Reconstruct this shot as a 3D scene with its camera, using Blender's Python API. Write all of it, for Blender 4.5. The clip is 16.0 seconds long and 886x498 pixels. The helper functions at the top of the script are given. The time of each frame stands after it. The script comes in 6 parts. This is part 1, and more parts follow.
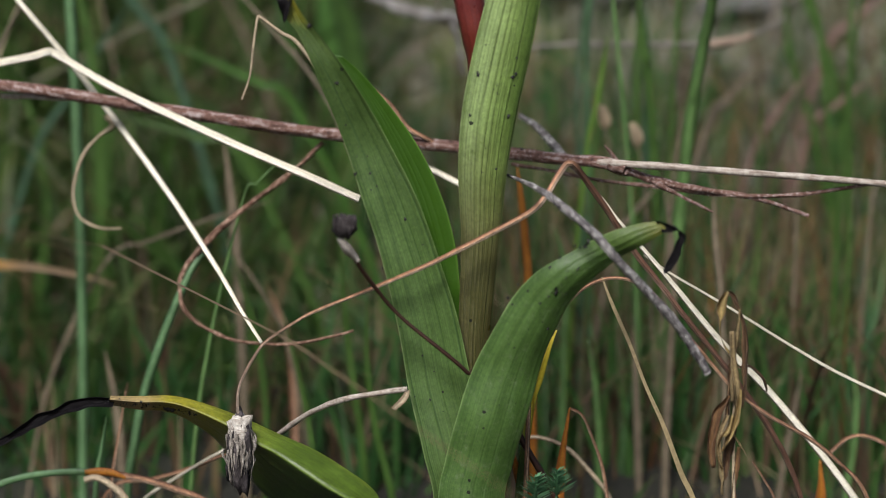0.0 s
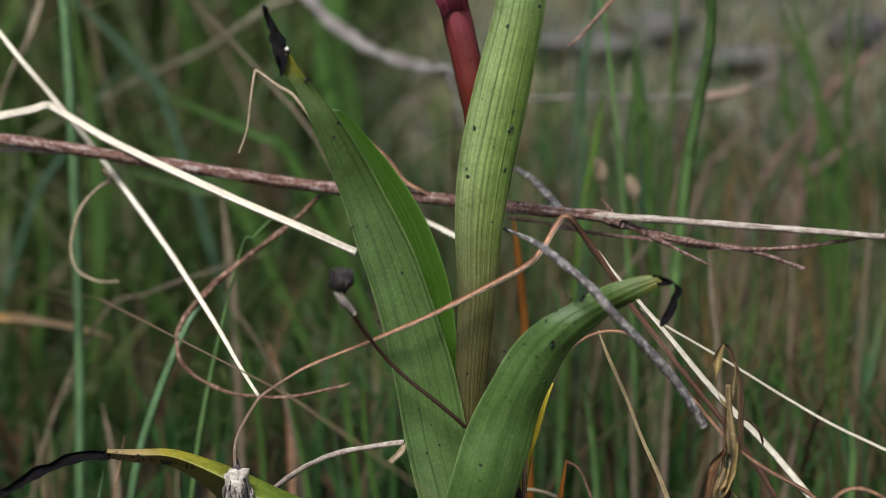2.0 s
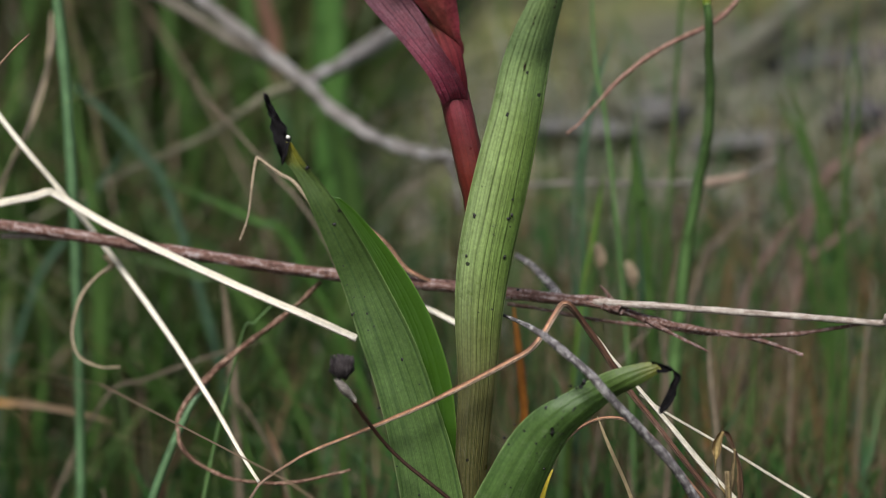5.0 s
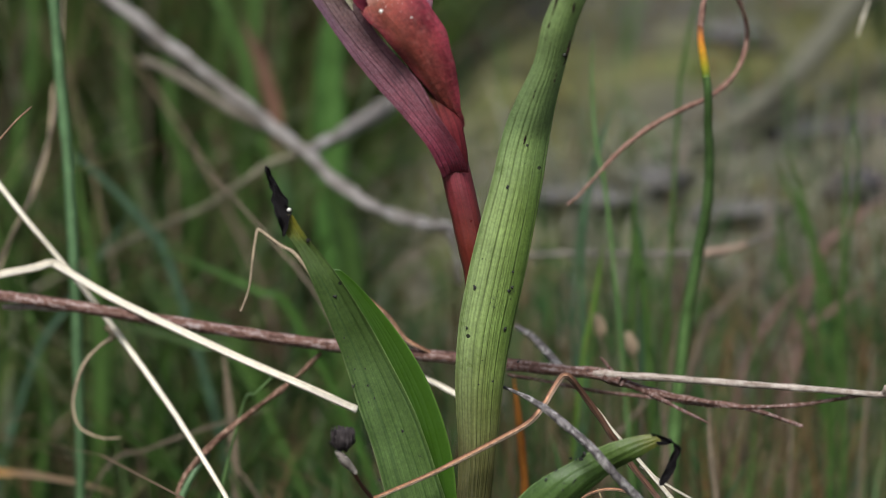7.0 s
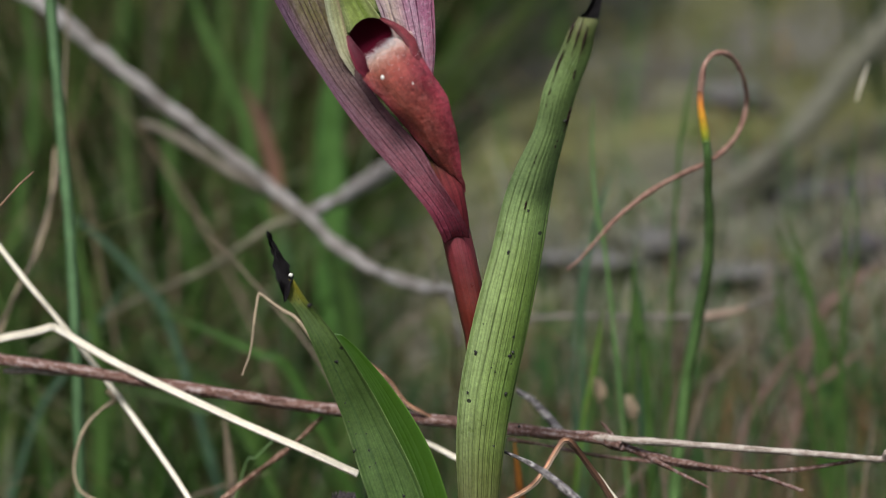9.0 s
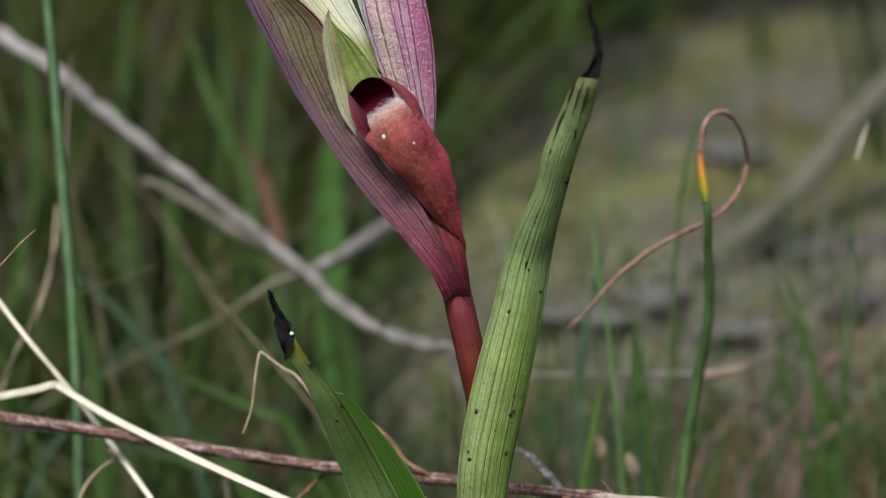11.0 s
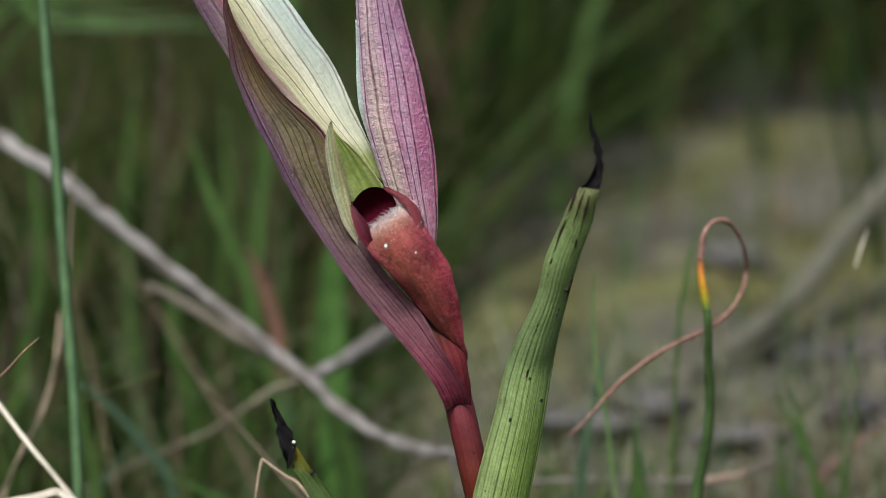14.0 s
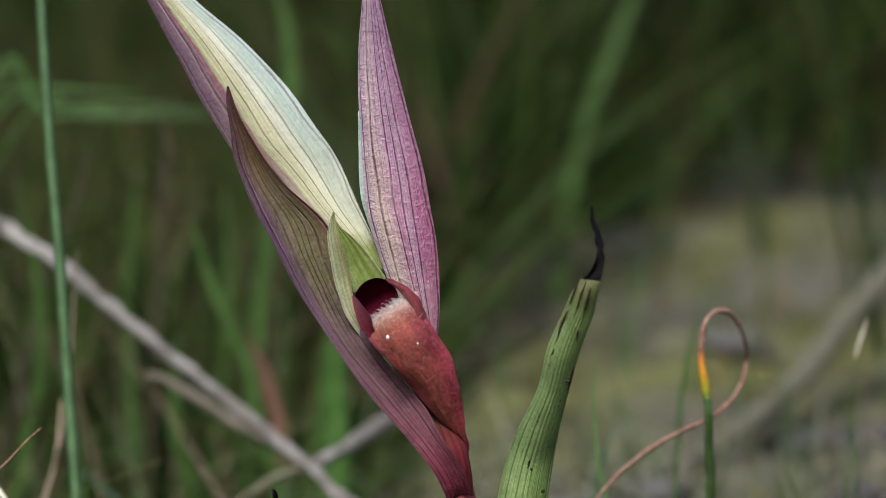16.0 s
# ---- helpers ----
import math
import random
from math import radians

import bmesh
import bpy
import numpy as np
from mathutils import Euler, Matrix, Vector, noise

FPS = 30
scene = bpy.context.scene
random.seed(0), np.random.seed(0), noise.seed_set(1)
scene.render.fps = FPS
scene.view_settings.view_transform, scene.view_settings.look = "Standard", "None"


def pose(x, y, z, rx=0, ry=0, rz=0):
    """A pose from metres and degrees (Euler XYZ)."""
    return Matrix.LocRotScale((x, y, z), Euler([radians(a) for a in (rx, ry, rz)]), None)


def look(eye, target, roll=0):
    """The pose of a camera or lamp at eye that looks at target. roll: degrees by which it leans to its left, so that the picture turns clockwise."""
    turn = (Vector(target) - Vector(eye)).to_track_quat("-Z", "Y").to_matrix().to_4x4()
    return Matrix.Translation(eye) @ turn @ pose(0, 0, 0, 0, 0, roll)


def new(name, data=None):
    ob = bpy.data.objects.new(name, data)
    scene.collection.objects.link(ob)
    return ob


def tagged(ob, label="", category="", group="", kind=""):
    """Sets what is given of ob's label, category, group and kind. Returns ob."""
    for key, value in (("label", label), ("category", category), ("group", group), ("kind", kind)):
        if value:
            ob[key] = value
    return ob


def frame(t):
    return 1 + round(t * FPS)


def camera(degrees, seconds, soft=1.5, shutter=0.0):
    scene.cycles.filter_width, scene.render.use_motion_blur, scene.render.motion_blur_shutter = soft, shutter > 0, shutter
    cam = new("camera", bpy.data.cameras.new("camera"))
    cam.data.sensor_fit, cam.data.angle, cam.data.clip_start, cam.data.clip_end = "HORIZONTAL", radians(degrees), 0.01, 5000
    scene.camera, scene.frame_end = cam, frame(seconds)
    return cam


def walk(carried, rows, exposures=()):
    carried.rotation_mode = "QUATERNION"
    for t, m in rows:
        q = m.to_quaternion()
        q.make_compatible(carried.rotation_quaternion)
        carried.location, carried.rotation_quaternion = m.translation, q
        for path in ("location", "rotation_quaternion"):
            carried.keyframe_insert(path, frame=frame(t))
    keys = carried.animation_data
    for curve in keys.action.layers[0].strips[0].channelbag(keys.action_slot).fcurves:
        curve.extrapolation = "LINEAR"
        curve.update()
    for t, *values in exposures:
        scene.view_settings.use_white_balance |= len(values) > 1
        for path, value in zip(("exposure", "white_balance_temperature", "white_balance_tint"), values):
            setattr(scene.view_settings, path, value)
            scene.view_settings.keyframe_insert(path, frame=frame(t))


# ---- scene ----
# ---------------------------------------------------------------- camera
LENS, SECONDS = 18.0, 16.0
cam = camera(LENS, SECONDS, soft=0.6)
cam.data.dof.use_dof = True
cam.data.dof.focus_distance = 0.325
cam.data.dof.aperture_fstop = 15.0
EXPOSURE, KELVIN, TINT = 0.1, 6250.0, 10.5
# seconds, eye in millimetres, yaw, pitch, roll in degrees
ROWS = [
    (0.0, 0.000, -315.138, 100.584, 0.001, -10.000, 0.002),
    (0.5, 0.014, -315.312, 100.784, -0.004, -9.741, -0.004),
    (1.0, 0.072, -315.430, 100.829, -0.016, -9.518, -0.007),
    (1.5, 0.137, -315.555, 101.273, -0.029, -9.342, -0.003),
    (2.0, 0.183, -315.763, 101.399, -0.038, -9.033, 0.010),
    (2.5, 0.197, -315.979, 101.838, -0.041, -8.786, 0.027),
    (3.0, 0.205, -316.174, 101.900, -0.045, -8.507, 0.031),
    (3.5, 0.199, -316.428, 102.178, -0.049, -8.183, 0.021),
    (4.0, 0.151, -316.622, 102.453, -0.050, -7.973, 0.007),
    (6.5, 0.045, -317.754, 103.663, -0.051, -6.514, -0.007),
    (7.0, -0.074, -317.893, 104.269, -0.069, -6.231, -0.018),
    (7.5, -0.216, -318.227, 104.374, -0.082, -5.848, -0.035),
    (8.0, -0.354, -318.460, 104.656, -0.098, -5.415, -0.054),
    (8.5, -0.492, -318.564, 105.245, -0.116, -5.263, -0.058),
    (9.0, -0.595, -318.645, 105.609, -0.137, -5.122, -0.056),
    (11.5, -0.771, -319.667, 106.592, -0.142, -3.691, -0.145),
    (12.0, -0.790, -320.015, 106.961, -0.137, -3.361, -0.137),
    (12.5, -0.810, -320.353, 107.291, -0.135, -3.084, -0.131),
    (13.0, -0.833, -320.621, 107.187, -0.137, -2.740, -0.134),
    (13.5, -0.890, -320.772, 107.692, -0.140, -2.443, -0.147),
    (14.0, -0.955, -320.984, 108.155, -0.143, -2.112, -0.164),
    (14.5, -1.029, -321.332, 108.344, -0.147, -1.690, -0.189),
    (15.0, -1.118, -321.674, 108.977, -0.154, -1.248, -0.214),
    (15.5, -1.218, -321.991, 109.127, -0.163, -0.923, -0.230),
    (16.0, -1.341, -322.263, 109.501, -0.172, -0.481, -0.239),
]
walk(cam, [(t, pose(x / 1000, y / 1000, z / 1000, 90 + p, r, w)) for t, x, y, z, w, p, r in ROWS],
     exposures=[(0.0, EXPOSURE, KELVIN, TINT), (16.0, EXPOSURE, KELVIN, TINT)])

# ---------------------------------------------------------------- light: soft, hazy daylight from above
world = bpy.data.worlds.new("sky")
scene.world = world
world.use_nodes = True
wn = world.node_tree.nodes
sky = wn.new("ShaderNodeTexSky")
sky.sky_type = "NISHITA"
sky.sun_disc = False
SUN_UP, SUN_ROUND = radians(48), radians(196)
sky.sun_elevation, sky.sun_rotation = SUN_UP, SUN_ROUND
sky.dust_density = 3.0
world.node_tree.links.new(sky.outputs[0], wn["Background"].inputs[0])
wn["Background"].inputs[1].default_value = 0.085
sun = new("sun", bpy.data.lights.new("sun", "SUN"))
sun.data.energy, sun.data.angle, sun.data.color = 4.2, radians(18), (1.0, 0.97, 0.94)
sun.matrix_world = look((-0.2, -0.68, 0.8), (0, 0, 0))

# ---------------------------------------------------------------- materials
def nodes_of(name):
    m = bpy.data.materials.new(name)
    m.use_nodes = True
    return m, m.node_tree.nodes, m.node_tree.links


def ramp(n, stops, smooth="LINEAR"):
    r = n.new("ShaderNodeValToRGB")
    r.color_ramp.interpolation = smooth
    el = r.color_ramp.elements
    while len(el) < len(stops):
        el.new(0.5)
    for e, (p, c) in zip(el, stops):
        e.position = p
        e.color = c if len(c) == 4 else (*c, 1.0)
    return r


def math_node(n, l, op, a, b=None):
    k = n.new("ShaderNodeMath")
    k.operation = op
    for i, v in enumerate((a, b)):
        if v is None:
            continue
        if isinstance(v, (int, float)):
            k.inputs[i].default_value = v
        else:
            l.new(v, k.inputs[i])
    return k.outputs[0]


def mix_col(n, l, fac, a, b, how="MIX"):
    k = n.new("ShaderNodeMix")
    k.data_type, k.blend_type = "RGBA", how
    for i, v in ((0, fac), (6, a), (7, b)):
        if isinstance(v, (int, float)):
            k.inputs[i].default_value = v
        elif isinstance(v, tuple):
            k.inputs[i].default_value = (*v, 1.0)
        else:
            l.new(v, k.inputs[i])
    return k.outputs[2]


def noise_tex(n, l, vec, scale, detail=4.0, rough=0.6):
    t = n.new("ShaderNodeTexNoise")
    t.inputs["Scale"].default_value, t.inputs["Detail"].default_value, t.inputs["Roughness"].default_value = scale, detail, rough
    l.new(vec, t.inputs["Vector"])
    return t.outputs["Fac"]


def stretched(n, l, vec, sx, sy, sz=1.0):
    m = n.new("ShaderNodeMapping")
    m.inputs["Scale"].default_value = (sx, sy, sz)
    l.new(vec, m.inputs["Vector"])
    return m.outputs[0]


def plant_mat(name, across, along=None, veins=0, vein_col=(0.02, 0.03, 0.01), vein_amt=0.5, rough=0.45, through_amt=0.25,
              specks=0.0, speck_col=(0.008, 0.008, 0.006), mottle=0.25, grain=0.35, bump=0.25, vein_width=0.30, pale=0.0, pale_col=(0.62, 0.6, 0.5), sheen=0.5, fibre=2.5, blister=0.0, blister_sheen_col=(0.8, 0.72, 0.82), vein_fade=None):
    """A leaf, petal or straw. u runs across the blade, v along it."""
    m, n, l = nodes_of(name)
    uv = n.new("ShaderNodeUVMap").outputs[0]
    sep = n.new("ShaderNodeSeparateXYZ")
    l.new(uv, sep.inputs[0])
    u, v = sep.outputs[0], sep.outputs[1]
    co = n.new("ShaderNodeTexCoord").outputs["Object"]
    wob = noise_tex(n, l, stretched(n, l, uv, 3.0, 6.0), 1.0, 3.0)
    uw = math_node(n, l, "ADD", u, math_node(n, l, "MULTIPLY", math_node(n, l, "SUBTRACT", wob, 0.5), 0.10))
    vw = math_node(n, l, "ADD", v, math_node(n, l, "MULTIPLY", math_node(n, l, "SUBTRACT", noise_tex(n, l, co, 400.0), 0.5), 0.06))
    r = ramp(n, across)
    l.new(uw, r.inputs[0])
    col = r.outputs[0]
    if along:
        r2 = ramp(n, along)
        l.new(vw, r2.inputs[0])
        col = mix_col(n, l, r2.outputs[1], col, r2.outputs[0])
    # long fibres and soft blotches
    fib = noise_tex(n, l, stretched(n, l, uv, 60.0 if fibre < 10 else 8.0, fibre), 1.0, 5.0, 0.7)
    fr = ramp(n, [(0.3, (1 - grain,) * 3), (0.7, (1 + grain * 0.6,) * 3)])
    l.new(fib, fr.inputs[0])
    col = mix_col(n, l, 1.0, col, fr.outputs[0], "MULTIPLY")
    blot = noise_tex(n, l, co, 260.0, 5.0, 0.65)
    fleck = noise_tex(n, l, co, 2600.0, 3.0, 0.7)
    fl = ramp(n, [(0.3, (1 - mottle * 0.8,) * 3), (0.7, (1 + mottle * 0.8,) * 3)])
    l.new(fleck, fl.inputs[0])
    col = mix_col(n, l, 1.0, col, fl.outputs[0], "MULTIPLY")
    br = ramp(n, [(0.3, (1 - mottle,) * 3), (0.72, (1 + mottle * 0.7,) * 3)])
    l.new(blot, br.inputs[0])
    col = mix_col(n, l, 1.0, col, br.outputs[0], "MULTIPLY")
    height = fib
    if veins:
        slow = noise_tex(n, l, stretched(n, l, uv, 2.2, 2.0), 1.0, 2.0)
        uv2 = math_node(n, l, "ADD", u, math_node(n, l, "ADD", math_node(n, l, "MULTIPLY", math_node(n, l, "SUBTRACT", wob, 0.5), 0.05), math_node(n, l, "MULTIPLY", math_node(n, l, "SUBTRACT", slow, 0.5), 0.16)))
        uv2 = math_node(n, l, "ADD", uv2, math_node(n, l, "MULTIPLY", math_node(n, l, "SINE", math_node(n, l, "MULTIPLY", u, 11.0)), 0.045))
        fine = math_node(n, l, "FRACT", math_node(n, l, "MULTIPLY", uv2, veins * 3.0))
        fined = math_node(n, l, "ABSOLUTE", math_node(n, l, "SUBTRACT", fine, 0.5))
        finer = ramp(n, [(0.0, (1, 1, 1)), (0.22, (0, 0, 0))], "EASE")
        l.new(fined, finer.inputs[0])
        col = mix_col(n, l, math_node(n, l, "MULTIPLY", finer.outputs[0], vein_amt * 0.28), col, vein_col)
        f = math_node(n, l, "FRACT", math_node(n, l, "MULTIPLY", uv2, float(veins)))
        d = math_node(n, l, "ABSOLUTE", math_node(n, l, "SUBTRACT", f, 0.5))
        vr = ramp(n, [(0.0, (1, 1, 1)), (vein_width, (0, 0, 0))], "EASE")
        l.new(d, vr.inputs[0])
        gate = ramp(n, [(0.32, (0.1,) * 3), (0.62, (1.0,) * 3)])
        l.new(noise_tex(n, l, stretched(n, l, uv, 9.0, 3.0), 1.0, 2.0), gate.inputs[0])
        amt = math_node(n, l, "MULTIPLY", math_node(n, l, "MULTIPLY", vr.outputs[0], gate.outputs[0]), vein_amt)
        if vein_fade:
            fade = ramp(n, [(vein_fade[0], (1, 1, 1)), (vein_fade[1], (vein_fade[2],) * 3)])
            l.new(v, fade.inputs[0])
            amt = math_node(n, l, "MULTIPLY", amt, fade.outputs[0])
        col = mix_col(n, l, amt, col, vein_col)
        height = math_node(n, l, "SUBTRACT", fib, math_node(n, l, "MULTIPLY", vr.outputs[0], 0.8))
    if pale:
        pn = noise_tex(n, l, co, 1000.0, 5.0, 0.8)
        pr = ramp(n, [(0.54, (0, 0, 0)), (0.74, (pale,) * 3)])
        l.new(pn, pr.inputs[0])
        col = mix_col(n, l, pr.outputs[0], col, pale_col)
    if blister:
        # raised cells between the veins, their sheen mixed in as a paler tint
        cell = noise_tex(n, l, stretched(n, l, co, 1.0, 1.0, 1.4), 1500.0, 2.5, 0.6)
        bl = ramp(n, [(0.42, (0, 0, 0)), (0.68, (1, 1, 1))], "EASE")
        l.new(cell, bl.inputs[0])
        height = math_node(n, l, "ADD", height, math_node(n, l, "MULTIPLY", bl.outputs[0], 0.4 * blister))
        col = mix_col(n, l, math_node(n, l, "MULTIPLY", bl.outputs[0], 0.3 * blister), col, blister_sheen_col)
    if specks:
        vo = n.new("ShaderNodeTexVoronoi")
        vo.voronoi_dimensions = "2D"
        vo.inputs["Scale"].default_value = 620.0
        flat = n.new("ShaderNodeCombineXYZ")
        cs = n.new("ShaderNodeSeparateXYZ")
        l.new(co, cs.inputs[0])
        l.new(cs.outputs[0], flat.inputs[0])
        l.new(cs.outputs[2], flat.inputs[1])
        l.new(flat.outputs[0], vo.inputs["Vector"])
        rnd = n.new("ShaderNodeSeparateColor")
        l.new(vo.outputs["Color"], rnd.inputs[0])
        size = math_node(n, l, "MULTIPLY", math_node(n, l, "GREATER_THAN", rnd.outputs[0], 1.0 - specks), math_node(n, l, "ADD", 0.03, math_node(n, l, "MULTIPLY", math_node(n, l, "POWER", rnd.outputs[1], 2.5), 0.15)))
        jag = math_node(n, l, "ADD", vo.outputs["Distance"], math_node(n, l, "MULTIPLY", math_node(n, l, "SUBTRACT", noise_tex(n, l, co, 2500.0), 0.5), 0.12))
        on = math_node(n, l, "LESS_THAN", jag, size)
        col = mix_col(n, l, math_node(n, l, "MULTIPLY", on, 0.93), col, speck_col)
    b = n["Principled BSDF"]
    l.new(col, b.inputs["Base Color"])
    rr = ramp(n, [(0.3, (max(rough - 0.12, 0.05),) * 3), (0.7, (min(rough + 0.15, 1.0),) * 3)])
    l.new(blot, rr.inputs[0])
    l.new(rr.outputs[0], b.inputs["Roughness"])
    b.inputs["Specular IOR Level"].default_value = sheen
    bp = n.new("ShaderNodeBump")
    bp.inputs["Strength"].default_value, bp.inputs["Distance"].default_value = bump, 0.00025
    crinkle = noise_tex(n, l, co, 1500.0, 4.0, 0.65)
    l.new(math_node(n, l, "ADD", height, math_node(n, l, "MULTIPLY", crinkle, 1.1)), bp.inputs["Height"])
    l.new(bp.outputs[0], b.inputs["Normal"])
    if through_amt:
        tr = n.new("ShaderNodeBsdfTranslucent")
        l.new(col, tr.inputs[0])
        mx = n.new("ShaderNodeMixShader")
        mx.inputs[0].default_value = through_amt
        l.new(b.outputs[0], mx.inputs[1])
        l.new(tr.outputs[0], mx.inputs[2])
        l.new(mx.outputs[0], n["Material Output"].inputs[0])
    return m


def bark_mat(name, dark, mid, light, rough=0.8, scale=900.0, bump=0.6, along=45.0, spread=0.12):
    m, n, l = nodes_of(name)
    uv = n.new("ShaderNodeUVMap").outputs[0]
    co = n.new("ShaderNodeTexCoord").outputs["Object"]
    a = noise_tex(n, l, stretched(n, l, uv, 5.0, along), 1.0, 6.0, 0.7)
    c = noise_tex(n, l, co, scale, 5.0, 0.7)
    s = math_node(n, l, "ADD", math_node(n, l, "MULTIPLY", a, 0.55), math_node(n, l, "MULTIPLY", c, 0.45))
    r = ramp(n, [(0.5 - spread, dark), (0.5, mid), (0.5 + spread, light)])
    l.new(s, r.inputs[0])
    b = n["Principled BSDF"]
    l.new(r.outputs[0], b.inputs["Base Color"])
    b.inputs["Roughness"].default_value = rough
    b.inputs["Specular IOR Level"].default_value = 0.3
    bp = n.new("ShaderNodeBump")
    bp.inputs["Strength"].default_value, bp.inputs["Distance"].default_value = bump, 0.0003
    l.new(s, bp.inputs["Height"])
    l.new(bp.outputs[0], b.inputs["Normal"])
    return m


def stuff_mat(name, stops, tip=(0.30, 0.22, 0.10), tip_amt=0.5, rough=0.6):
    """Grass too many to count: each blade takes its own tint."""
    m, n, l = nodes_of(name)
    geo = n.new("ShaderNodeNewGeometry")
    uv = n.new("ShaderNodeUVMap").outputs[0]
    sep = n.new("ShaderNodeSeparateXYZ")
    l.new(uv, sep.inputs[0])
    r = ramp(n, stops)
    l.new(geo.outputs["Random Per Island"], r.inputs[0])
    tr2 = ramp(n, [(0.72, (0, 0, 0)), (1.0, (tip_amt,) * 3)])
    l.new(sep.outputs[1], tr2.inputs[0])
    col = mix_col(n, l, tr2.outputs[0], r.outputs[0], tip)
    fib = noise_tex(n, l, stretched(n, l, uv, 12.0, 5.0), 1.0, 4.0)
    fr = ramp(n, [(0.3, (0.7,) * 3), (0.7, (1.2,) * 3)])
    l.new(fib, fr.inputs[0])
    col = mix_col(n, l, 1.0, col, fr.outputs[0], "MULTIPLY")
    b = n["Principled BSDF"]
    l.new(col, b.inputs["Base Color"])
    b.inputs["Roughness"].default_value = rough
    b.inputs["Specular IOR Level"].default_value = 0.12
    tr = n.new("ShaderNodeBsdfTranslucent")
    l.new(col, tr.inputs[0])
    mx = n.new("ShaderNodeMixShader")
    mx.inputs[0].default_value = 0.25
    l.new(b.outputs[0], mx.inputs[1])
    l.new(tr.outputs[0], mx.inputs[2])
    l.new(mx.outputs[0], n["Material Output"].inputs[0])
    return m


def ground_mat():
    m, n, l = nodes_of("mossy_soil")
    co = n.new("ShaderNodeTexCoord").outputs["Object"]
    big = noise_tex(n, l, co, 38.0, 5.0, 0.65)
    fine = noise_tex(n, l, co, 240.0, 6.0, 0.7)
    moss = ramp(n, [(0.3, (0.055, 0.058, 0.022)), (0.55, (0.155, 0.158, 0.050)), (0.75, (0.26, 0.25, 0.095))])
    bare = ramp(n, [(0.3, (0.05, 0.047, 0.036)), (0.55, (0.115, 0.108, 0.080)), (0.75, (0.20, 0.19, 0.15))])
    l.new(fine, bare.inputs[0])
    share = ramp(n, [(0.40, (0, 0, 0)), (0.60, (1, 1, 1))])
    l.new(noise_tex(n, l, co, 24.0, 4.0, 0.6), share.inputs[0])
    # soil tones lowered to stand in for shade under the dense growth
    soil = ramp(n, [(0.3, (0.006, 0.007, 0.004)), (0.55, (0.018, 0.017, 0.010)), (0.8, (0.05, 0.044, 0.026))])
    l.new(fine, moss.inputs[0])
    l.new(fine, soil.inputs[0])
    sep = n.new("ShaderNodeSeparateXYZ")
    l.new(co, sep.inputs[0])
    # moss grows in one patch on the open side of the bank
    px = n.new("ShaderNodeMapRange")
    px.inputs["From Min"].default_value, px.inputs["From Max"].default_value = -0.055, -0.005
    l.new(sep.outputs[0], px.inputs["Value"])
    py = n.new("ShaderNodeMapRange")
    py.inputs["From Min"].default_value, py.inputs["From Max"].default_value = 0.04, 0.09
    l.new(sep.outputs[1], py.inputs["Value"])
    pe = n.new("ShaderNodeMapRange")
    pe.inputs["From Min"].default_value, pe.inputs["From Max"].default_value = 0.245, 0.17
    l.new(math_node(n, l, "SUBTRACT", sep.outputs[1], math_node(n, l, "MULTIPLY", sep.outputs[0], 2.05)), pe.inputs["Value"])
    pg = n.new("ShaderNodeMapRange")
    pg.inputs["From Min"].default_value, pg.inputs["From Max"].default_value = 0.375, 0.31
    l.new(sep.outputs[1], pg.inputs["Value"])
    pf = n.new("ShaderNodeMapRange")
    pf.inputs["From Min"].default_value, pf.inputs["From Max"].default_value = 0.32, 0.2
    l.new(sep.outputs[0], pf.inputs["Value"])
    patch = math_node(n, l, "MULTIPLY", math_node(n, l, "MULTIPLY", px.outputs[0], py.outputs[0]), math_node(n, l, "MULTIPLY", math_node(n, l, "MULTIPLY", pe.outputs[0], pg.outputs[0]), pf.outputs[0]))
    k = ramp(n, [(0.68, (0, 0, 0)), (0.84, (1, 1, 1))])
    l.new(math_node(n, l, "ADD", math_node(n, l, "MULTIPLY", patch, 0.5), math_node(n, l, "MULTIPLY", big, 0.6)), k.inputs[0])
    turf = ramp(n, [(0.3, (0.02, 0.04, 0.012)), (0.55, (0.04, 0.08, 0.022)), (0.8, (0.09, 0.10, 0.04))])
    l.new(fine, turf.inputs[0])
    wide = ramp(n, [(0.42, (0, 0, 0)), (0.58, (1, 1, 1))])
    l.new(noise_tex(n, l, co, 5.0, 6.0, 0.65), wide.inputs[0])
    away = n.new("ShaderNodeVectorMath")
    away.operation = "LENGTH"
    l.new(co, away.inputs[0])
    far = n.new("ShaderNodeMapRange")
    far.inputs["From Min"].default_value, far.inputs["From Max"].default_value = 0.5, 0.9
    l.new(away.outputs["Value"], far.inputs["Value"])
    green = n.new("ShaderNodeMapRange")
    green.inputs["From Min"].default_value, green.inputs["From Max"].default_value = -0.03, -0.055
    l.new(sep.outputs[0], green.inputs["Value"])
    up = n.new("ShaderNodeMapRange")
    up.inputs["From Min"].default_value, up.inputs["From Max"].default_value = 0.05, 0.09
    l.new(sep.outputs[1], up.inputs["Value"])
    near = math_node(n, l, "MULTIPLY", math_node(n, l, "MULTIPLY", green.outputs[0], up.outputs[0]), math_node(n, l, "SUBTRACT", 0.8, math_node(n, l, "MULTIPLY", far.outputs[0], 0.8)))
    base = mix_col(n, l, math_node(n, l, "MAXIMUM", near, math_node(n, l, "MULTIPLY", wide.outputs[0], far.outputs[0])), soil.outputs[0], turf.outputs[0])
    b = n["Principled BSDF"]
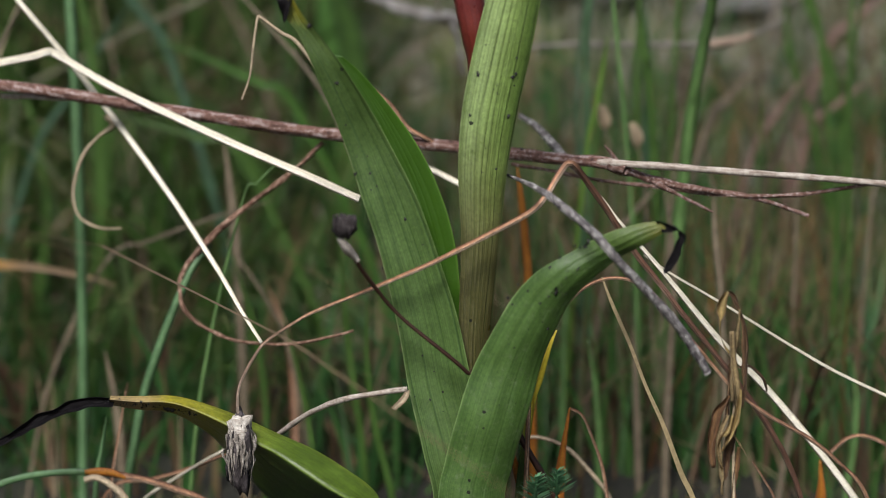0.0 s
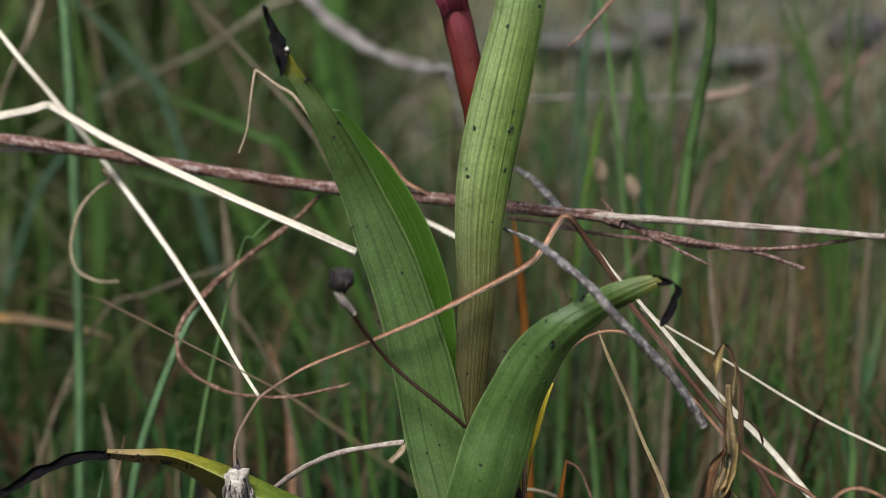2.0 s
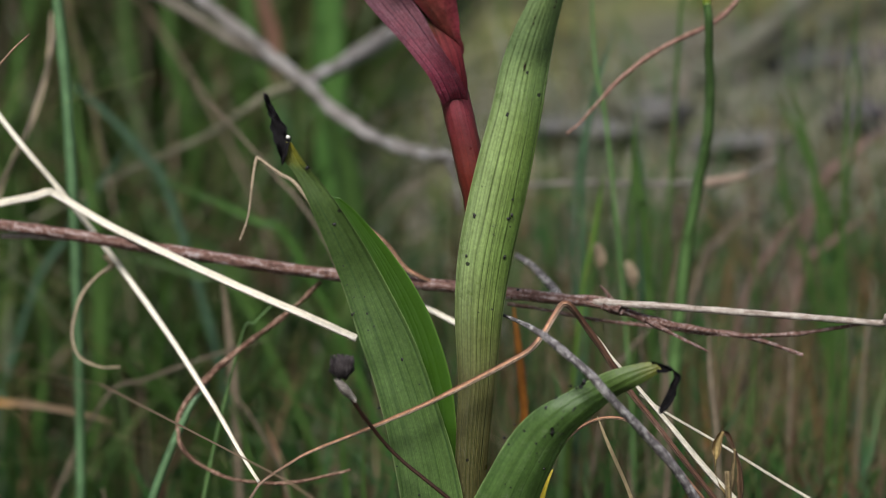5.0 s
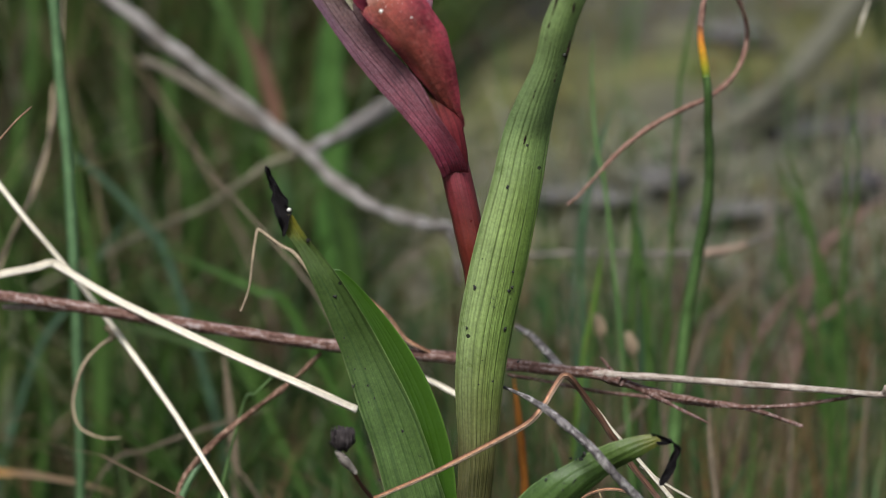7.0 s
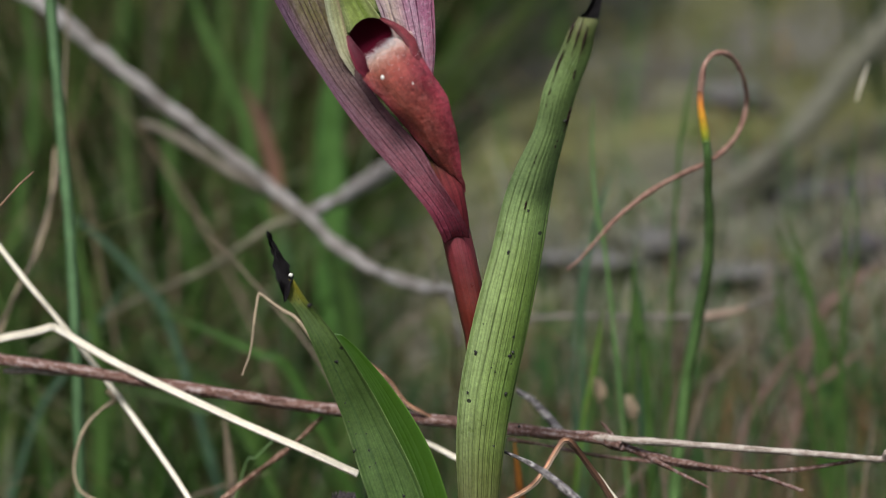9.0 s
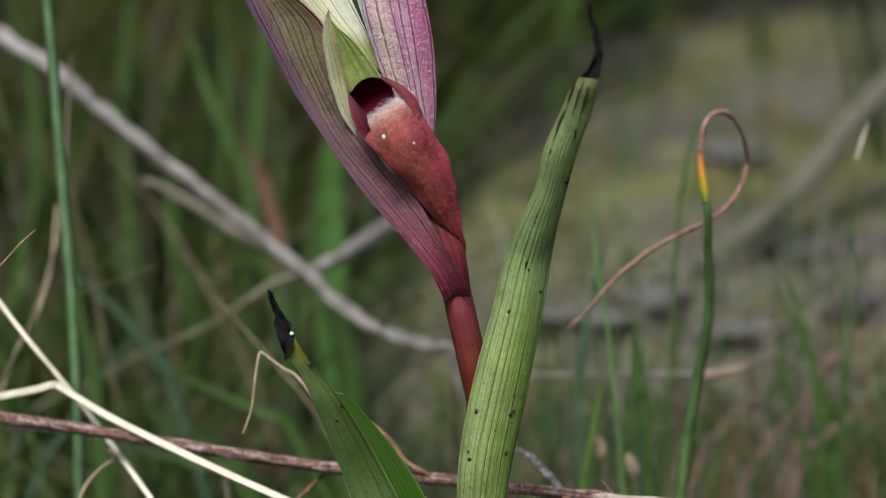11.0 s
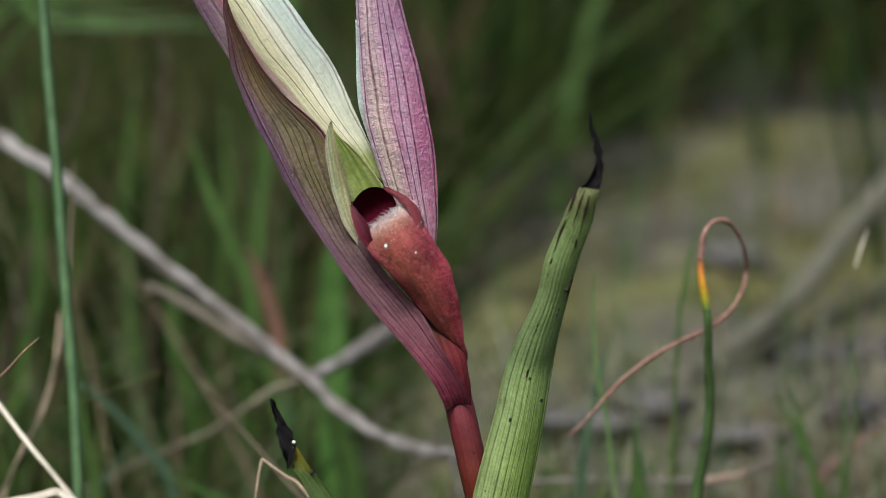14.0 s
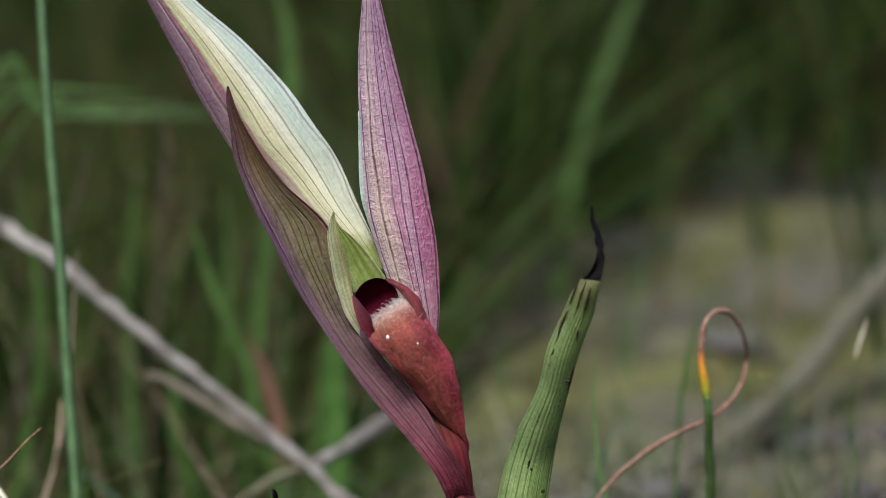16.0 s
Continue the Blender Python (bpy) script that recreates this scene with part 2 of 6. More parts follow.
    l.new(mix_col(n, l, k.outputs[0], base, mix_col(n, l, share.outputs[0], bare.outputs[0], moss.outputs[0])), b.inputs["Base Color"])
    b.inputs["Roughness"].default_value = 0.95
    bp = n.new("ShaderNodeBump")
    bp.inputs["Strength"].default_value, bp.inputs["Distance"].default_value = 0.8, 0.002
    l.new(fine, bp.inputs["Height"])
    l.new(bp.outputs[0], b.inputs["Normal"])
    return m


M_LEAF = plant_mat("leaf_green", [(0.0, (0.193, 0.272, 0.093)), (0.03, (0.081, 0.148, 0.032)), (0.25, (0.101, 0.176, 0.043)), (0.6, (0.095, 0.170, 0.038)), (0.95, (0.092, 0.164, 0.036)), (0.98, (0.090, 0.160, 0.034)), (1.0, (0.24, 0.36, 0.11))],
                   [(0.0, (0.2, 0.3, 0.08, 0.0)), (0.62, (0.05, 0.09, 0.015, 0.0)), (0.88, (0.055, 0.09, 0.015, 0.4)), (0.955, (0.08, 0.11, 0.015, 0.5)), (0.98, (0.28, 0.26, 0.015, 0.7)), (1.0, (0.42, 0.36, 0.02, 0.9))],
                   veins=5, vein_col=(0.042, 0.088, 0.022), vein_amt=0.75, specks=0.05, vein_width=0.12, grain=0.42, bump=0.45, pale=0.10, pale_col=(0.26, 0.36, 0.18))
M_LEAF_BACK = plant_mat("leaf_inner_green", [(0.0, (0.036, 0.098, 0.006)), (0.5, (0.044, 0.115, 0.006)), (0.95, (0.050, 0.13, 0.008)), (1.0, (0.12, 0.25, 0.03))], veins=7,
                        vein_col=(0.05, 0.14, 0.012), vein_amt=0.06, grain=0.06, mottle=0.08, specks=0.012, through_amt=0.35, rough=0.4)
M_LEAF_UP = plant_mat("leaf_upright", [(0.0, (0.34, 0.45, 0.18)), (0.03, (0.23, 0.33, 0.10)), (0.10, (0.33, 0.44, 0.165)), (0.4, (0.295, 0.41, 0.125)), (0.62, (0.245, 0.36, 0.085)), (0.85, (0.175, 0.285, 0.052)), (0.96, (0.13, 0.22, 0.04)), (1.0, (0.20, 0.31, 0.07))],
                      [(0.0, (0.05, 0.06, 0.012, 0.85)), (0.32, (0.075, 0.048, 0.016, 0.88)), (0.44, (0.10, 0.07, 0.026, 0.8)), (0.57, (0.2, 0.2, 0.06, 0.0)), (0.70, (0.24, 0.36, 0.13, 0.0)), (0.80, (0.27, 0.41, 0.17, 0.6)), (0.95, (0.25, 0.37, 0.13, 0.6)), (1.0, (0.16, 0.12, 0.05, 0.6))],
                      veins=8, vein_col=(0.048, 0.072, 0.016), vein_amt=0.92, specks=0.05, grain=0.42, vein_width=0.12, bump=0.6, rough=0.36, vein_fade=(0.66, 0.84, 0.35))
M_LEAF_ARCH = plant_mat("leaf_arched", [(0.0, (0.20, 0.31, 0.10)), (0.03, (0.064, 0.130, 0.026)), (0.3, (0.088, 0.165, 0.036)), (0.55, (0.074, 0.146, 0.030)), (0.97, (0.062, 0.125, 0.022)), (1.0, (0.14, 0.22, 0.06))],
                        [(0.0, (0.12, 0.22, 0.04, 0.0)), (0.84, (0.14, 0.22, 0.04, 0.1)), (0.95, (0.15, 0.20, 0.035, 0.5)), (1.0, (0.28, 0.27, 0.045, 0.85))],
                        veins=5, vein_col=(0.04, 0.09, 0.015), vein_amt=0.6, specks=0.20, pale=0.12, vein_width=0.15)
# colour drops past the crease: the lower half's shade is in the ramp
M_LEAF_LOW = plant_mat("leaf_yellowing", [(0.0, (0.13, 0.185, 0.018)), (0.03, (0.09, 0.15, 0.011)), (0.19, (0.085, 0.14, 0.011)), (0.215, (0.19, 0.28, 0.04)), (0.235, (0.04, 0.08, 0.012)), (1.0, (0.03, 0.065, 0.010))],
                       [(0.0, (0.10, 0.2, 0.02, 0.0)), (0.5, (0.12, 0.20, 0.015, 0.0)), (0.68, (0.21, 0.21, 0.012, 0.5)), (0.86, (0.36, 0.30, 0.015, 0.85)), (0.90, (0.36, 0.26, 0.08, 1.0)), (1.0, (0.27, 0.19, 0.075, 1.0))],
                       veins=6, vein_amt=0.2, specks=0.06, mottle=0.35, through_amt=0.12)
M_BLACK = plant_mat("withered_black", [(0.0, (0.004, 0.003, 0.003)), (0.5, (0.008, 0.006, 0.007)), (1.0, (0.003, 0.002, 0.003))], grain=0.7, rough=0.5, sheen=0.22, through_amt=0.0, bump=0.8)
M_STEM = plant_mat("stem_red", [(0.0, (0.075, 0.014, 0.008)), (0.4, (0.143, 0.024, 0.012)), (1.0, (0.060, 0.011, 0.006))],
                   [(0.0, (0.105, 0.101, 0.029, 0.8)), (0.45, (0.188, 0.036, 0.018, 0.0)), (0.82, (0.150, 0.022, 0.017, 0.0)), (0.91, (0.150, 0.019, 0.029, 0.7)), (1.0, (0.203, 0.023, 0.047, 0.9))],
                   veins=8, vein_col=(0.1, 0.015, 0.012), vein_amt=0.5, specks=0.0, through_amt=0.05, rough=0.35)
M_BRACT = plant_mat("bract_purple", [(0.0, (0.095, 0.030, 0.085)), (0.05, (0.17, 0.085, 0.15)), (0.12, (0.13, 0.062, 0.11)), (0.22, (0.139, 0.064, 0.096)), (0.30, (0.170, 0.132, 0.068)), (0.6, (0.148, 0.136, 0.040)), (0.88, (0.143, 0.112, 0.032)), (0.94, (0.152, 0.064, 0.024)), (1.0, (0.179, 0.016, 0.024))],
                    [(0.0, (0.240, 0.026, 0.048, 1.0)), (0.03, (0.34, 0.046, 0.084, 1.0)), (0.13, (0.31, 0.085, 0.115, 1.0)), (0.30, (0.225, 0.092, 0.118, 0.92)), (0.44, (0.165, 0.078, 0.114, 0.6)), (0.58, (0.200, 0.112, 0.128, 0.0)), (0.72, (0.160, 0.096, 0.032, 0.15)), (0.88, (0.160, 0.060, 0.024, 0.65)), (1.0, (0.112, 0.016, 0.024, 0.9))],
                    veins=8, vein_col=(0.05, 0.012, 0.03), vein_amt=0.9, grain=0.35, mottle=0.35, specks=0.0, through_amt=0.2, vein_width=0.17, bump=0.8, pale=0.12, pale_col=(0.42, 0.34, 0.38), blister=0.3, blister_sheen_col=(0.42, 0.30, 0.36))
M_OVARY = plant_mat("ovary_red", [(0.0, (0.07, 0.012, 0.014)), (0.5, (0.10, 0.02, 0.022)), (1.0, (0.06, 0.010, 0.012))],
                    [(0.0, (0.30, 0.035, 0.055, 0.9)), (0.3, (0.22, 0.03, 0.04, 0.9)), (0.52, (0.15, 0.028, 0.026, 0.9)), (0.66, (0.05, 0.06, 0.018, 0.95)), (1.0, (0.05, 0.065, 0.018, 1.0))],
                    veins=6, vein_col=(0.05, 0.012, 0.015), vein_amt=0.6, through_amt=0.0, rough=0.6, sheen=0.15)
# the bright 0.66 stop paints the highlight along the hood's crease
M_HOOD_CREAM = plant_mat("hood_cream", [(0.0, (0.24, 0.12, 0.20)), (0.22, (0.40, 0.24, 0.32)), (0.31, (0.36, 0.12, 0.17)), (0.35, (0.64, 0.62, 0.36)), (0.52, (0.76, 0.74, 0.47)), (0.66, (0.88, 0.88, 0.72)), (0.76, (0.60, 0.70, 0.58)), (0.9, (0.62, 0.73, 0.66)), (1.0, (0.78, 0.88, 0.84))],
                         [(0.0, (0.34, 0.42, 0.10, 1.0)), (0.06, (0.40, 0.46, 0.13, 1.0)), (0.11, (0.80, 0.78, 0.52, 0.75)), (0.34, (0.74, 0.72, 0.46, 0.2)), (0.5, (0.6, 0.6, 0.4, 0.0))],
                         veins=6, vein_col=(0.22, 0.16, 0.10), vein_amt=0.8, grain=0.2, mottle=0.12, through_amt=0.25, vein_width=0.10, bump=0.7, blister=0.35, blister_sheen_col=(0.86, 0.86, 0.66))
# pale flecks and blister tint put the hood's gloss highlights in the colour
M_HOOD_PINK = plant_mat("hood_pink", [(0.0, (0.76, 0.68, 0.66)), (0.06, (0.62, 0.42, 0.50)), (0.2, (0.88, 0.72, 0.58)), (0.36, (0.80, 0.54, 0.54)), (0.5, (0.62, 0.27, 0.45)), (0.62, (0.66, 0.36, 0.52)), (0.8, (0.62, 0.15, 0.36)), (1.0, (0.46, 0.07, 0.22))],
                        [(0.0, (0.80, 0.58, 0.42, 0.35)), (0.3, (0.72, 0.50, 0.44, 0.10)), (0.55, (0.64, 0.42, 0.56, 0.45)), (1.0, (0.50, 0.33, 0.48, 0.75))],
                        veins=6, vein_col=(0.16, 0.015, 0.07), vein_amt=0.95, grain=0.3, mottle=0.2, through_amt=0.22, vein_width=0.12, bump=1.0, rough=0.34, pale=0.12, pale_col=(0.82, 0.76, 0.86), blister=0.7, blister_sheen_col=(0.86, 0.72, 0.80))
M_PETAL = plant_mat("petal_green", [(0.0, (0.46, 0.50, 0.22)), (0.3, (0.28, 0.36, 0.08)), (0.7, (0.24, 0.33, 0.06)), (1.0, (0.40, 0.44, 0.18))], veins=4, vein_col=(0.17, 0.20, 0.06),
                    vein_amt=0.5, through_amt=0.3)
M_PETAL_PALE = plant_mat("petal_pale", [(0.0, (0.60, 0.62, 0.42)), (0.35, (0.46, 0.50, 0.27)), (0.7, (0.40, 0.42, 0.20)), (1.0, (0.46, 0.36, 0.22))], [(0.0, (0.62, 0.56, 0.46, 0.85)), (0.35, (0.56, 0.52, 0.36, 0.5)), (0.7, (0.4, 0.45, 0.2, 0.0))],
                         veins=4, vein_col=(0.26, 0.2, 0.10), vein_amt=0.5, through_amt=0.3)
M_MARGIN = plant_mat("pale_margin", [(0.0, (0.62, 0.74, 0.68)), (1.0, (0.5, 0.62, 0.54))], through_amt=0.3)
M_LIP = plant_mat("lip_red", [(0.0, (0.320, 0.037, 0.059)), (0.10, (0.257, 0.040, 0.036)), (0.25, (0.220, 0.048, 0.028)), (0.45, (0.275, 0.054, 0.040)), (0.62, (0.325, 0.064, 0.056)), (0.8, (0.285, 0.029, 0.045)), (0.93, (0.320, 0.037, 0.063)), (1.0, (0.355, 0.040, 0.076))],
                  [(0.0, (0.85, 0.64, 0.56, 0.9)), (0.04, (0.80, 0.58, 0.48, 0.85)), (0.08, (0.55, 0.32, 0.24, 0.6)), (0.14, (0.30, 0.11, 0.06, 0.3)), (0.22, (0.22, 0.06, 0.03, 0.05)), (0.8, (0.26, 0.046, 0.04, 0.2)), (1.0, (0.24, 0.025, 0.04, 0.8))],
                  mottle=0.5, grain=0.45, through_amt=0.12, rough=0.5, bump=0.8, sheen=0.35, pale=0.2, pale_col=(0.55, 0.30, 0.24), blister=0.3, blister_sheen_col=(0.48, 0.20, 0.16))
M_LOBE_RED = plant_mat("lobe_red", [(0.0, (0.22, 0.025, 0.04)), (0.5, (0.29, 0.05, 0.06)), (1.0, (0.20, 0.022, 0.035))], mottle=0.35, through_amt=0.15, bump=0.8)
M_MOUTH = plant_mat("mouth_maroon", grain=0.0, mottle=0.0, across= [(0.0, (0.07, 0.003, 0.012)), (0.5, (0.045, 0.002, 0.008)), (1.0, (0.07, 0.003, 0.012))], through_amt=0.0, rough=0.9, sheen=0.08, bump=0.1)
M_LOBE = plant_mat("lobe_maroon", [(0.0, (0.16, 0.02, 0.035)), (0.3, (0.085, 0.008, 0.018)), (1.0, (0.06, 0.006, 0.014))], through_amt=0.0, sheen=0.2)
M_HAIR = plant_mat("white_hair", [(0.0, (0.95, 0.92, 0.9)), (1.0, (0.95, 0.92, 0.9))], through_amt=0.5, bump=0.0, grain=0.0, mottle=0.0)
# the tan end stops put the straw's shadowed edges in the colour
M_CREAM = plant_mat("straw_cream", [(0.0, (0.55, 0.44, 0.28)), (0.18, (0.93, 0.85, 0.66)), (0.8, (0.97, 0.91, 0.76)), (1.0, (0.55, 0.44, 0.28))], fibre=35.0, grain=0.3, mottle=0.15, rough=0.4, through_amt=0.08, bump=0.6,
                    veins=2, vein_col=(0.50, 0.40, 0.24), vein_amt=0.25)
M_TAN = plant_mat("straw_tan", [(0.0, (0.36, 0.26, 0.16)), (0.5, (0.62, 0.50, 0.33)), (1.0, (0.34, 0.25, 0.15))], fibre=35.0, grain=0.5, mottle=0.3, rough=0.6, through_amt=0.1, bump=0.6)
# straw_tan dimmed to about two fifths, as shade for the straws behind
M_TANDIM = plant_mat("straw_tan_dimmed", [(0.0, (0.13, 0.10, 0.06)), (0.5, (0.25, 0.20, 0.13)), (1.0, (0.12, 0.09, 0.055))], fibre=35.0, grain=0.5, mottle=0.4, rough=0.6, through_amt=0.1, bump=0.6)
# dark end stops and the pale 0.7 stop paint underside and highlight
M_BROWN = plant_mat("stalk_brown", [(0.0, (0.15, 0.06, 0.03)), (0.35, (0.44, 0.22, 0.115)), (0.7, (0.64, 0.43, 0.28)), (1.0, (0.12, 0.045, 0.022))], fibre=35.0, grain=0.85, mottle=0.5, rough=0.5, through_amt=0.0, bump=0.8,
                    veins=3, vein_col=(0.09, 0.03, 0.015), vein_amt=0.6)
M_DARKSTEM = plant_mat("stem_dark", [(0.0, (0.02, 0.010, 0.007)), (0.5, (0.05, 0.023, 0.015)), (1.0, (0.018, 0.009, 0.006))], sheen=0.25, fibre=35.0, grain=0.5, rough=0.4, through_amt=0.0)
M_GREENSTALK = plant_mat("stalk_green", [(0.0, (0.07, 0.15, 0.04)), (0.5, (0.14, 0.25, 0.075)), (1.0, (0.06, 0.13, 0.03))], fibre=35.0, grain=0.3, mottle=0.3, through_amt=0.1)
M_TEALSTALK = plant_mat("stalk_bluish_green", [(0.0, (0.06, 0.13, 0.048)), (0.5, (0.115, 0.215, 0.09)), (1.0, (0.05, 0.11, 0.04))], fibre=35.0, grain=0.3, mottle=0.3, through_amt=0.1)
M_ORANGE = plant_mat("blade_orange", [(0.0, (0.36, 0.11, 0.02)), (0.5, (0.56, 0.23, 0.025)), (1.0, (0.34, 0.10, 0.02))], grain=0.3, mottle=0.35, through_amt=0.3)
M_NECK = plant_mat("neck_turning", [(0.0, (0.6, 0.3, 0.02)), (1.0, (0.6, 0.3, 0.02))],
                   [(0.0, (0.13, 0.25, 0.035, 1.0)), (0.2, (0.45, 0.42, 0.03, 1.0)), (0.5, (0.75, 0.36, 0.02, 1.0)), (0.75, (0.62, 0.22, 0.03, 1.0)), (1.0, (0.26, 0.11, 0.06, 1.0))], grain=0.3, mottle=0.3, through_amt=0.15)
M_CURLEND = bark_mat("curled_end_brown", (0.10, 0.045, 0.035), (0.24, 0.13, 0.095), (0.42, 0.28, 0.21), scale=900.0, along=30.0)
M_YELLOWTIP = plant_mat("blade_yellow_tip", [(0.0, (0.07, 0.14, 0.03)), (1.0, (0.07, 0.14, 0.03))], [(0.0, (0.07, 0.14, 0.03, 0.0)), (0.55, (0.12, 0.18, 0.03, 0.3)), (0.75, (0.5, 0.42, 0.03, 1.0)), (1.0, (0.62, 0.5, 0.05, 1.0))], through_amt=0.25)
M_FADE = plant_mat("blade_fading", [(0.0, (0.10, 0.2, 0.03)), (0.5, (0.16, 0.30, 0.05)), (1.0, (0.08, 0.16, 0.03))],
                   [(0.0, (0.1, 0.25, 0.04, 0.0)), (0.18, (0.2, 0.3, 0.05, 0.3)), (0.32, (0.42, 0.33, 0.17, 1.0)), (1.0, (0.46, 0.36, 0.2, 1.0))], through_amt=0.2)
M_ORANGETIP = plant_mat("blade_orange_base", [(0.0, (0.36, 0.25, 0.14)), (1.0, (0.30, 0.2, 0.12))],
                        [(0.0, (0.75, 0.34, 0.03, 1.0)), (0.70, (0.72, 0.36, 0.05, 1.0)), (0.80, (0.4, 0.28, 0.15, 0.2))], through_amt=0.2)
# dimmed copies of the green and bluish stalks: meadow shade put in the colour
M_SHADEBLADE = plant_mat("blade_green_shaded", [(0.0, (0.038, 0.088, 0.013)), (0.5, (0.071, 0.149, 0.022)), (1.0, (0.035, 0.077, 0.012))], fibre=20.0, grain=0.4, mottle=0.3, through_amt=0.2)
M_SHADETEAL = plant_mat("blade_bluish_shaded", [(0.0, (0.04, 0.085, 0.042)), (0.5, (0.075, 0.15, 0.08)), (1.0, (0.035, 0.075, 0.04))], fibre=20.0, grain=0.4, mottle=0.3, through_amt=0.2)
M_MIDBLADE = plant_mat("blade_mid_green", [(0.0, (0.050, 0.126, 0.016)), (0.5, (0.084, 0.198, 0.027)), (1.0, (0.045, 0.117, 0.014))], fibre=20.0, grain=0.4, mottle=0.3, through_amt=0.3)
M_YOUNG = plant_mat("blade_yellow_green", [(0.0, (0.10, 0.19, 0.025)), (0.5, (0.17, 0.30, 0.04)), (1.0, (0.09, 0.18, 0.02))], fibre=20.0, grain=0.3, mottle=0.3, through_amt=0.3)
M_PINKSTEM = plant_mat("stem_pinkish", [(0.0, (0.13, 0.075, 0.06)), (0.5, (0.25, 0.15, 0.12)), (1.0, (0.12, 0.07, 0.055))], fibre=20.0, grain=0.4, mottle=0.3, through_amt=0.05)
# likewise the brown stalk, dimmed so its colour carries the shade
M_SHADEBROWN = plant_mat("stem_brown_shaded", [(0.0, (0.05, 0.035, 0.022)), (0.5, (0.085, 0.065, 0.042)), (1.0, (0.05, 0.03, 0.02))], fibre=20.0, grain=0.4, mottle=0.3, through_amt=0.05)
M_FRESHBLADE = plant_mat("blade_fresh_green", [(0.0, (0.055, 0.135, 0.022)), (0.5, (0.092, 0.21, 0.038)), (1.0, (0.05, 0.125, 0.02))], fibre=20.0, grain=0.4, mottle=0.3, through_amt=0.3)
M_RUSTTIP = plant_mat("blade_rusty_end", [(0.0, (0.045, 0.10, 0.028)), (1.0, (0.04, 0.09, 0.025))], [(0.0, (0.05, 0.1, 0.03, 0.0)), (0.6, (0.06, 0.1, 0.03, 0.0)), (0.75, (0.17, 0.085, 0.05, 1.0)), (1.0, (0.12, 0.065, 0.04, 1.0))], through_amt=0.1)
M_TWIG = bark_mat("twig_bark", (0.03, 0.016, 0.013), (0.17, 0.088, 0.064), (0.46, 0.39, 0.37), scale=1700.0, bump=1.0)
M_TWIG_GREY = bark_mat("twig_grey", (0.03, 0.026, 0.025), (0.125, 0.11, 0.108), (0.50, 0.48, 0.44), scale=1100.0, bump=0.9, along=30.0, spread=0.10)
M_TWIG_BROWN = bark_mat("twig_brown", (0.03, 0.014, 0.010), (0.17, 0.088, 0.055), (0.48, 0.34, 0.25), scale=1500.0, bump=0.9)
M_TWIG_PALE = bark_mat("twig_pale", (0.16, 0.12, 0.09), (0.36, 0.30, 0.25), (0.55, 0.5, 0.43))
M_STICK = bark_mat("stick_weathered", (0.075, 0.062, 0.05), (0.205, 0.185, 0.165), (0.46, 0.45, 0.43), scale=160.0, along=9.0)
M_STICK_WARM = bark_mat("stick_brown_grey", (0.075, 0.062, 0.042), (0.145, 0.125, 0.095), (0.26, 0.235, 0.195), scale=160.0, along=9.0)
M_TWIG_WARM = bark_mat("twig_warm", (0.14, 0.095, 0.07), (0.28, 0.205, 0.15), (0.42, 0.33, 0.25), scale=300.0)
# darker greenish tan for the forked stick's lower limb
M_TWIG_DIM = bark_mat("twig_greenish_tan", (0.075, 0.07, 0.045), (0.15, 0.14, 0.09), (0.24, 0.225, 0.15), scale=300.0)
M_TWIG_DULL = bark_mat("twig_dull", (0.065, 0.058, 0.048), (0.15, 0.135, 0.112), (0.26, 0.235, 0.20), scale=300.0)
M_CURL = plant_mat("dried_leaf_tan", [(0.0, (0.189, 0.123, 0.051)), (0.25, (0.522, 0.392, 0.189)), (0.5, (0.348, 0.246, 0.116)), (0.75, (0.580, 0.450, 0.232)), (1.0, (0.174, 0.109, 0.043))], grain=0.5, mottle=0.5, veins=3, vein_col=(0.08, 0.05, 0.02), vein_amt=0.6, through_amt=0.15, bump=0.8)
M_CURL_GOLD = plant_mat("dried_leaf_gold", [(0.0, (0.232, 0.145, 0.043)), (0.3, (0.638, 0.478, 0.189)), (0.6, (0.464, 0.319, 0.116)), (1.0, (0.261, 0.160, 0.058))], grain=0.5, mottle=0.4, veins=3, vein_col=(0.10, 0.06, 0.02), vein_amt=0.6, through_amt=0.2, bump=0.8)
M_CURL_BROWN = plant_mat("dried_leaf_brown", [(0.0, (0.131, 0.058, 0.026)), (0.4, (0.377, 0.203, 0.087)), (1.0, (0.145, 0.072, 0.029))], grain=0.5, mottle=0.4, veins=2, vein_col=(0.05, 0.025, 0.01), vein_amt=0.6, through_amt=0.1, bump=0.8)
M_CURL_DARK = plant_mat("dried_leaf_dark", [(0.0, (0.072, 0.035, 0.017)), (0.3, (0.217, 0.123, 0.058)), (0.7, (0.087, 0.046, 0.023)), (1.0, (0.246, 0.145, 0.065))], grain=0.5, mottle=0.4, through_amt=0.05, bump=0.8)
M_SEED = bark_mat("seed_grey", (0.05, 0.042, 0.034), (0.22, 0.19, 0.16), (0.55, 0.51, 0.44), scale=1500.0)
M_SEEDCAP = bark_mat("seed_wool", (0.16, 0.13, 0.10), (0.45, 0.40, 0.34), (0.82, 0.77, 0.68), scale=1500.0)
M_SEEDDARK = bark_mat("seed_dark", (0.012, 0.010, 0.010), (0.035, 0.028, 0.027), (0.13, 0.11, 0.11))
M_GRIT = plant_mat("grit", [(0.0, (0.01, 0.01, 0.01)), (1.0, (0.02, 0.018, 0.015))], through_amt=0.0)
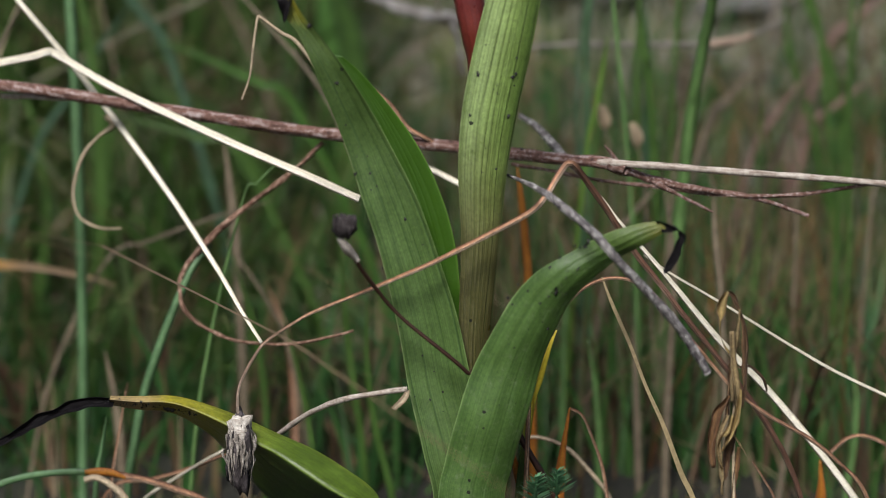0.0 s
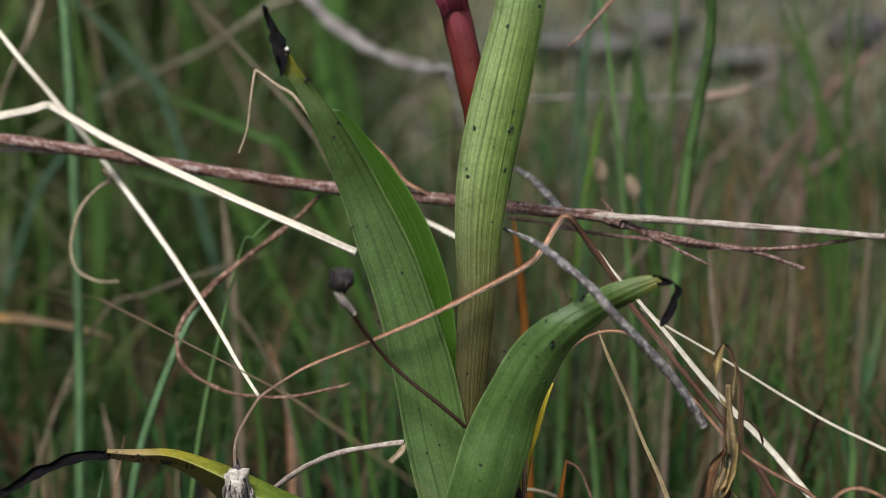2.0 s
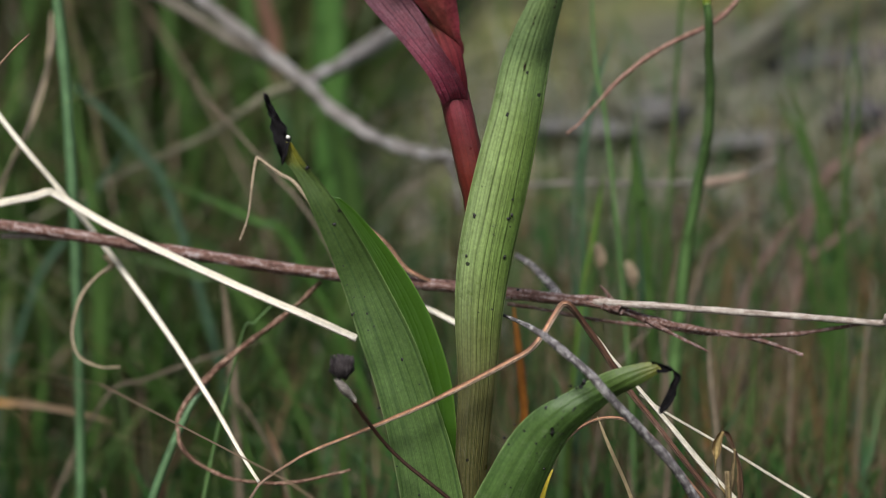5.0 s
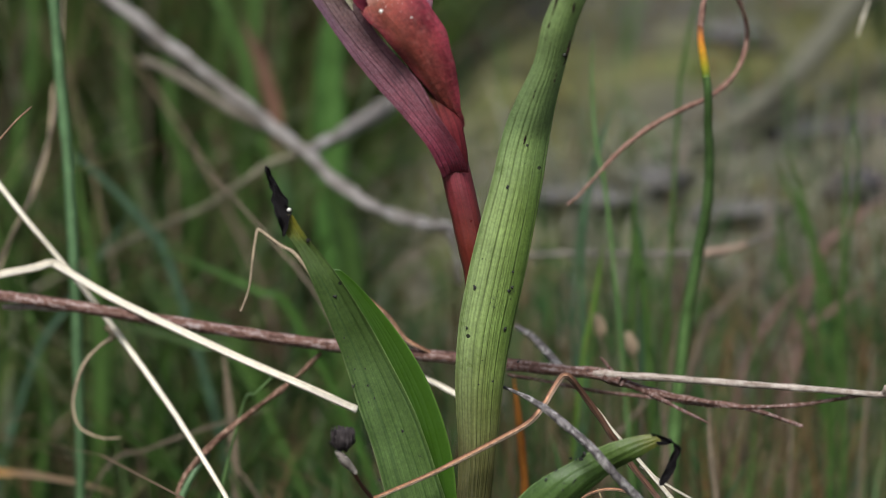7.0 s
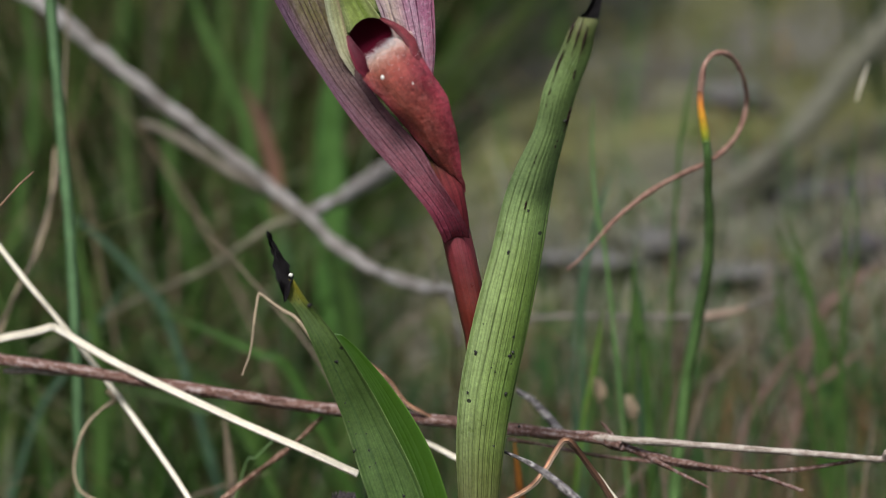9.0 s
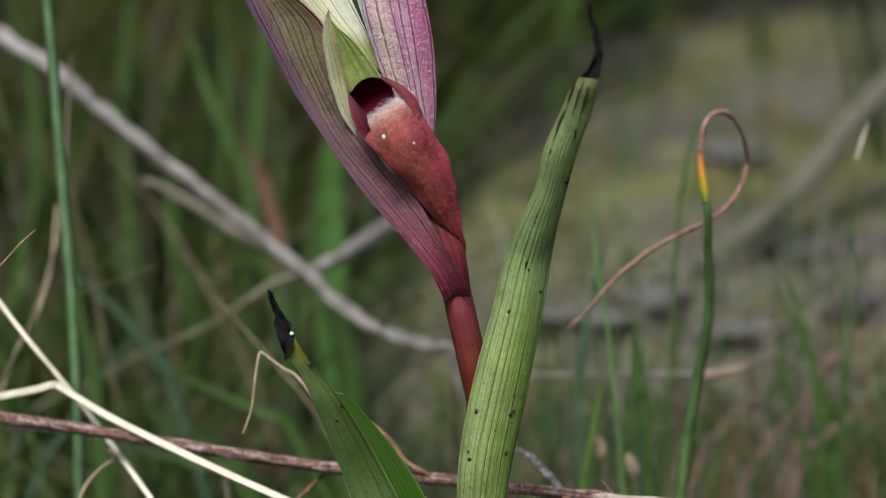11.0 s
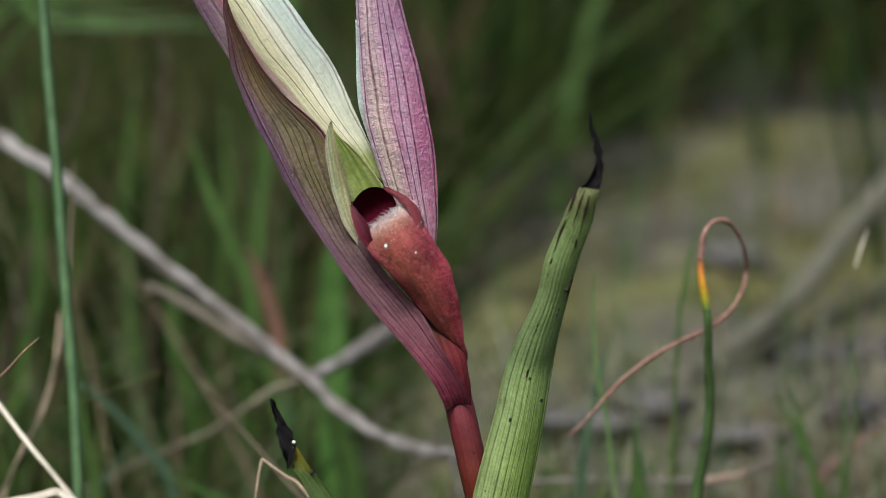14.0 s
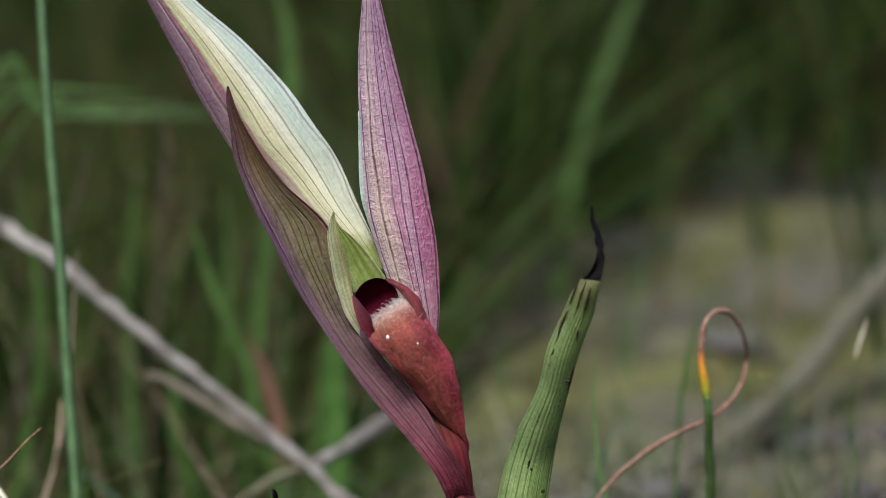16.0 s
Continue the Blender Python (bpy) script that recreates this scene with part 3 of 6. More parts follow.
M_CRUMB = plant_mat("white_crumb", [(0.0, (0.86, 0.82, 0.74)), (1.0, (0.8, 0.76, 0.68))], through_amt=0.0, bump=0.0, grain=0.0, mottle=0.1)
M_GROUND = ground_mat()
S_GREEN = stuff_mat("meadow_green", [(0.0, (0.018, 0.038, 0.008)), (0.40, (0.041, 0.083, 0.017)), (0.62, (0.075, 0.137, 0.030)), (0.75, (0.110, 0.187, 0.050)), (0.82, (0.194, 0.220, 0.135)), (0.88, (0.130, 0.093, 0.056)), (1.0, (0.337, 0.253, 0.180))])
S_DRY = stuff_mat("meadow_dry", [(0.0, (0.06, 0.04, 0.026)), (0.22, (0.14, 0.09, 0.055)), (0.34, (0.24, 0.19, 0.12)), (0.40, (0.08, 0.16, 0.04)), (0.70, (0.05, 0.125, 0.03)), (0.85, (0.10, 0.18, 0.08)), (0.93, (0.16, 0.075, 0.035)), (1.0, (0.26, 0.12, 0.04))])
S_FAR = stuff_mat("meadow_far", [(0.0, (0.013, 0.024, 0.005)), (0.5, (0.025, 0.049, 0.009)), (0.8, (0.055, 0.084, 0.016)), (0.9, (0.058, 0.033, 0.019)), (1.0, (0.079, 0.051, 0.032))], tip_amt=0.15)
S_UNDER = stuff_mat("meadow_undergrowth", [(0.0, (0.027, 0.019, 0.014)), (0.12, (0.095, 0.061, 0.032)), (0.26, (0.176, 0.115, 0.061)), (0.32, (0.019, 0.054, 0.015)), (0.75, (0.041, 0.115, 0.027)), (0.96, (0.041, 0.101, 0.041)), (1.0, (0.243, 0.189, 0.115))])

# ---------------------------------------------------------------- shape helpers (millimetres in, metres out)
MM = 0.001


def ground_z(x, y):
    """Flat round the plant, then a steep step, a gentler bank, and a hillside."""
    z = np.interp(y, [-300000, -400, -20, 10, 40, 70, 90, 110, 130, 250, 330, 420, 700, 1500, 4000, 20000], [-8, -8, -2, 0, 3, 9, 20, 42, 64, 98, 118, 150, 300, 700, 1500, 2600])
    low = min(1.0, max(0.0, (x + 35.0) / 45.0))
    z *= (0.5 + 0.5 * low) if y < 330 else (0.5 + 0.5 * max(low, min(1.0, (y - 330) / 900.0)))
    return float(z + 5.0 * noise.noise(Vector((x * 0.02, y * 0.02, 0.0))) * min(1.0, max(0.15, y / 60.0)))


def spline(pts, per):
    """A smooth run through the points, all their numbers alike."""
    p = np.array(pts, dtype=float)
    if len(p) == 2:
        return np.array([p[0] + (p[1] - p[0]) * k / per for k in range(per + 1)])
    q = np.vstack([2 * p[0] - p[1], p, 2 * p[-1] - p[-2]])
    out = []
    for i in range(1, len(q) - 2):
        a, b, c, d = q[i - 1], q[i], q[i + 1], q[i + 2]
        for k in range(per):
            t = k / per
            out.append(0.5 * (2 * b + (c - a) * t + (2 * a - 5 * b + 4 * c - d) * t * t + (3 * b - a - 3 * c + d) * t ** 3))
    out.append(p[-1])
    return np.array(out)


def mesh_from(name, verts, faces, uvs, mat):
    me = bpy.data.meshes.new(name)
    me.from_pydata([tuple(v) for v in verts], [], faces)
    layer = me.uv_layers.new(name="UVMap")
    flat = np.empty(len(me.loops) * 2)
    vi = np.empty(len(me.loops), dtype=int)
    me.loops.foreach_get("vertex_index", vi)
    flat = np.asarray(uvs)[vi].ravel()
    layer.data.foreach_set("uv", flat)
    me.polygons.foreach_set("use_smooth", [True] * len(me.polygons))
    me.materials.append(mat)
    me.update()
    return me


def put(name, me, parent=None, label="", category="", group=""):
    ob = new(name, me)
    if parent:
        ob.parent = parent
    return tagged(ob, label, category, group)


def ribbon_mesh(name, pts, mat, cup=0.15, fold=0.0, ridges=0, ridge=0.0, across=8, per=8, thick=0.35, roll=0.0, twist=0.0, wave=0.0, seed=0.0, bow=0.0, keel=0.0):
    """A blade from points (x, y, z, width, and where given the slant of its width in degrees): cupped or folded across, ribbed, with a thickness."""
    p = spline(pts, per)
    n = len(p)
    tan = np.gradient(p[:, :3], axis=0)
    tan /= np.linalg.norm(tan, axis=1)[:, None] + 1e-9
    length = np.concatenate([[0], np.cumsum(np.linalg.norm(np.diff(p[:, :3], axis=0), axis=1))])
    view = np.array([0.0, 1.0, 0.0])
    verts, uvs, faces = [], [], []
    m = across + 1
    for side in (0, 1):
        for i in range(n):
            v = length[i] / length[-1]
            if p.shape[1] > 4:
                s0 = np.array([math.cos(radians(p[i, 4])), 0.0, math.sin(radians(p[i, 4]))])
            else:
                s0 = np.cross(view, tan[i])
                s0 /= np.linalg.norm(s0) + 1e-9
            n0 = np.cross(s0, tan[i])
            n0 /= np.linalg.norm(n0) + 1e-9
            n0 = -n0 if n0[1] > 0 else n0
            a = radians(roll + twist * v)
            s1, n1 = s0 * math.cos(a) + n0 * math.sin(a), n0 * math.cos(a) - s0 * math.sin(a)
            w = max(p[i, 3], 0.05)
            for j in range(m):
                s = -1 + 2 * j / across
                h = cup * w * 0.5 * (s * s - 0.5) + fold * w * 0.5 * (abs(s - keel) - 0.5)
                if ridges:
                    h += ridge * math.cos(2 * math.pi * ridges * (s + 1) / 2) * (1 - s * s)
                if wave:
                    h += wave * s * noise.noise(Vector((v * 5 + seed, s * 0.6 + seed * 3.1, 1.7 * seed)))
                edge = wave * 0.25 * noise.noise(Vector((v * 9 + seed, s + 7.0, seed)))
                t = thick * (1 - 0.8 * s ** 4) * min(1.0, w / (4 * thick))
                verts.append((p[i, :3] - tan[i] * (bow * w * s * s * (1 - v) ** 4) + s1 * (w * 0.5 * s + edge) + n1 * (h - (t if side else 0.0))) * MM)
                uvs.append((j / across, v))
    off = n * m
    for i in range(n - 1):
        for j in range(across):
            a = i * m + j
            faces.append((a, a + 1, a + 1 + m, a + m))
            faces.append((off + a, off + a + m, off + a + 1 + m, off + a + 1))
    for i in range(n - 1):
        a, b = i * m, i * m + across
        faces.append((a, a + m, off + a + m, off + a))
        faces.append((b, off + b, off + b + m, b + m))
    for j in range(across):
        a, b = j, (n - 1) * m + j
        faces.append((a, off + a, off + a + 1, a + 1))
        faces.append((b, b + 1, off + b + 1, off + b))
    return mesh_from(name, verts, faces, uvs, mat)


def tube_mesh(name, pts, radii, mat, sides=8, per=6, rough=0.06, flat=1.0, seed=0.0):
    """A round or flattened stalk through points; radii in mm, spread evenly along it."""
    p = spline(pts, per)
    n = len(p)
    length = np.concatenate([[0], np.cumsum(np.linalg.norm(np.diff(p[:, :3], axis=0), axis=1))])
    v = length / length[-1]
    r = np.interp(v, np.linspace(0, 1, len(radii)), radii)
    tan = np.gradient(p[:, :3], axis=0)
    tan /= np.linalg.norm(tan, axis=1)[:, None] + 1e-9
    verts, uvs, faces = [], [], []
    ref = np.array([0.0, 1.0, 0.0])
    for i in range(n):
        s = np.cross(ref, tan[i])
        s /= np.linalg.norm(s) + 1e-9
        k = np.cross(s, tan[i])
        for j in range(sides):
            a = 2 * math.pi * j / sides
            rr = r[i] * (1 + rough * 2.2 * noise.noise(Vector((length[i] * 0.35 + seed, math.cos(a) + seed, math.sin(a)))))
            verts.append((p[i, :3] + s * rr * math.cos(a) + k * rr * flat * math.sin(a)) * MM)
            uvs.append((abs(2 * (j / sides) - 1), v[i] ))
    for i in range(n - 1):
        for j in range(sides):
            a, b = i * sides + j, i * sides + (j + 1) % sides
            faces.append((a, b, b + sides, a + sides))
    faces.append(tuple(range(sides)))
    faces.append(tuple(range((n - 1) * sides, n * sides))[::-1])
    return mesh_from(name, verts, faces, uvs, mat)


def rooted(pts, which=0):
    """The same run, carried on from its first (0) or last (-1) point down into the ground."""
    q = [list(k) for k in pts]
    a, b = (q[0], q[1]) if which == 0 else (q[-1], q[-2])
    lean = max(-0.6, min(0.6, (a[0] - b[0]) / (abs(a[2] - b[2]) + 4.0)))
    g = ground_z(a[0], a[1])
    drop = a[2] - g
    if drop < 2:
        return q
    mid, end = list(a), list(a)
    mid[0], mid[2] = a[0] + lean * drop * 0.4, a[2] - drop * 0.5
    end[0] = a[0] + lean * drop * 0.6
    end[2] = ground_z(end[0], end[1]) - 2
    return [end, mid] + q if which == 0 else q + [mid, end]


def blade(label, pts, mat, category="grass", root=0, name="sedge", group="sedge in the meadow", cup=0.5, **kw):
    if root is not None:
        pts = rooted(pts, root)
    if mat in (M_TAN, M_TANDIM, M_PINKSTEM, M_BROWN, M_CREAM, M_SHADEBROWN) and name == "sedge":
        name, category, group = "dry_straw", "straw", "dry straws in the meadow"
    return put(name, ribbon_mesh(name, pts, mat, cup=cup, across=4, thick=0.18, **kw), None, label, category, group)


def stalk(label, pts, radii, mat, category="straw", root=None, name="dry_straw", group="", **kw):
    if root is not None:
        pts = rooted(pts, root)
    return put(name, tube_mesh(name, pts, radii, mat, **kw), None, label, category, group)


def blob_mesh(name, centre, size, mat, seed=0.0, rough=0.3, rings=6, sides=8):
    verts, uvs, faces = [], [], []
    for i in range(rings + 1):
        th = math.pi * i / rings
        for j in range(sides):
            a = 2 * math.pi * j / sides
            d = Vector((math.sin(th) * math.cos(a), math.sin(th) * math.sin(a), math.cos(th)))
            k = 1 + rough * noise.noise(d * 1.7 + Vector((seed, seed * 2, 0)))
            verts.append(tuple((centre[c] + d[c] * size[c] * k) * MM for c in range(3)))
            uvs.append((j / sides, i / rings))
    for i in range(rings):
        for j in range(sides):
            a, b = i * sides + j, i * sides + (j + 1) % sides
            faces.append((a, a + sides, b + sides, b))
    return mesh_from(name, verts, faces, uvs, mat)


# ---------------------------------------------------------------- ground
def build_ground():
    ys = np.concatenate([[-300000, -60000, -20000, -6000, -2000, -900], np.linspace(-420, -40, 20), np.linspace(-30, 460, 120), np.geomspace(480, 20000, 26), [60000, 300000]])
    half = np.concatenate([np.linspace(0, 170, 70), np.geomspace(185, 20000, 22), [60000, 300000]])
    xs = np.concatenate([-half[:0:-1], half])
    verts, uvs, faces = [], [], []
    for y in ys:
        for x in xs:
            near = max(0.0, 1 - abs(x) / 400.0)
            z = ground_z(x, y) + near * 2.2 * noise.fractal(Vector((x * 0.06, y * 0.06, 3.0)), 1.0, 2.0, 4)
            verts.append((x * MM, y * MM, z * MM))
            uvs.append((x * MM, y * MM))
    m = len(xs)
    for i in range(len(ys) - 1):
        for j in range(m - 1):
            a = i * m + j
            faces.append((a, a + 1, a + 1 + m, a + m))
    tagged(put("ground", mesh_from("ground", verts, faces, uvs, M_GROUND)), "mossy yellow-green bank with bare soil toned dark for shade", "ground", kind="structure")


build_ground()


def meadow(name, label, count, where, tall, wide, mat, seed, lean=0.35, keep=None):
    """Grass too many to count: blades of four lengths each, a shallow V across."""
    rng = np.random.RandomState(seed)
    verts, uvs, faces = [], [], []
    made = 0
    while made < count:
        x, y = rng.uniform(*where[0]), rng.uniform(*where[1])
        if keep and rng.rand() > keep(x, y):
            continue
        h, w = rng.uniform(*tall), rng.uniform(*wide)
        ang, bend, face = rng.uniform(0, 2 * math.pi), abs(rng.normal(0, lean)), rng.uniform(-0.9, 0.9)
        g = ground_z(x, y) - 3
        base = len(verts)
        for i in range(6):
            v = i / 5
            out = h * bend * v ** 1.7
            c = np.array([x + out * math.cos(ang), y + out * math.sin(ang) * 0.6, g + h * v * (1 - 0.25 * bend * v)])
            ww = w * (1 - v ** 2.2) * 0.5 + 0.03
            for s in (-1, 0, 1):
                verts.append((c + np.array([s * ww * math.cos(face), s * ww * math.sin(face) + (0.35 * ww if s else 0), 0])) * MM)
                uvs.append(((s + 1) / 2, v))
        for i in range(5):
            for j in range(2):
                a = base + i * 3 + j
                faces.append((a, a + 1, a + 4, a + 3))
        made += 1
    return tagged(put(name, mesh_from(name, verts, faces, uvs, mat)), label, "grass", kind="stuff")


meadow("meadow_grass", "dense green meadow grass on the bank", 2000, ((-160, -18), (85, 300)), (22, 90), (0.3, 1.5), S_GREEN, 1, 1.3,
       lambda x, y: 1.0 if x < -20 else 0.5)
meadow("meadow_grass", "thin leaning pale green and tan blades on the bank", 420, ((-150, -8), (70, 200)), (20, 70), (0.25, 0.8), S_GREEN, 41, 1.5,
       lambda x, y: 0.1 if x > -75 and y < 105 else 1.0)
meadow("meadow_grass", "sparse thin brown and green stems on the bank", 300, ((5, 120), (50, 100)), (14, 44), (0.3, 0.9), S_DRY, 2, 0.45)
meadow("meadow_grass", "fine upright brown and green stems at the plant's foot", 520, ((6, 90), (42, 80)), (16, 44), (0.22, 0.6), S_DRY, 11, 0.25)
meadow("meadow_grass", "low dry grass litter at the plant's foot", 360, ((-12, 110), (44, 90)), (12, 40), (0.35, 1.1), S_DRY, 3, 0.7)
S_NEAR = stuff_mat("meadow_near", [(0.0, (0.030, 0.065, 0.013)), (0.4, (0.055, 0.112, 0.021)), (0.72, (0.093, 0.151, 0.048)), (0.8, (0.076, 0.047, 0.028)), (1.0, (0.128, 0.083, 0.052))])
S_STRAW = stuff_mat("meadow_straw", [(0.0, (0.16, 0.10, 0.06)), (0.5, (0.36, 0.27, 0.17)), (1.0, (0.52, 0.43, 0.29))], tip_amt=0.1)
meadow("meadow_grass", "green grass blades beside the plant", 240, ((-115, -16), (62, 130)), (20, 60), (0.5, 1.9), S_NEAR, 4, 1.2)
meadow("meadow_straw", "tangle of thin leaning pale dry straws", 120, ((-110, 115), (40, 85)), (14, 40), (0.2, 0.42), S_STRAW, 21, 0.9,
       lambda x, y: 0.2 if x < 0 else 1.0)
meadow("meadow_grass", "dense dim undergrowth of short green and brown blades", 2300, ((-105, 105), (46, 112)), (8, 38), (0.3, 1.2), S_UNDER, 9, 0.6,
       lambda x, y: 0.35 if x < -15 else 1.0)
meadow("meadow_grass", "short dim blades and litter at the plant's foot", 500, ((-80, 80), (24, 48)), (3, 10), (0.3, 1.0), S_UNDER, 10, 0.8)
meadow("far_grass", "dark green tall grass far up the bank", 5000, ((-190, 210), (150, 520)), (20, 110), (0.8, 3.2), S_FAR, 5, 0.85,
       lambda x, y: 1.0 if y > min(220 + 2.05 * x + 14 * math.sin(x * 0.13), 332 + 10 * math.sin(x * 0.2)) else (0.9 if x < -24 else 0.008))
meadow("far_grass", "dark green hillside grass", 2600, ((-420, 420), (520, 1200)), (90, 220), (2.5, 8), S_FAR, 6, 0.8)
meadow("moss_tuft", "short yellow-green moss tufts", 1700, ((-30, 150), (88, 320)), (2, 9), (0.6, 1.6),
       stuff_mat("moss_yellow", [(0.0, (0.07, 0.08, 0.02)), (0.5, (0.15, 0.155, 0.045)), (1.0, (0.23, 0.21, 0.08))], tip_amt=0.2), 7, 0.6,
       lambda x, y: 0.0 if y > 206 + 2.05 * x else (0.9 if noise.noise(Vector((x * 0.035, y * 0.03, 5.0))) > -0.12 else 0.12))

meadow("meadow_grass", "thin scattered green and brown stems on the mossy bank", 190, ((0, 130), (95, 235)), (8, 30), (0.25, 0.7), S_DRY, 33, 0.5,
       lambda x, y: 1.0 if y < 150 else 0.4)

meadow("meadow_grass", "short pale grey-green blades at the foot of the bank", 2200, ((-20, 130), (72, 136)), (6, 24), (0.3, 0.8),
       stuff_mat("meadow_pale", [(0.0, (0.11, 0.13, 0.075)), (0.5, (0.22, 0.235, 0.165)), (0.8, (0.33, 0.325, 0.25)), (1.0, (0.36, 0.29, 0.24))], tip_amt=0.2), 35, 0.9)

M_STONE = bark_mat("stone_dark", (0.016, 0.014, 0.017), (0.042, 0.038, 0.044), (0.10, 0.094, 0.10), scale=180.0)
M_STONE_PALE = bark_mat("stone_grey", (0.06, 0.058, 0.056), (0.115, 0.111, 0.105), (0.19, 0.184, 0.175), scale=180.0)
M_BRANCH = bark_mat("branch_dim", (0.065, 0.063, 0.042), (0.108, 0.105, 0.074), (0.15, 0.146, 0.108), scale=180.0)
for x, y, size, mat, label in (
    (74.0, 164.0, (9, 9, 3.2), M_STONE, "dark purple-grey stone half sunk in moss"),
    (62.5, 160.0, (6, 8, 2.0), M_STONE, "flat dark stone half sunk in moss"),
    (68.0, 130.0, (6, 5, 3.0), M_STONE, "dark purple-grey stone half sunk in the bank"),
    (55.8, 210.0, (7, 9, 3.0), M_STONE_PALE, "grey stone lying on the mossy bank"),
    (22.5, 128.0, (9, 6, 2.4), M_STONE_PALE, "flat grey stone lying on the mossy bank"),
    (34.0, 131.0, (6, 6, 2.0), M_STONE_PALE, "small grey stone lying on the mossy bank"),
    (47.0, 126.0, (7, 5, 2.2), M_STONE_PALE, "flat grey stone lying on the mossy bank"),
):
    put("stone", blob_mesh("stone", (x, y, ground_z(x, y) + 0.5), size, mat, x, 0.7, 12, 18), None, label, "stone", "stones on the bank")

# ---------------------------------------------------------------- the orchid
orchid = tagged(new("orchid"), "orchid with striped purple hood, red lip and black-tipped green leaves", "orchid")


def leaf(pts, mat, label="", parent=orchid, name="leaf", **kw):
    return put(name, ribbon_mesh(name, pts, mat, **kw), parent, label)


stem_pts = [(4.2, 3, -3), (3.8, 3, 20)] + [(3.6, 3.5, 36.2), (4.4, 3.5, 51.7), (4.5, 3.0, 64.9)] + [(3.7, 2.5, 69.4), (2.9, 2.6, 73.3), (1.7, 3.0, 78.5), (1.0, 3.4, 80.9), (0.6, 3.6, 82.6)]
put("stem", tube_mesh("stem", stem_pts, [1.2, 1.2, 1.25, 1.35, 1.55, 1.65, 1.75], M_STEM, sides=16, rough=0.02), orchid, "smooth dark red stem")

# upright sheathing leaf
up_pts = [(4.5, -1.0, -1.0, 6.0, 0.0)] + [(3.4, 0.0, 15.7, 4.7, -0), (3.5, 0.0, 31.9, 3.7, -0), (3.8, 0.0, 38.5, 3.9, -0), (4.3, 0.0, 45.7, 4.4, -0), (4.5, 0.0, 53.6, 5.5, -0), (5.2, 0.0, 60.1, 6.3, -0), (6.3, 0.0, 65.8, 6.6, -0), (7.4, 0.0, 71.0, 6.4, -0)] + [(8.7, 0.0, 76.8, 5.9, 0), (9.7, 0.0, 81.9, 5.5, 0), (10.8, -2.0, 86.2, 4.7, 0), (12.3, -4.0, 90.8, 3.7, 0), (13.4, -6.0, 95.6, 3.8, 0)] + [(14.9, -7.0, 99.5, 3.5, 0), (15.6, -8.0, 102.0, 2.9, 0), (16.3, -8.0, 103.4, 2.3, -9)]
leaf_up = leaf(up_pts, M_LEAF_UP, "upright pale green leaf with dark parallel veins", cup=-0.45, ridges=9, ridge=0.03, across=54, per=8, thick=0.5, wave=0.15)
leaf([(16.3, -8.0, 103.5, 2.1, -3), (16.8, -8.0, 104.3, 1.5, 0), (17.2, -8.0, 105.7, 1.1, 0), (17.3, -8.0, 107.0, 0.8, 0), (17.0, -8.0, 108.5, 0.8, 0), (16.5, -8.0, 110.1, 0.6, 0), (16.2, -8.0, 111.9, 0.1, 0)], M_BLACK, "shrivelled black leaf tip", leaf_up, "withered_tip", cup=0.6, across=8, wave=0.8)

def streak(run, radii, parent, label):
    """A withered line that lies on the near face of a leaf."""
    co = np.empty(len(parent.data.vertices) * 3)
    parent.data.vertices.foreach_get("co", co)
    co = co.reshape(-1, 3) / MM
    laid = []
    for x, _, z in spline(run, 4):
        d = np.hypot(co[:, 0] - x, co[:, 2] - z)
        laid.append((x, co[d < d.min() + 0.15][:, 1].min(), z))
    put("dry_streak", tube_mesh("dry_streak", laid, radii, M_STREAK, rough=0.5, per=2), parent, label)


M_STREAK = plant_mat("withered_streak", [(0.0, (0.05, 0.025, 0.02)), (1.0, (0.035, 0.02, 0.016))], through_amt=0.0, sheen=0.2)
for run in ([(16.2, -8.5, 102.6), (15.7, -8.5, 100.4), (15.1, -8.5, 98.3)],
            [(14.9, -8.5, 97.8), (14.7, -8.5, 96.6)],
            [(14.5, -8.5, 93.6), (14.3, -8.5, 92.4), (13.8, -8.5, 90.6)],
            [(14.9, -8.5, 103.4), (14.3, -8.5, 101.8), (13.8, -8.5, 100.4)],
            [(13.7, -8.5, 100.0), (12.9, -8.5, 98.0), (12.4, -8.5, 96.3)],
            [(12.2, -8.5, 95.6), (11.7, -8.5, 93.6)],
            [(15.7, -8.5, 103.3), (15.2, -8.5, 101.8), (14.7, -8.5, 100.2), (14.4, -8.5, 99.1)],
            [(10.7, -8.5, 87.9), (10.5, -8.5, 87.0)],
            [(9.7, -8.5, 82.6), (9.5, -8.5, 81.6)],
            [(13.1, -8.5, 89.8), (12.8, -8.5, 88.8)]):
    streak(run, [0.05, 0.12, 0.09, 0.04], leaf_up, "brown withered streak")

# folded leaf: front half and the inner half behind it
fold_pts = [(2.5, -1.5, 0, 9.0, 0.0)] + [(2.6, -2.0, 14.9, 7.3, -0), (1.6, -2.0, 21.6, 7.8, -0), (-0.3, -1.0, 29.4, 7.5, -0), (-1.9, -1.0, 37.4, 7.0, -0), (-3.9, -1.0, 44.6, 6.6, -0), (-6.1, -1.0, 51.1, 6.3, -0), (-8.5, -1.0, 57.1, 5.2, -0), (-10.8, -2.0, 62.2, 4.3, -0), (-13.0, -3.0, 66.6, 3.6, -8), (-14.8, -3.0, 69.6, 2.9, -15)] + [(-16.1, -3.0, 71.2, 2.6, -14), (-16.7, -3.0, 72.5, 1.7, -8), (-17.0, -3.0, 73.8, 0.6, 0)]
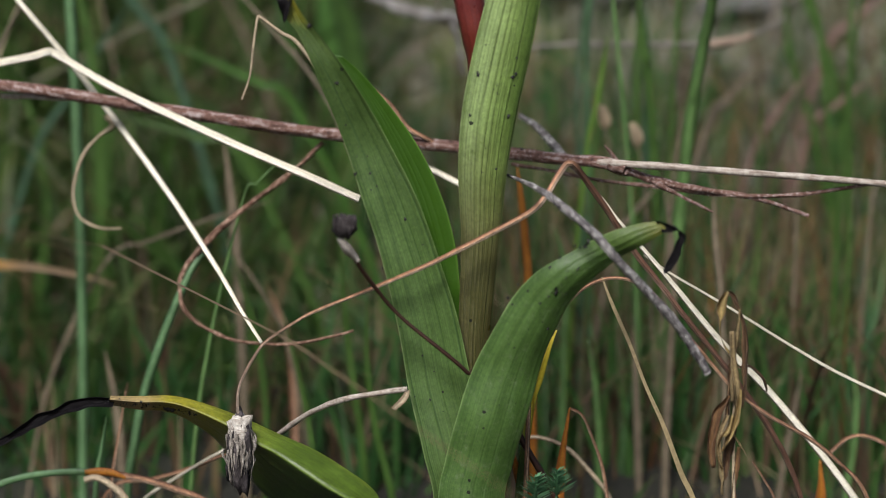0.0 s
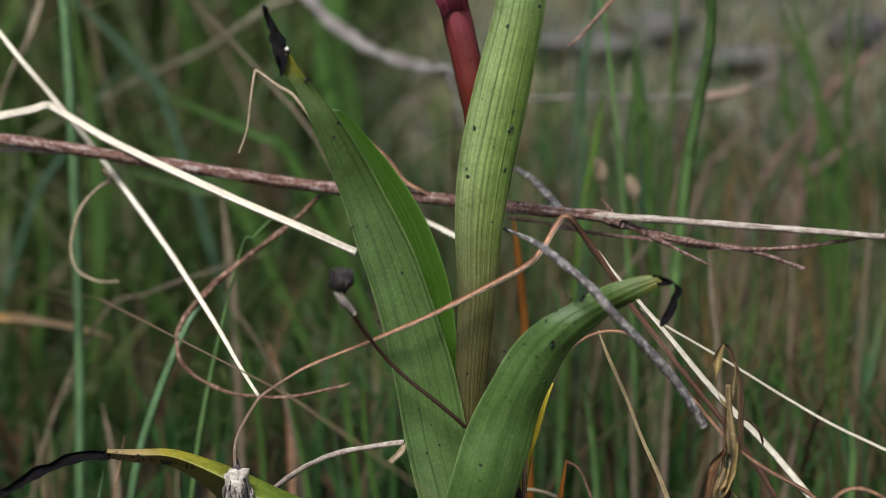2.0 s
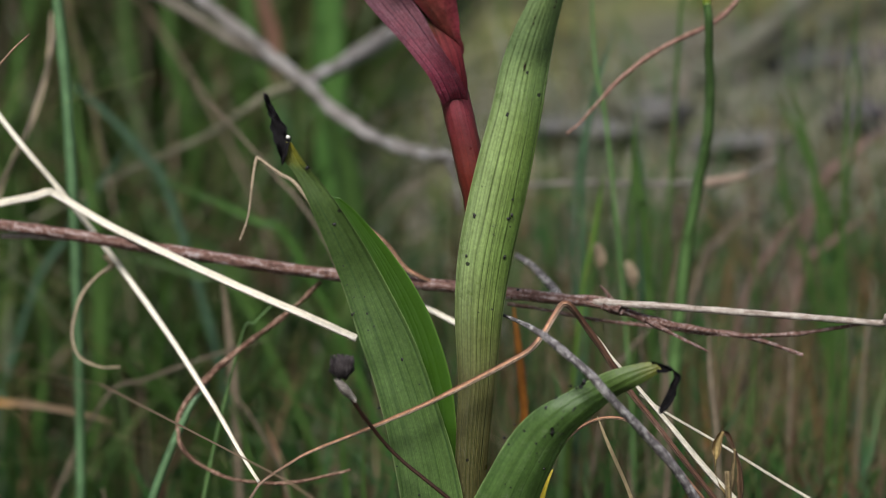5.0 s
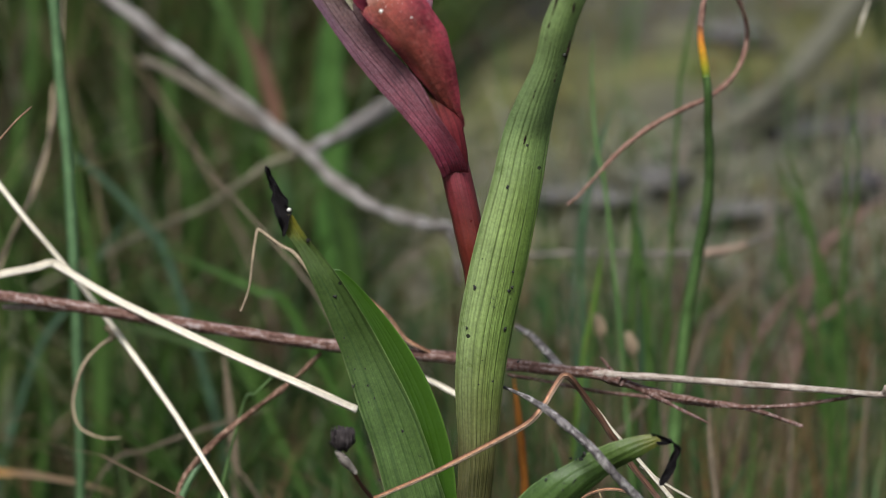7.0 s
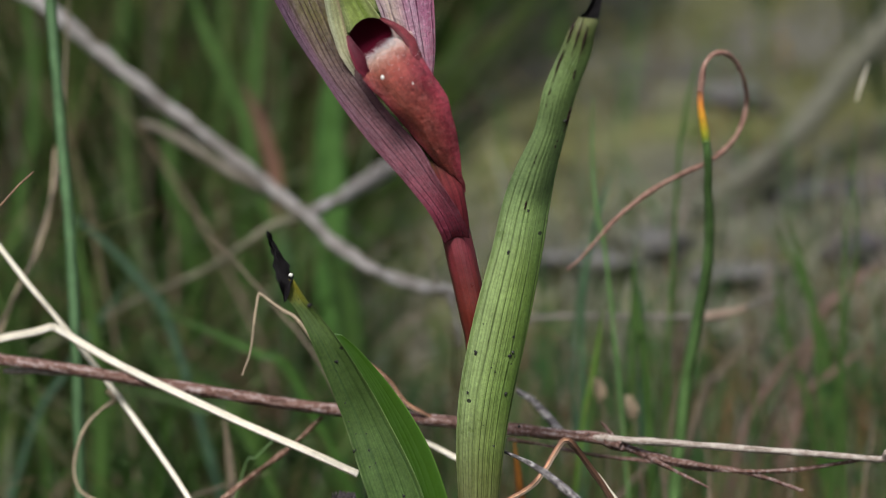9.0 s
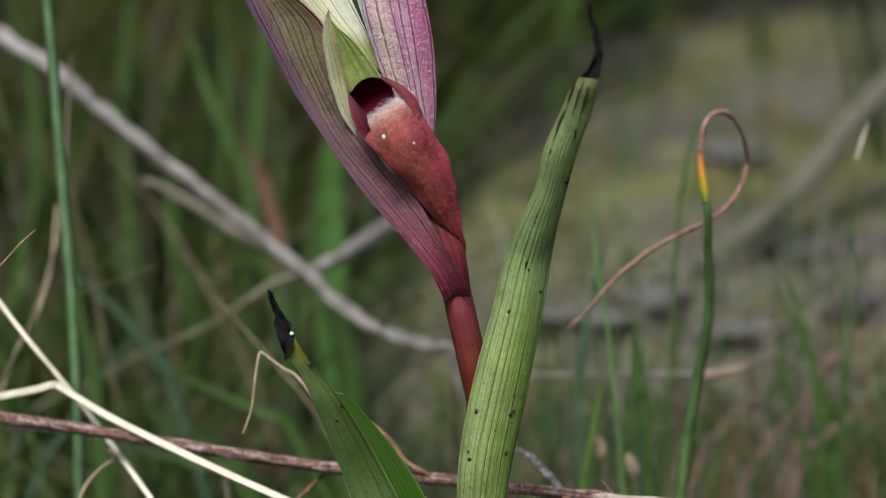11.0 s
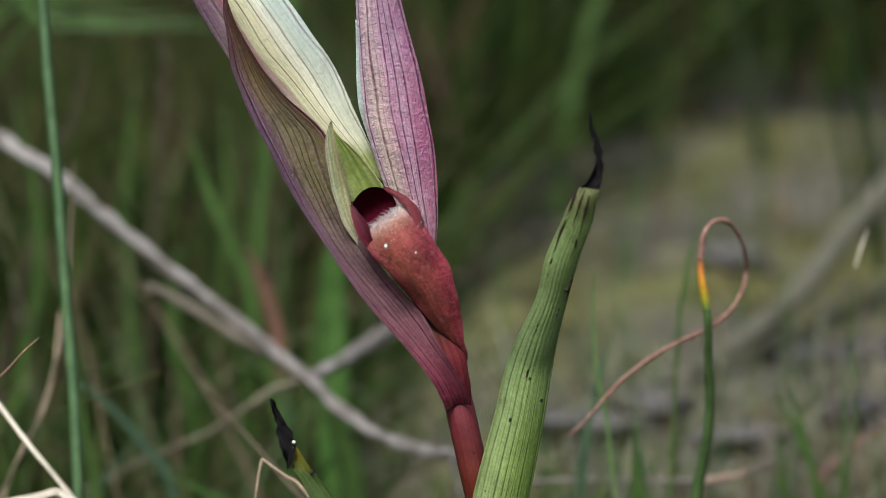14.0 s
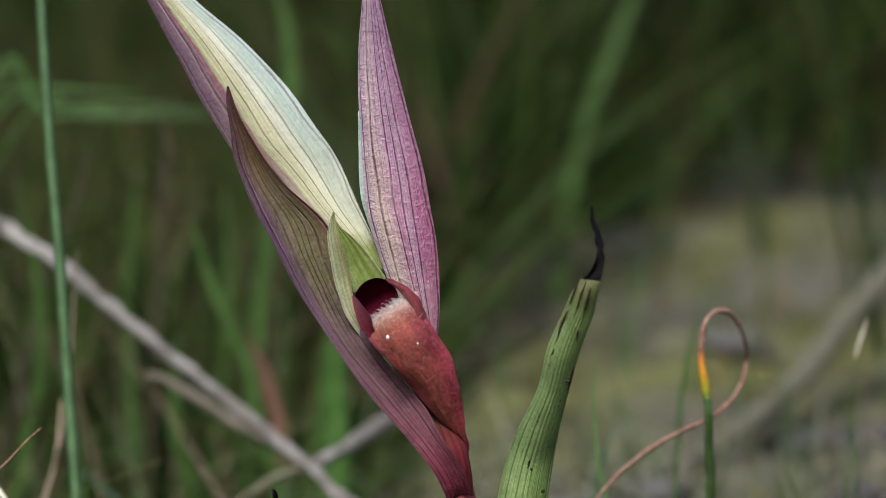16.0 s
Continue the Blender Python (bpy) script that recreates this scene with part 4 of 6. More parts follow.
leaf_fold = leaf(fold_pts, M_LEAF, "long green leaf with dark specks, folded lengthwise", cup=0.22, ridges=4, ridge=0.03, across=40, per=8, thick=0.4, wave=0.3)
leaf([(-17.6, -3.5, 71.4, 0.4, 45), (-17.5, -3.6, 73.0, 1.5, 43), (-17.7, -3.5, 74.2, 1.9, 22), (-18.2, -3.4, 75.7, 1.6, 5), (-18.9, -3.4, 77.3, 1.0, 4), (-19.7, -3.4, 79.4, 0.2, 18)], M_BLACK, "shrivelled black leaf tip", leaf_fold, "withered_tip", cup=0.8, across=12, wave=1.2, ridges=2, ridge=0.1)
put("pollen_crumb", blob_mesh("pollen_crumb", (-17.0, -4.6, 74.5), (0.24, 0.2, 0.22), M_CRUMB, 2.0), leaf_fold, "white crumb")
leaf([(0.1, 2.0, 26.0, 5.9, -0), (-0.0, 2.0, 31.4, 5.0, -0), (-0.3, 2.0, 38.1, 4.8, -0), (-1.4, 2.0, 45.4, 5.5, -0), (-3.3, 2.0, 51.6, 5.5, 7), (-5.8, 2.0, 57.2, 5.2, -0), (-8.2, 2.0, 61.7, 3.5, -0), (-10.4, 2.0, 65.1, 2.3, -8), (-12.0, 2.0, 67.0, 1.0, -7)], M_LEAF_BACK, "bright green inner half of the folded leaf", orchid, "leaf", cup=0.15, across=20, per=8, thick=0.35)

# arched leaf
arch_pts = [(3.5, -5, 0, 8.0, 0.0)] + [(3.2, -4.0, 15.5, 7.7, -0), (4.1, -4.0, 20.5, 7.8, -5), (5.6, -5.0, 26.4, 7.7, -10), (7.1, -5.0, 31.4, 7.4, -9), (8.8, -6.0, 35.8, 6.5, -13), (11.2, -7.0, 40.4, 5.9, -16), (14.1, -8.0, 43.6, 5.3, -18), (17.5, -8.0, 45.9, 4.2, -22), (20.5, -9.0, 47.7, 3.2, -38), (22.9, -9.0, 48.7, 2.1, -49), (24.5, -9.0, 49.2, 1.4, -45)]
leaf_arch = leaf(arch_pts, M_LEAF_ARCH, "arched green leaf with brown specks and a yellow end", cup=-0.35, ridges=4, ridge=0.03, across=40, per=8, thick=0.45, wave=0.3)
leaf([(23.9, -9.2, 49.2, 1.6, -61), (24.9, -9.2, 49.1, 1.3, -53), (25.7, -9.2, 49.0, 0.9, -54), (26.2, -9.4, 48.5, 0.6, -121), (26.5, -9.4, 48.0, 1.0, -169), (26.2, -9.4, 47.2, 1.0, -169), (25.8, -9.4, 45.9, 1.3, -172), (25.2, -9.4, 44.8, 1.1, -174), (24.7, -9.4, 43.9, 0.3, -180)], M_BLACK, "shrivelled hanging black leaf tip", leaf_arch, "withered_tip", cup=0.5, across=8, wave=0.6)

# low leaf, yellowing, whose black tip droops away
low_pts = [(0, -1.5, 4.0, 7.0, -140.0)] + [(-8.8, 0.0, 9.6, 8.6, -140), (-11.2, 1.0, 12.8, 9.6, -138), (-15.3, 2.0, 15.0, 11.0, -139), (-19.0, 3.0, 17.5, 10.0, -140), (-22.5, 4.0, 20.0, 7.9, -140), (-25.8, 4.0, 22.6, 5.2, -132), (-29.4, 4.0, 24.6, 3.5, -113), (-32.3, 4.0, 25.6, 2.8, -105), (-35.5, 4.0, 25.8, 2.2, -100), (-39.0, 4.0, 26.2, 1.4, -99)]
leaf_low = leaf(low_pts, M_LEAF_LOW, "low yellowing leaf with brown blotches and a black end", cup=0.0, fold=-1.9, keel=-0.56, across=24, per=8, thick=0.4, wave=0.4)
leaf([(-38.5, 3.8, 26.2, 1.1, -102), (-39.8, 3.8, 26.3, 1.2, -82), (-41.6, 3.8, 26.1, 1.3, -73), (-43.6, 3.8, 25.6, 1.2, -66), (-45.8, 3.8, 24.8, 1.2, -59), (-48.1, 3.8, 23.6, 1.2, -55), (-50.2, 3.8, 22.3, 1.0, -57), (-52.3, 3.8, 21.1, 0.8, -56), (-55.1, 3.8, 19.6, 0.5, -55)], M_BLACK, "long shrivelled black leaf tip", leaf_low, "withered_tip", cup=0.9, ridges=2, ridge=0.12, across=14, wave=1.2, seed=3.0)

# the flower
bract_pts = [(1.8, 0.9, 78.1, 2.9, 11), (1.3, -0.1, 79.5, 3.2, 9), (0.1, -1.0, 81.8, 3.3, 9), (-2.4, -1.5, 85.2, 4.0, 3), (-5.6, -1.0, 89.3, 5.9, -6), (-9.9, 0.0, 94.5, 5.2, -6), (-13.3, 2.0, 99.6, 5.9, -11), (-16.2, 3.0, 105.5, 7.9, -18), (-18.4, 4.0, 110.7, 9.9, -20), (-21.8, 5.0, 115.5, 6.6, -26), (-23.9, 5.0, 120.1, 3.2, -31), (-25.1, 5.0, 123.2, 1.4, -29), (-25.6, 5.0, 125.7, 0.2, 0)]
leaf(bract_pts, M_BRACT, "boat-shaped bract, purple outside and olive within", name="bract", cup=0.5, ridges=11, ridge=0.02, across=60, per=8, thick=0.35, wave=0.3)
put("ovary", tube_mesh("ovary", [(2.3, 3.0, 78.0), (2.0, 2.0, 79.7), (1.1, 0.8, 82.8), (-0.2, 0.8, 86.0), (-1.8, 1.4, 89.1), (-3.5, 2.2, 92.2)], [0.8, 1.4, 1.75, 1.6, 1.3, 0.9], M_OVARY, sides=18, rough=0.04), orchid, "ribbed reddish ovary behind the lip")
leaf([(-8.2, 6.0, 104.1, 3.3, 0), (-10.6, 7.0, 107.3, 4.4, 15), (-13.9, 8.0, 111.0, 7.2, 19), (-17.2, 9.0, 115.5, 9.4, 19), (-20.5, 9.0, 119.8, 10.5, 14), (-24.5, 9.0, 125.7, 10.3, 8), (-28.5, 9.0, 131.1, 8.5, 5), (-32.7, 9.0, 136.1, 5.8, 0), (-36.8, 9.0, 141.3, 3.6, -4), (-40.2, 9.0, 145.0, 0.3, -26)], M_HOOD_CREAM, "long cream hood with purple flank and dark veins", name="upper_bract", cup=-0.5, ridges=11, ridge=0.02, across=60, per=8, thick=0.35, wave=0.3)
leaf([(-1.7, 2.0, 95.6, 1.1, 0), (-2.5, 2.0, 98.2, 3.4, -5), (-3.4, 2.0, 101.6, 5.4, 0), (-4.4, 2.0, 106.2, 6.9, 0), (-5.4, 2.0, 110.8, 7.5, 0), (-6.2, 2.0, 116.0, 7.1, 0), (-7.3, 2.0, 122.5, 5.8, 0), (-8.2, 2.0, 129.1, 4.2, 0), (-8.8, 2.0, 135.6, 2.1, 0), (-9.2, 2.0, 139.5, 0.2, 0)], M_HOOD_PINK, "pink and purple striped hood with dark veins", name="hood", cup=-0.5, ridges=9, ridge=0.025, across=54, per=8, thick=0.35, wave=0.2)
leaf([(-8.0, 4.0, 107.0, 0.2, 0), (-9.0, 3.6, 110.5, 0.6, 0), (-9.5, 3.2, 112.6, 0.8, 0), (-9.75, 3.0, 115.2, 0.8, 0), (-9.85, 2.8, 117.8, 0.7, 0), (-10.0, 2.7, 120.4, 0.5, 0), (-10.25, 2.6, 122.7, 0.1, 0)], M_MARGIN, "pale green hood margin", name="hood_margin", cup=0.3, across=6, per=6, thick=0.2)
leaf([(-7.8, 2.0, 94.5, 0.6, 32), (-9.7, 1.0, 97.2, 1.0, 23), (-10.9, 0.5, 99.3, 1.4, 8), (-11.5, 0.5, 101.2, 1.7, -6), (-12.0, 0.5, 103.1, 2.2, -25), (-12.5, 0.5, 105.4, 2.0, -25), (-13.0, 0.5, 107.8, 1.5, -20), (-13.1, 0.5, 109.5, 0.9, 0), (-13.0, 0.5, 111.0, 0.2, 0)], M_PETAL_PALE, "pale green pointed petal", name="petal", cup=0.5, ridges=4, ridge=0.06, across=24, thick=0.3)
leaf([(-8.9, 3.0, 101.9, 4.8, 8), (-9.2, 3.0, 103.1, 4.6, 5), (-10.1, 3.0, 104.8, 4.2, 0), (-11.0, 3.0, 106.6, 3.4, -5), (-12.0, 3.0, 108.3, 2.2, -8), (-12.7, 3.0, 109.4, 1.0, -16), (-13.1, 3.0, 110.3, 0.1, 0)], M_PETAL, "yellow-green pointed petal", name="petal", cup=0.25, ridges=4, ridge=0.05, across=24, thick=0.3)


def lip():
    pts = [(-6.2, -1.6, 99.9, 6.4, 30), (-5.8, -3.0, 98.5, 7.1, 28), (-4.7, -3.8, 96.6, 7.2, 16), (-3.1, -3.8, 94.5, 7.0, 8), (-1.7, -3.2, 91.9, 6.1, 4), (-0.5, -2.4, 89.4, 4.7, 2), (0.4, -1.6, 87.7, 3.5, 0), (1.3, -0.6, 85.7, 2.1, 0), (2.2, 0.2, 84.5, 0.9, 0), (2.7, 0.6, 83.5, 0.2, 0)]
    tongue = put("lip", ribbon_mesh("lip", pts, M_LIP, cup=-0.38, ridges=3, ridge=0.05, across=40, per=8, thick=0.4, wave=0.55, seed=2.0, bow=0.18), orchid, "hairy dull red lip tongue")
    # the open throat: a shallow cup facing the viewer, deep shade in its maroon
    c = np.array((-7.9, -1.1, 101.0))
    verts, uvs, faces = [], [], []
    rings, sides = 12, 32
    for k in range(rings + 1):
        q = k / rings
        for j in range(sides):
            a = 2 * math.pi * j / sides
            rx = rz = (2.45 + 0.4 * max(0.0, math.cos(a - radians(230))) ** 4) * math.sqrt(1 - 0.96 * q * q)
            x, z = rx * math.cos(a), rz * math.sin(a)
            tilt = radians(-24)
            verts.append((c + np.array([x * math.cos(tilt) - z * math.sin(tilt), 2.5 * q - 0.4 * math.cos(2 * a) * (1 - q), x * math.sin(tilt) + z * math.cos(tilt)])) * MM)
            uvs.append((j / sides, q))
    for k in range(rings):
        for j in range(sides):
            a, b = k * sides + j, k * sides + (j + 1) % sides
            faces.append((a, b, b + sides, a + sides))
    faces.append(tuple(range(rings * sides, (rings + 1) * sides)))
    put("throat", mesh_from("throat", verts, faces, uvs, M_MOUTH), orchid, "dark maroon open throat")
    # side lobe on the throat's flank
    leaf([(-8.0, -2.6, 96.6, 0.6, 37), (-8.9, -2.9, 97.7, 1.3, 21), (-9.4, -2.9, 99.0, 1.6, 11), (-10.1, -2.6, 100.3, 1.0, 9), (-10.6, -2.0, 101.4, 0.3, 27)], M_LOBE, "dark maroon side lobe", tongue, "side_lobe", cup=0.3, across=12, thick=0.3)
    leaf([(-2.3, -3.2, 96.6, 0.3), (-2.5, -3.3, 98.2, 0.8), (-2.9, -3.2, 99.6, 1.1), (-3.6, -2.9, 100.9, 1.2), (-4.7, -2.4, 102.0, 1.1), (-5.8, -2.0, 102.8, 0.7), (-7.0, -1.8, 103.4, 0.2)], M_LOBE_RED, "red side lobe round the throat", tongue, "side_lobe", cup=-0.5, across=12, thick=0.3, wave=0.4)
    # pale hairs on the throat's lower rim
    rng = np.random.RandomState(4)
    verts, uvs, faces = [], [], []
    co = np.empty(len(tongue.data.vertices) * 3)
    tongue.data.vertices.foreach_get("co", co)
    co = co.reshape(2, -1, 41, 3) / MM
    skin = np.where(co[0, :, :, 1:2] < co[1, :, :, 1:2], co[0], co[1])

    def hair(root, d, thick, droop=0.25):
        o = len(verts)
        for q in range(4):
            t = q / 3
            p = root + d * t + np.array([0, 0, -droop]) * t * t
            for k in range(3):
                an = 2 * math.pi * k / 3
                verts.append((p + np.array([math.cos(an), math.sin(an), 0.5 * math.sin(an)]) * thick * (1 - 0.75 * t)) * MM)
                uvs.append((k / 3, t))
        for q in range(3):
            for k in range(3):
                e, f = o + q * 3 + k, o + q * 3 + (k + 1) % 3
                faces.append((e, f, f + 3, e + 3))

    def on_skin(row, u):
        return skin[min(int(row), len(skin) - 1), int(round(u * 40))]

    for i in range(120):
        u = 0.03 + 0.70 * (i + rng.rand()) / 120
        d = np.array([-0.70 + rng.normal(0, 0.2), -0.25 + rng.normal(0, 0.12), 0.55 + rng.normal(0, 0.2)])
        hair(on_skin(rng.randint(0, 4), u) + np.array([rng.normal(0, 0.08), 0, rng.normal(0, 0.08)]), d * rng.uniform(0.45, 1.0), 0.034)
    # a fringe on the outer edge
    for i in range(46):
        d = np.array([0.5 + rng.normal(0, 0.2), -0.25, 0.35 + rng.normal(0, 0.25)])
        hair(on_skin(rng.randint(1, 13), rng.uniform(0.86, 1.0)), d * rng.uniform(0.4, 0.8), 0.024, 0.05)
    # down on the curve below the rim
    for i in range(240):
        row, u = 1 + abs(rng.normal(0, 6)), np.clip(rng.normal(0.62, 0.2), 0.15, 0.98)
        d = np.array([rng.normal(0.0, 0.3), -0.35, rng.normal(0.25, 0.25)])
        hair(on_skin(row, u) + np.array([rng.normal(0, 0.08), 0, rng.normal(0, 0.08)]), d * rng.uniform(0.25, 0.6), 0.022, 0.1)
    for i in range(320):
        d = np.array([-0.35 + rng.normal(0, 0.25), -0.3, 0.45 + rng.normal(0, 0.25)])
        hair(on_skin(abs(rng.normal(0, 3.5)), np.clip(rng.normal(0.62, 0.16), 0.2, 0.95)) + np.array([rng.normal(0, 0.1), 0, rng.normal(0, 0.1)]), d * rng.uniform(0.25, 0.55), 0.026, 0.08)
    put("hairs", mesh_from("hairs", verts, faces, uvs, M_HAIR), tongue, "short white hairs on the rim")
    for q in [(-6.6, -5.3, 96.8), (-3.2, -5.0, 96.1)]:
        put("pollen_crumb", blob_mesh("pollen_crumb", q, (0.2, 0.14, 0.26) if q[0] < -4.5 else (0.1, 0.1, 0.12), M_CRUMB, q[0]), tongue, "white crumb")


lip()


def grit(spots, parent):
    """Dark flecks of grit that sit on the near face of a leaf."""
    co = np.empty(len(parent.data.vertices) * 3)
    parent.data.vertices.foreach_get("co", co)
    co = co.reshape(-1, 3) / MM
    for i, (q, s) in enumerate(spots):
        d = np.hypot(co[:, 0] - q[0], co[:, 2] - q[2])
        near = co[d < d.min() + 0.12]
        y = near[:, 1].min()
        put("grit", blob_mesh("grit", (q[0], y + 0.03, q[2]), (s * 0.72, 0.07, s * (0.35 + 0.6 * ((i * 7) % 5) / 4)), M_GRIT, i * 1.3, 1.6, 8, 12), parent)


grit([(q, s) for q, s in zip([(8.2, -1.0, 65.2), (7.9, -1.0, 64.8), (4.0, -1.0, 65.1), (8.3, -1.2, 67.0), (7.4, -1.0, 60.3), (4.4, -1.0, 54.0)], (0.36, 0.24, 0.26, 0.2, 0.2, 0.16))], leaf_up)
grit([(q, s) for q, s in zip([(13.9, -5.0, 91.9), (11.8, -3.0, 84.2), (9.9, -3.0, 81.5), (11.0, -4.0, 88.6), (7.7, -1.6, 76.7)], (0.3, 0.22, 0.16, 0.18, 0.24))], leaf_up)
grit([(q, s) for q, s in zip([(-11.9, -2.6, 64.4), (-14.9, -3.6, 70.9), (-4.3, -1.6, 48.6), (-8.3, -2.0, 53.9), (-8.6, -2.0, 55.8), (-2.3, -1.4, 45.7)], (0.32, 0.3, 0.18, 0.2, 0.14, 0.16))], leaf_fold)
grit([(q, s) for q, s in zip([(8.5, -8.0, 42.1), (7.3, -8.0, 40.5), (12.6, -8.6, 41.6), (13.2, -8.6, 41.5), (13.8, -8.6, 41.4), (13.6, -8.6, 39.9), (11.8, -7.0, 37.0), (16.2, -9.0, 47.2), (14.7, -9.0, 46.7), (13.1, -9.0, 45.3), (7.4, -7.0, 35.2)], (0.2, 0.2, 0.35, 0.25, 0.2, 0.2, 0.2, 0.3, 0.22, 0.2, 0.16))], leaf_arch)

grit([(q, s) for q, s in zip([(-32.3, 3.0, 25.1), (-31.7, 3.0, 25.0), (-35.2, 3.0, 26.4)], (0.5, 0.35, 0.16))], leaf_low)

# dust and crumbs of soil caught on the leaves
rng = np.random.RandomState(31)
for host, a, b, wide, count in ((leaf_arch, (16.1, -9.0, 47.2), (11.3, -7.5, 38.7), 1.3, 34), (leaf_low, (-38.4, 3.6, 26.2), (-29.0, 3.6, 24.6), 0.7, 70),
                                (leaf_fold, (-12.3, -2.6, 63.6), (-8.6, -2.0, 51.3), 0.9, 16), (leaf_fold, (-6.7, -1.8, 46.7), (-0.3, -2.0, 21.6), 1.6, 16),
                                (leaf_up, (4.2, -1.0, 54.4), (6.1, -1.2, 69.8), 1.8, 16)):
    spots = []
    for i in range(count):
        q = rng.rand()
        spots.append((tuple(np.array(a) * (1 - q) + np.array(b) * q + np.array([rng.normal(0, wide), 0, rng.normal(0, wide * 0.4)])), 0.05 + 0.13 * rng.rand() ** 3))
    grit(spots, host)

# ---------------------------------------------------------------- straws and twigs close to the plant
stalk("broad cream dry straw with a bend, lying across the twig", [(-120, 34, 40), (-84, 31, 52)] + [(-58.8, 28.0, 62.1), (-54.6, 28.0, 63.3), (-50.2, 27.0, 64.3), (-48.5, 27.0, 64.8), (-47.1, 27.0, 64.3), (-39.5, 24.0, 60.4), (-26.1, 19.0, 54.9), (-16.5, 16.0, 51.2), (-10.0, 14.7, 48.5)], [0.42, 0.42, 0.48, 0.5, 0.5, 0.48], M_CREAM, flat=0.5, sides=10, name="dry_straw")
stalk("pale dry straw slanting down to a thin stalk", [(-61.8, 34.0, 82.7), (-54.9, 30.0, 74.2), (-51.2, 28.0, 69.9)] + [(-47.5, 28.0, 65.4), (-40.8, 28.0, 56.7), (-33.4, 22.0, 47.9), (-27.3, 14.0, 40.6), (-23.5, 7.0, 36.1), (-21.0, 2.0, 33.6)], [0.3, 0.35, 0.4, 0.38, 0.34, 0.22], M_CREAM, flat=0.6, name="dry_straw")
stalk("thin curled dry tendril on a pale straw", [(-41.7, 28.0, 56.9), (-40.8, 28.0, 55.6), (-42.5, 28.0, 54.3), (-44.4, 28.0, 52.2), (-45.5, 28.0, 49.4), (-45.9, 28.0, 46.6), (-45.1, 28.0, 44.0), (-42.5, 28.0, 42.7), (-40.0, 28.0, 42.7)], [0.45, 0.2, 0.22, 0.2, 0.16, 0.12], M_TAN, name="dry_tendril", rough=0.15)
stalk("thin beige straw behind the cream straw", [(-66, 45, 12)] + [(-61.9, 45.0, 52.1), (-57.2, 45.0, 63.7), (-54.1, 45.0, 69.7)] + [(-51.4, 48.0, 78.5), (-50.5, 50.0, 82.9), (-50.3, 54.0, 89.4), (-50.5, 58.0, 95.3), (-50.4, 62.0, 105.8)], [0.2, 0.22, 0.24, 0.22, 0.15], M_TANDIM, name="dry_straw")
stalk("small bent dry straw tip", [(-24.1, 17.6, 60.1), (-23.4, 17.6, 61.9), (-23.0, 17.6, 63.4), (-22.6, 17.6, 66.6), (-22.1, 17.6, 69.7), (-21.7, 17.6, 69.9), (-20.5, 17.6, 69.0), (-19.1, 17.6, 68.0), (-17.5, 17.6, 67.0), (-15.1, 17.6, 63.9), (-11.5, 18.0, 58.4), (-6.5, 18.5, 51.0), (-3.0, 19.0, 42.0)], [0.1, 0.25, 0.2, 0.2, 0.2, 0.2], M_TAN, name="dry_straw", root=-1)

# the long twig with its forked end
twig = tagged(new("twig"), "long brown and grey twig lying across the grass", "twig")
put("branch", tube_mesh("branch", [(-150, 40, 26), (-118, 36, 42), (-86, 31, 55)] + [(-62.9, 28.0, 62.2), (-54.1, 25.0, 61.0), (-45.9, 25.0, 59.8), (-36.1, 24.0, 58.4), (-26.4, 23.0, 57.0), (-18.2, 23.0, 55.7), (-9.9, 22.0, 54.9), (-1.6, 21.0, 54.2), (6.6, 20.0, 53.4), (14.7, 18.0, 52.8), (19.3, 16.0, 52.7), (21.9, 14.0, 52.2)], [0.9, 0.85, 0.75, 0.72, 0.75, 0.7], M_TWIG, sides=12, rough=0.14), twig)
put("branch", tube_mesh("branch", [(18.6, 16.0, 52.8), (21.9, 14.0, 52.8), (27.9, 14.0, 52.4), (36.7, 14.0, 51.7), (44.8, 14.0, 51.1), (52.7, 14.0, 50.4), (61.6, 14.0, 49.4)] + [(130, 30, 25)], [0.45, 0.4, 0.42, 0.4, 0.3], M_TWIG_PALE, rough=0.15), twig)
put("branch", tube_mesh("branch", [(19.6, 15.0, 52.6), (22.6, 15.0, 51.6), (26.7, 15.0, 50.3), (32.1, 15.0, 49.4), (37.5, 15.0, 48.5), (43.7, 15.0, 46.4)], [0.6, 0.5, 0.35, 0.3, 0.2], M_TWIG, rough=0.3), twig)
put("branch", tube_mesh("branch", [(8.2, 19.0, 52.1), (13.4, 19.0, 51.2), (18.8, 19.0, 50.1), (25.7, 19.0, 49.3), (33.5, 15.0, 48.9), (41.6, 15.0, 48.9), (47.0, 15.0, 49.6), (52.7, 14.0, 50.7)], [0.2, 0.2, 0.25, 0.25, 0.2], M_TWIG, rough=0.3), twig)
put("branch", tube_mesh("branch", [(24.6, 14.0, 50.9), (28.0, 14.0, 49.1), (32.2, 14.0, 47.0)], [0.3, 0.25, 0.1], M_TWIG, rough=0.3), twig)
put("branch", tube_mesh("branch", [(-54.3, 26.0, 59.5), (-48.8, 26.0, 59.3), (-41.8, 25.0, 59.1)], [0.3, 0.3, 0.15], M_TWIG_PALE, rough=0.3), twig)
put("branch", tube_mesh("branch", [(20.9, 15.0, 52.7), (19.9, 15.0, 54.1), (19.2, 15.0, 54.9)], [0.3, 0.2, 0.1], M_TWIG, rough=0.3), twig)

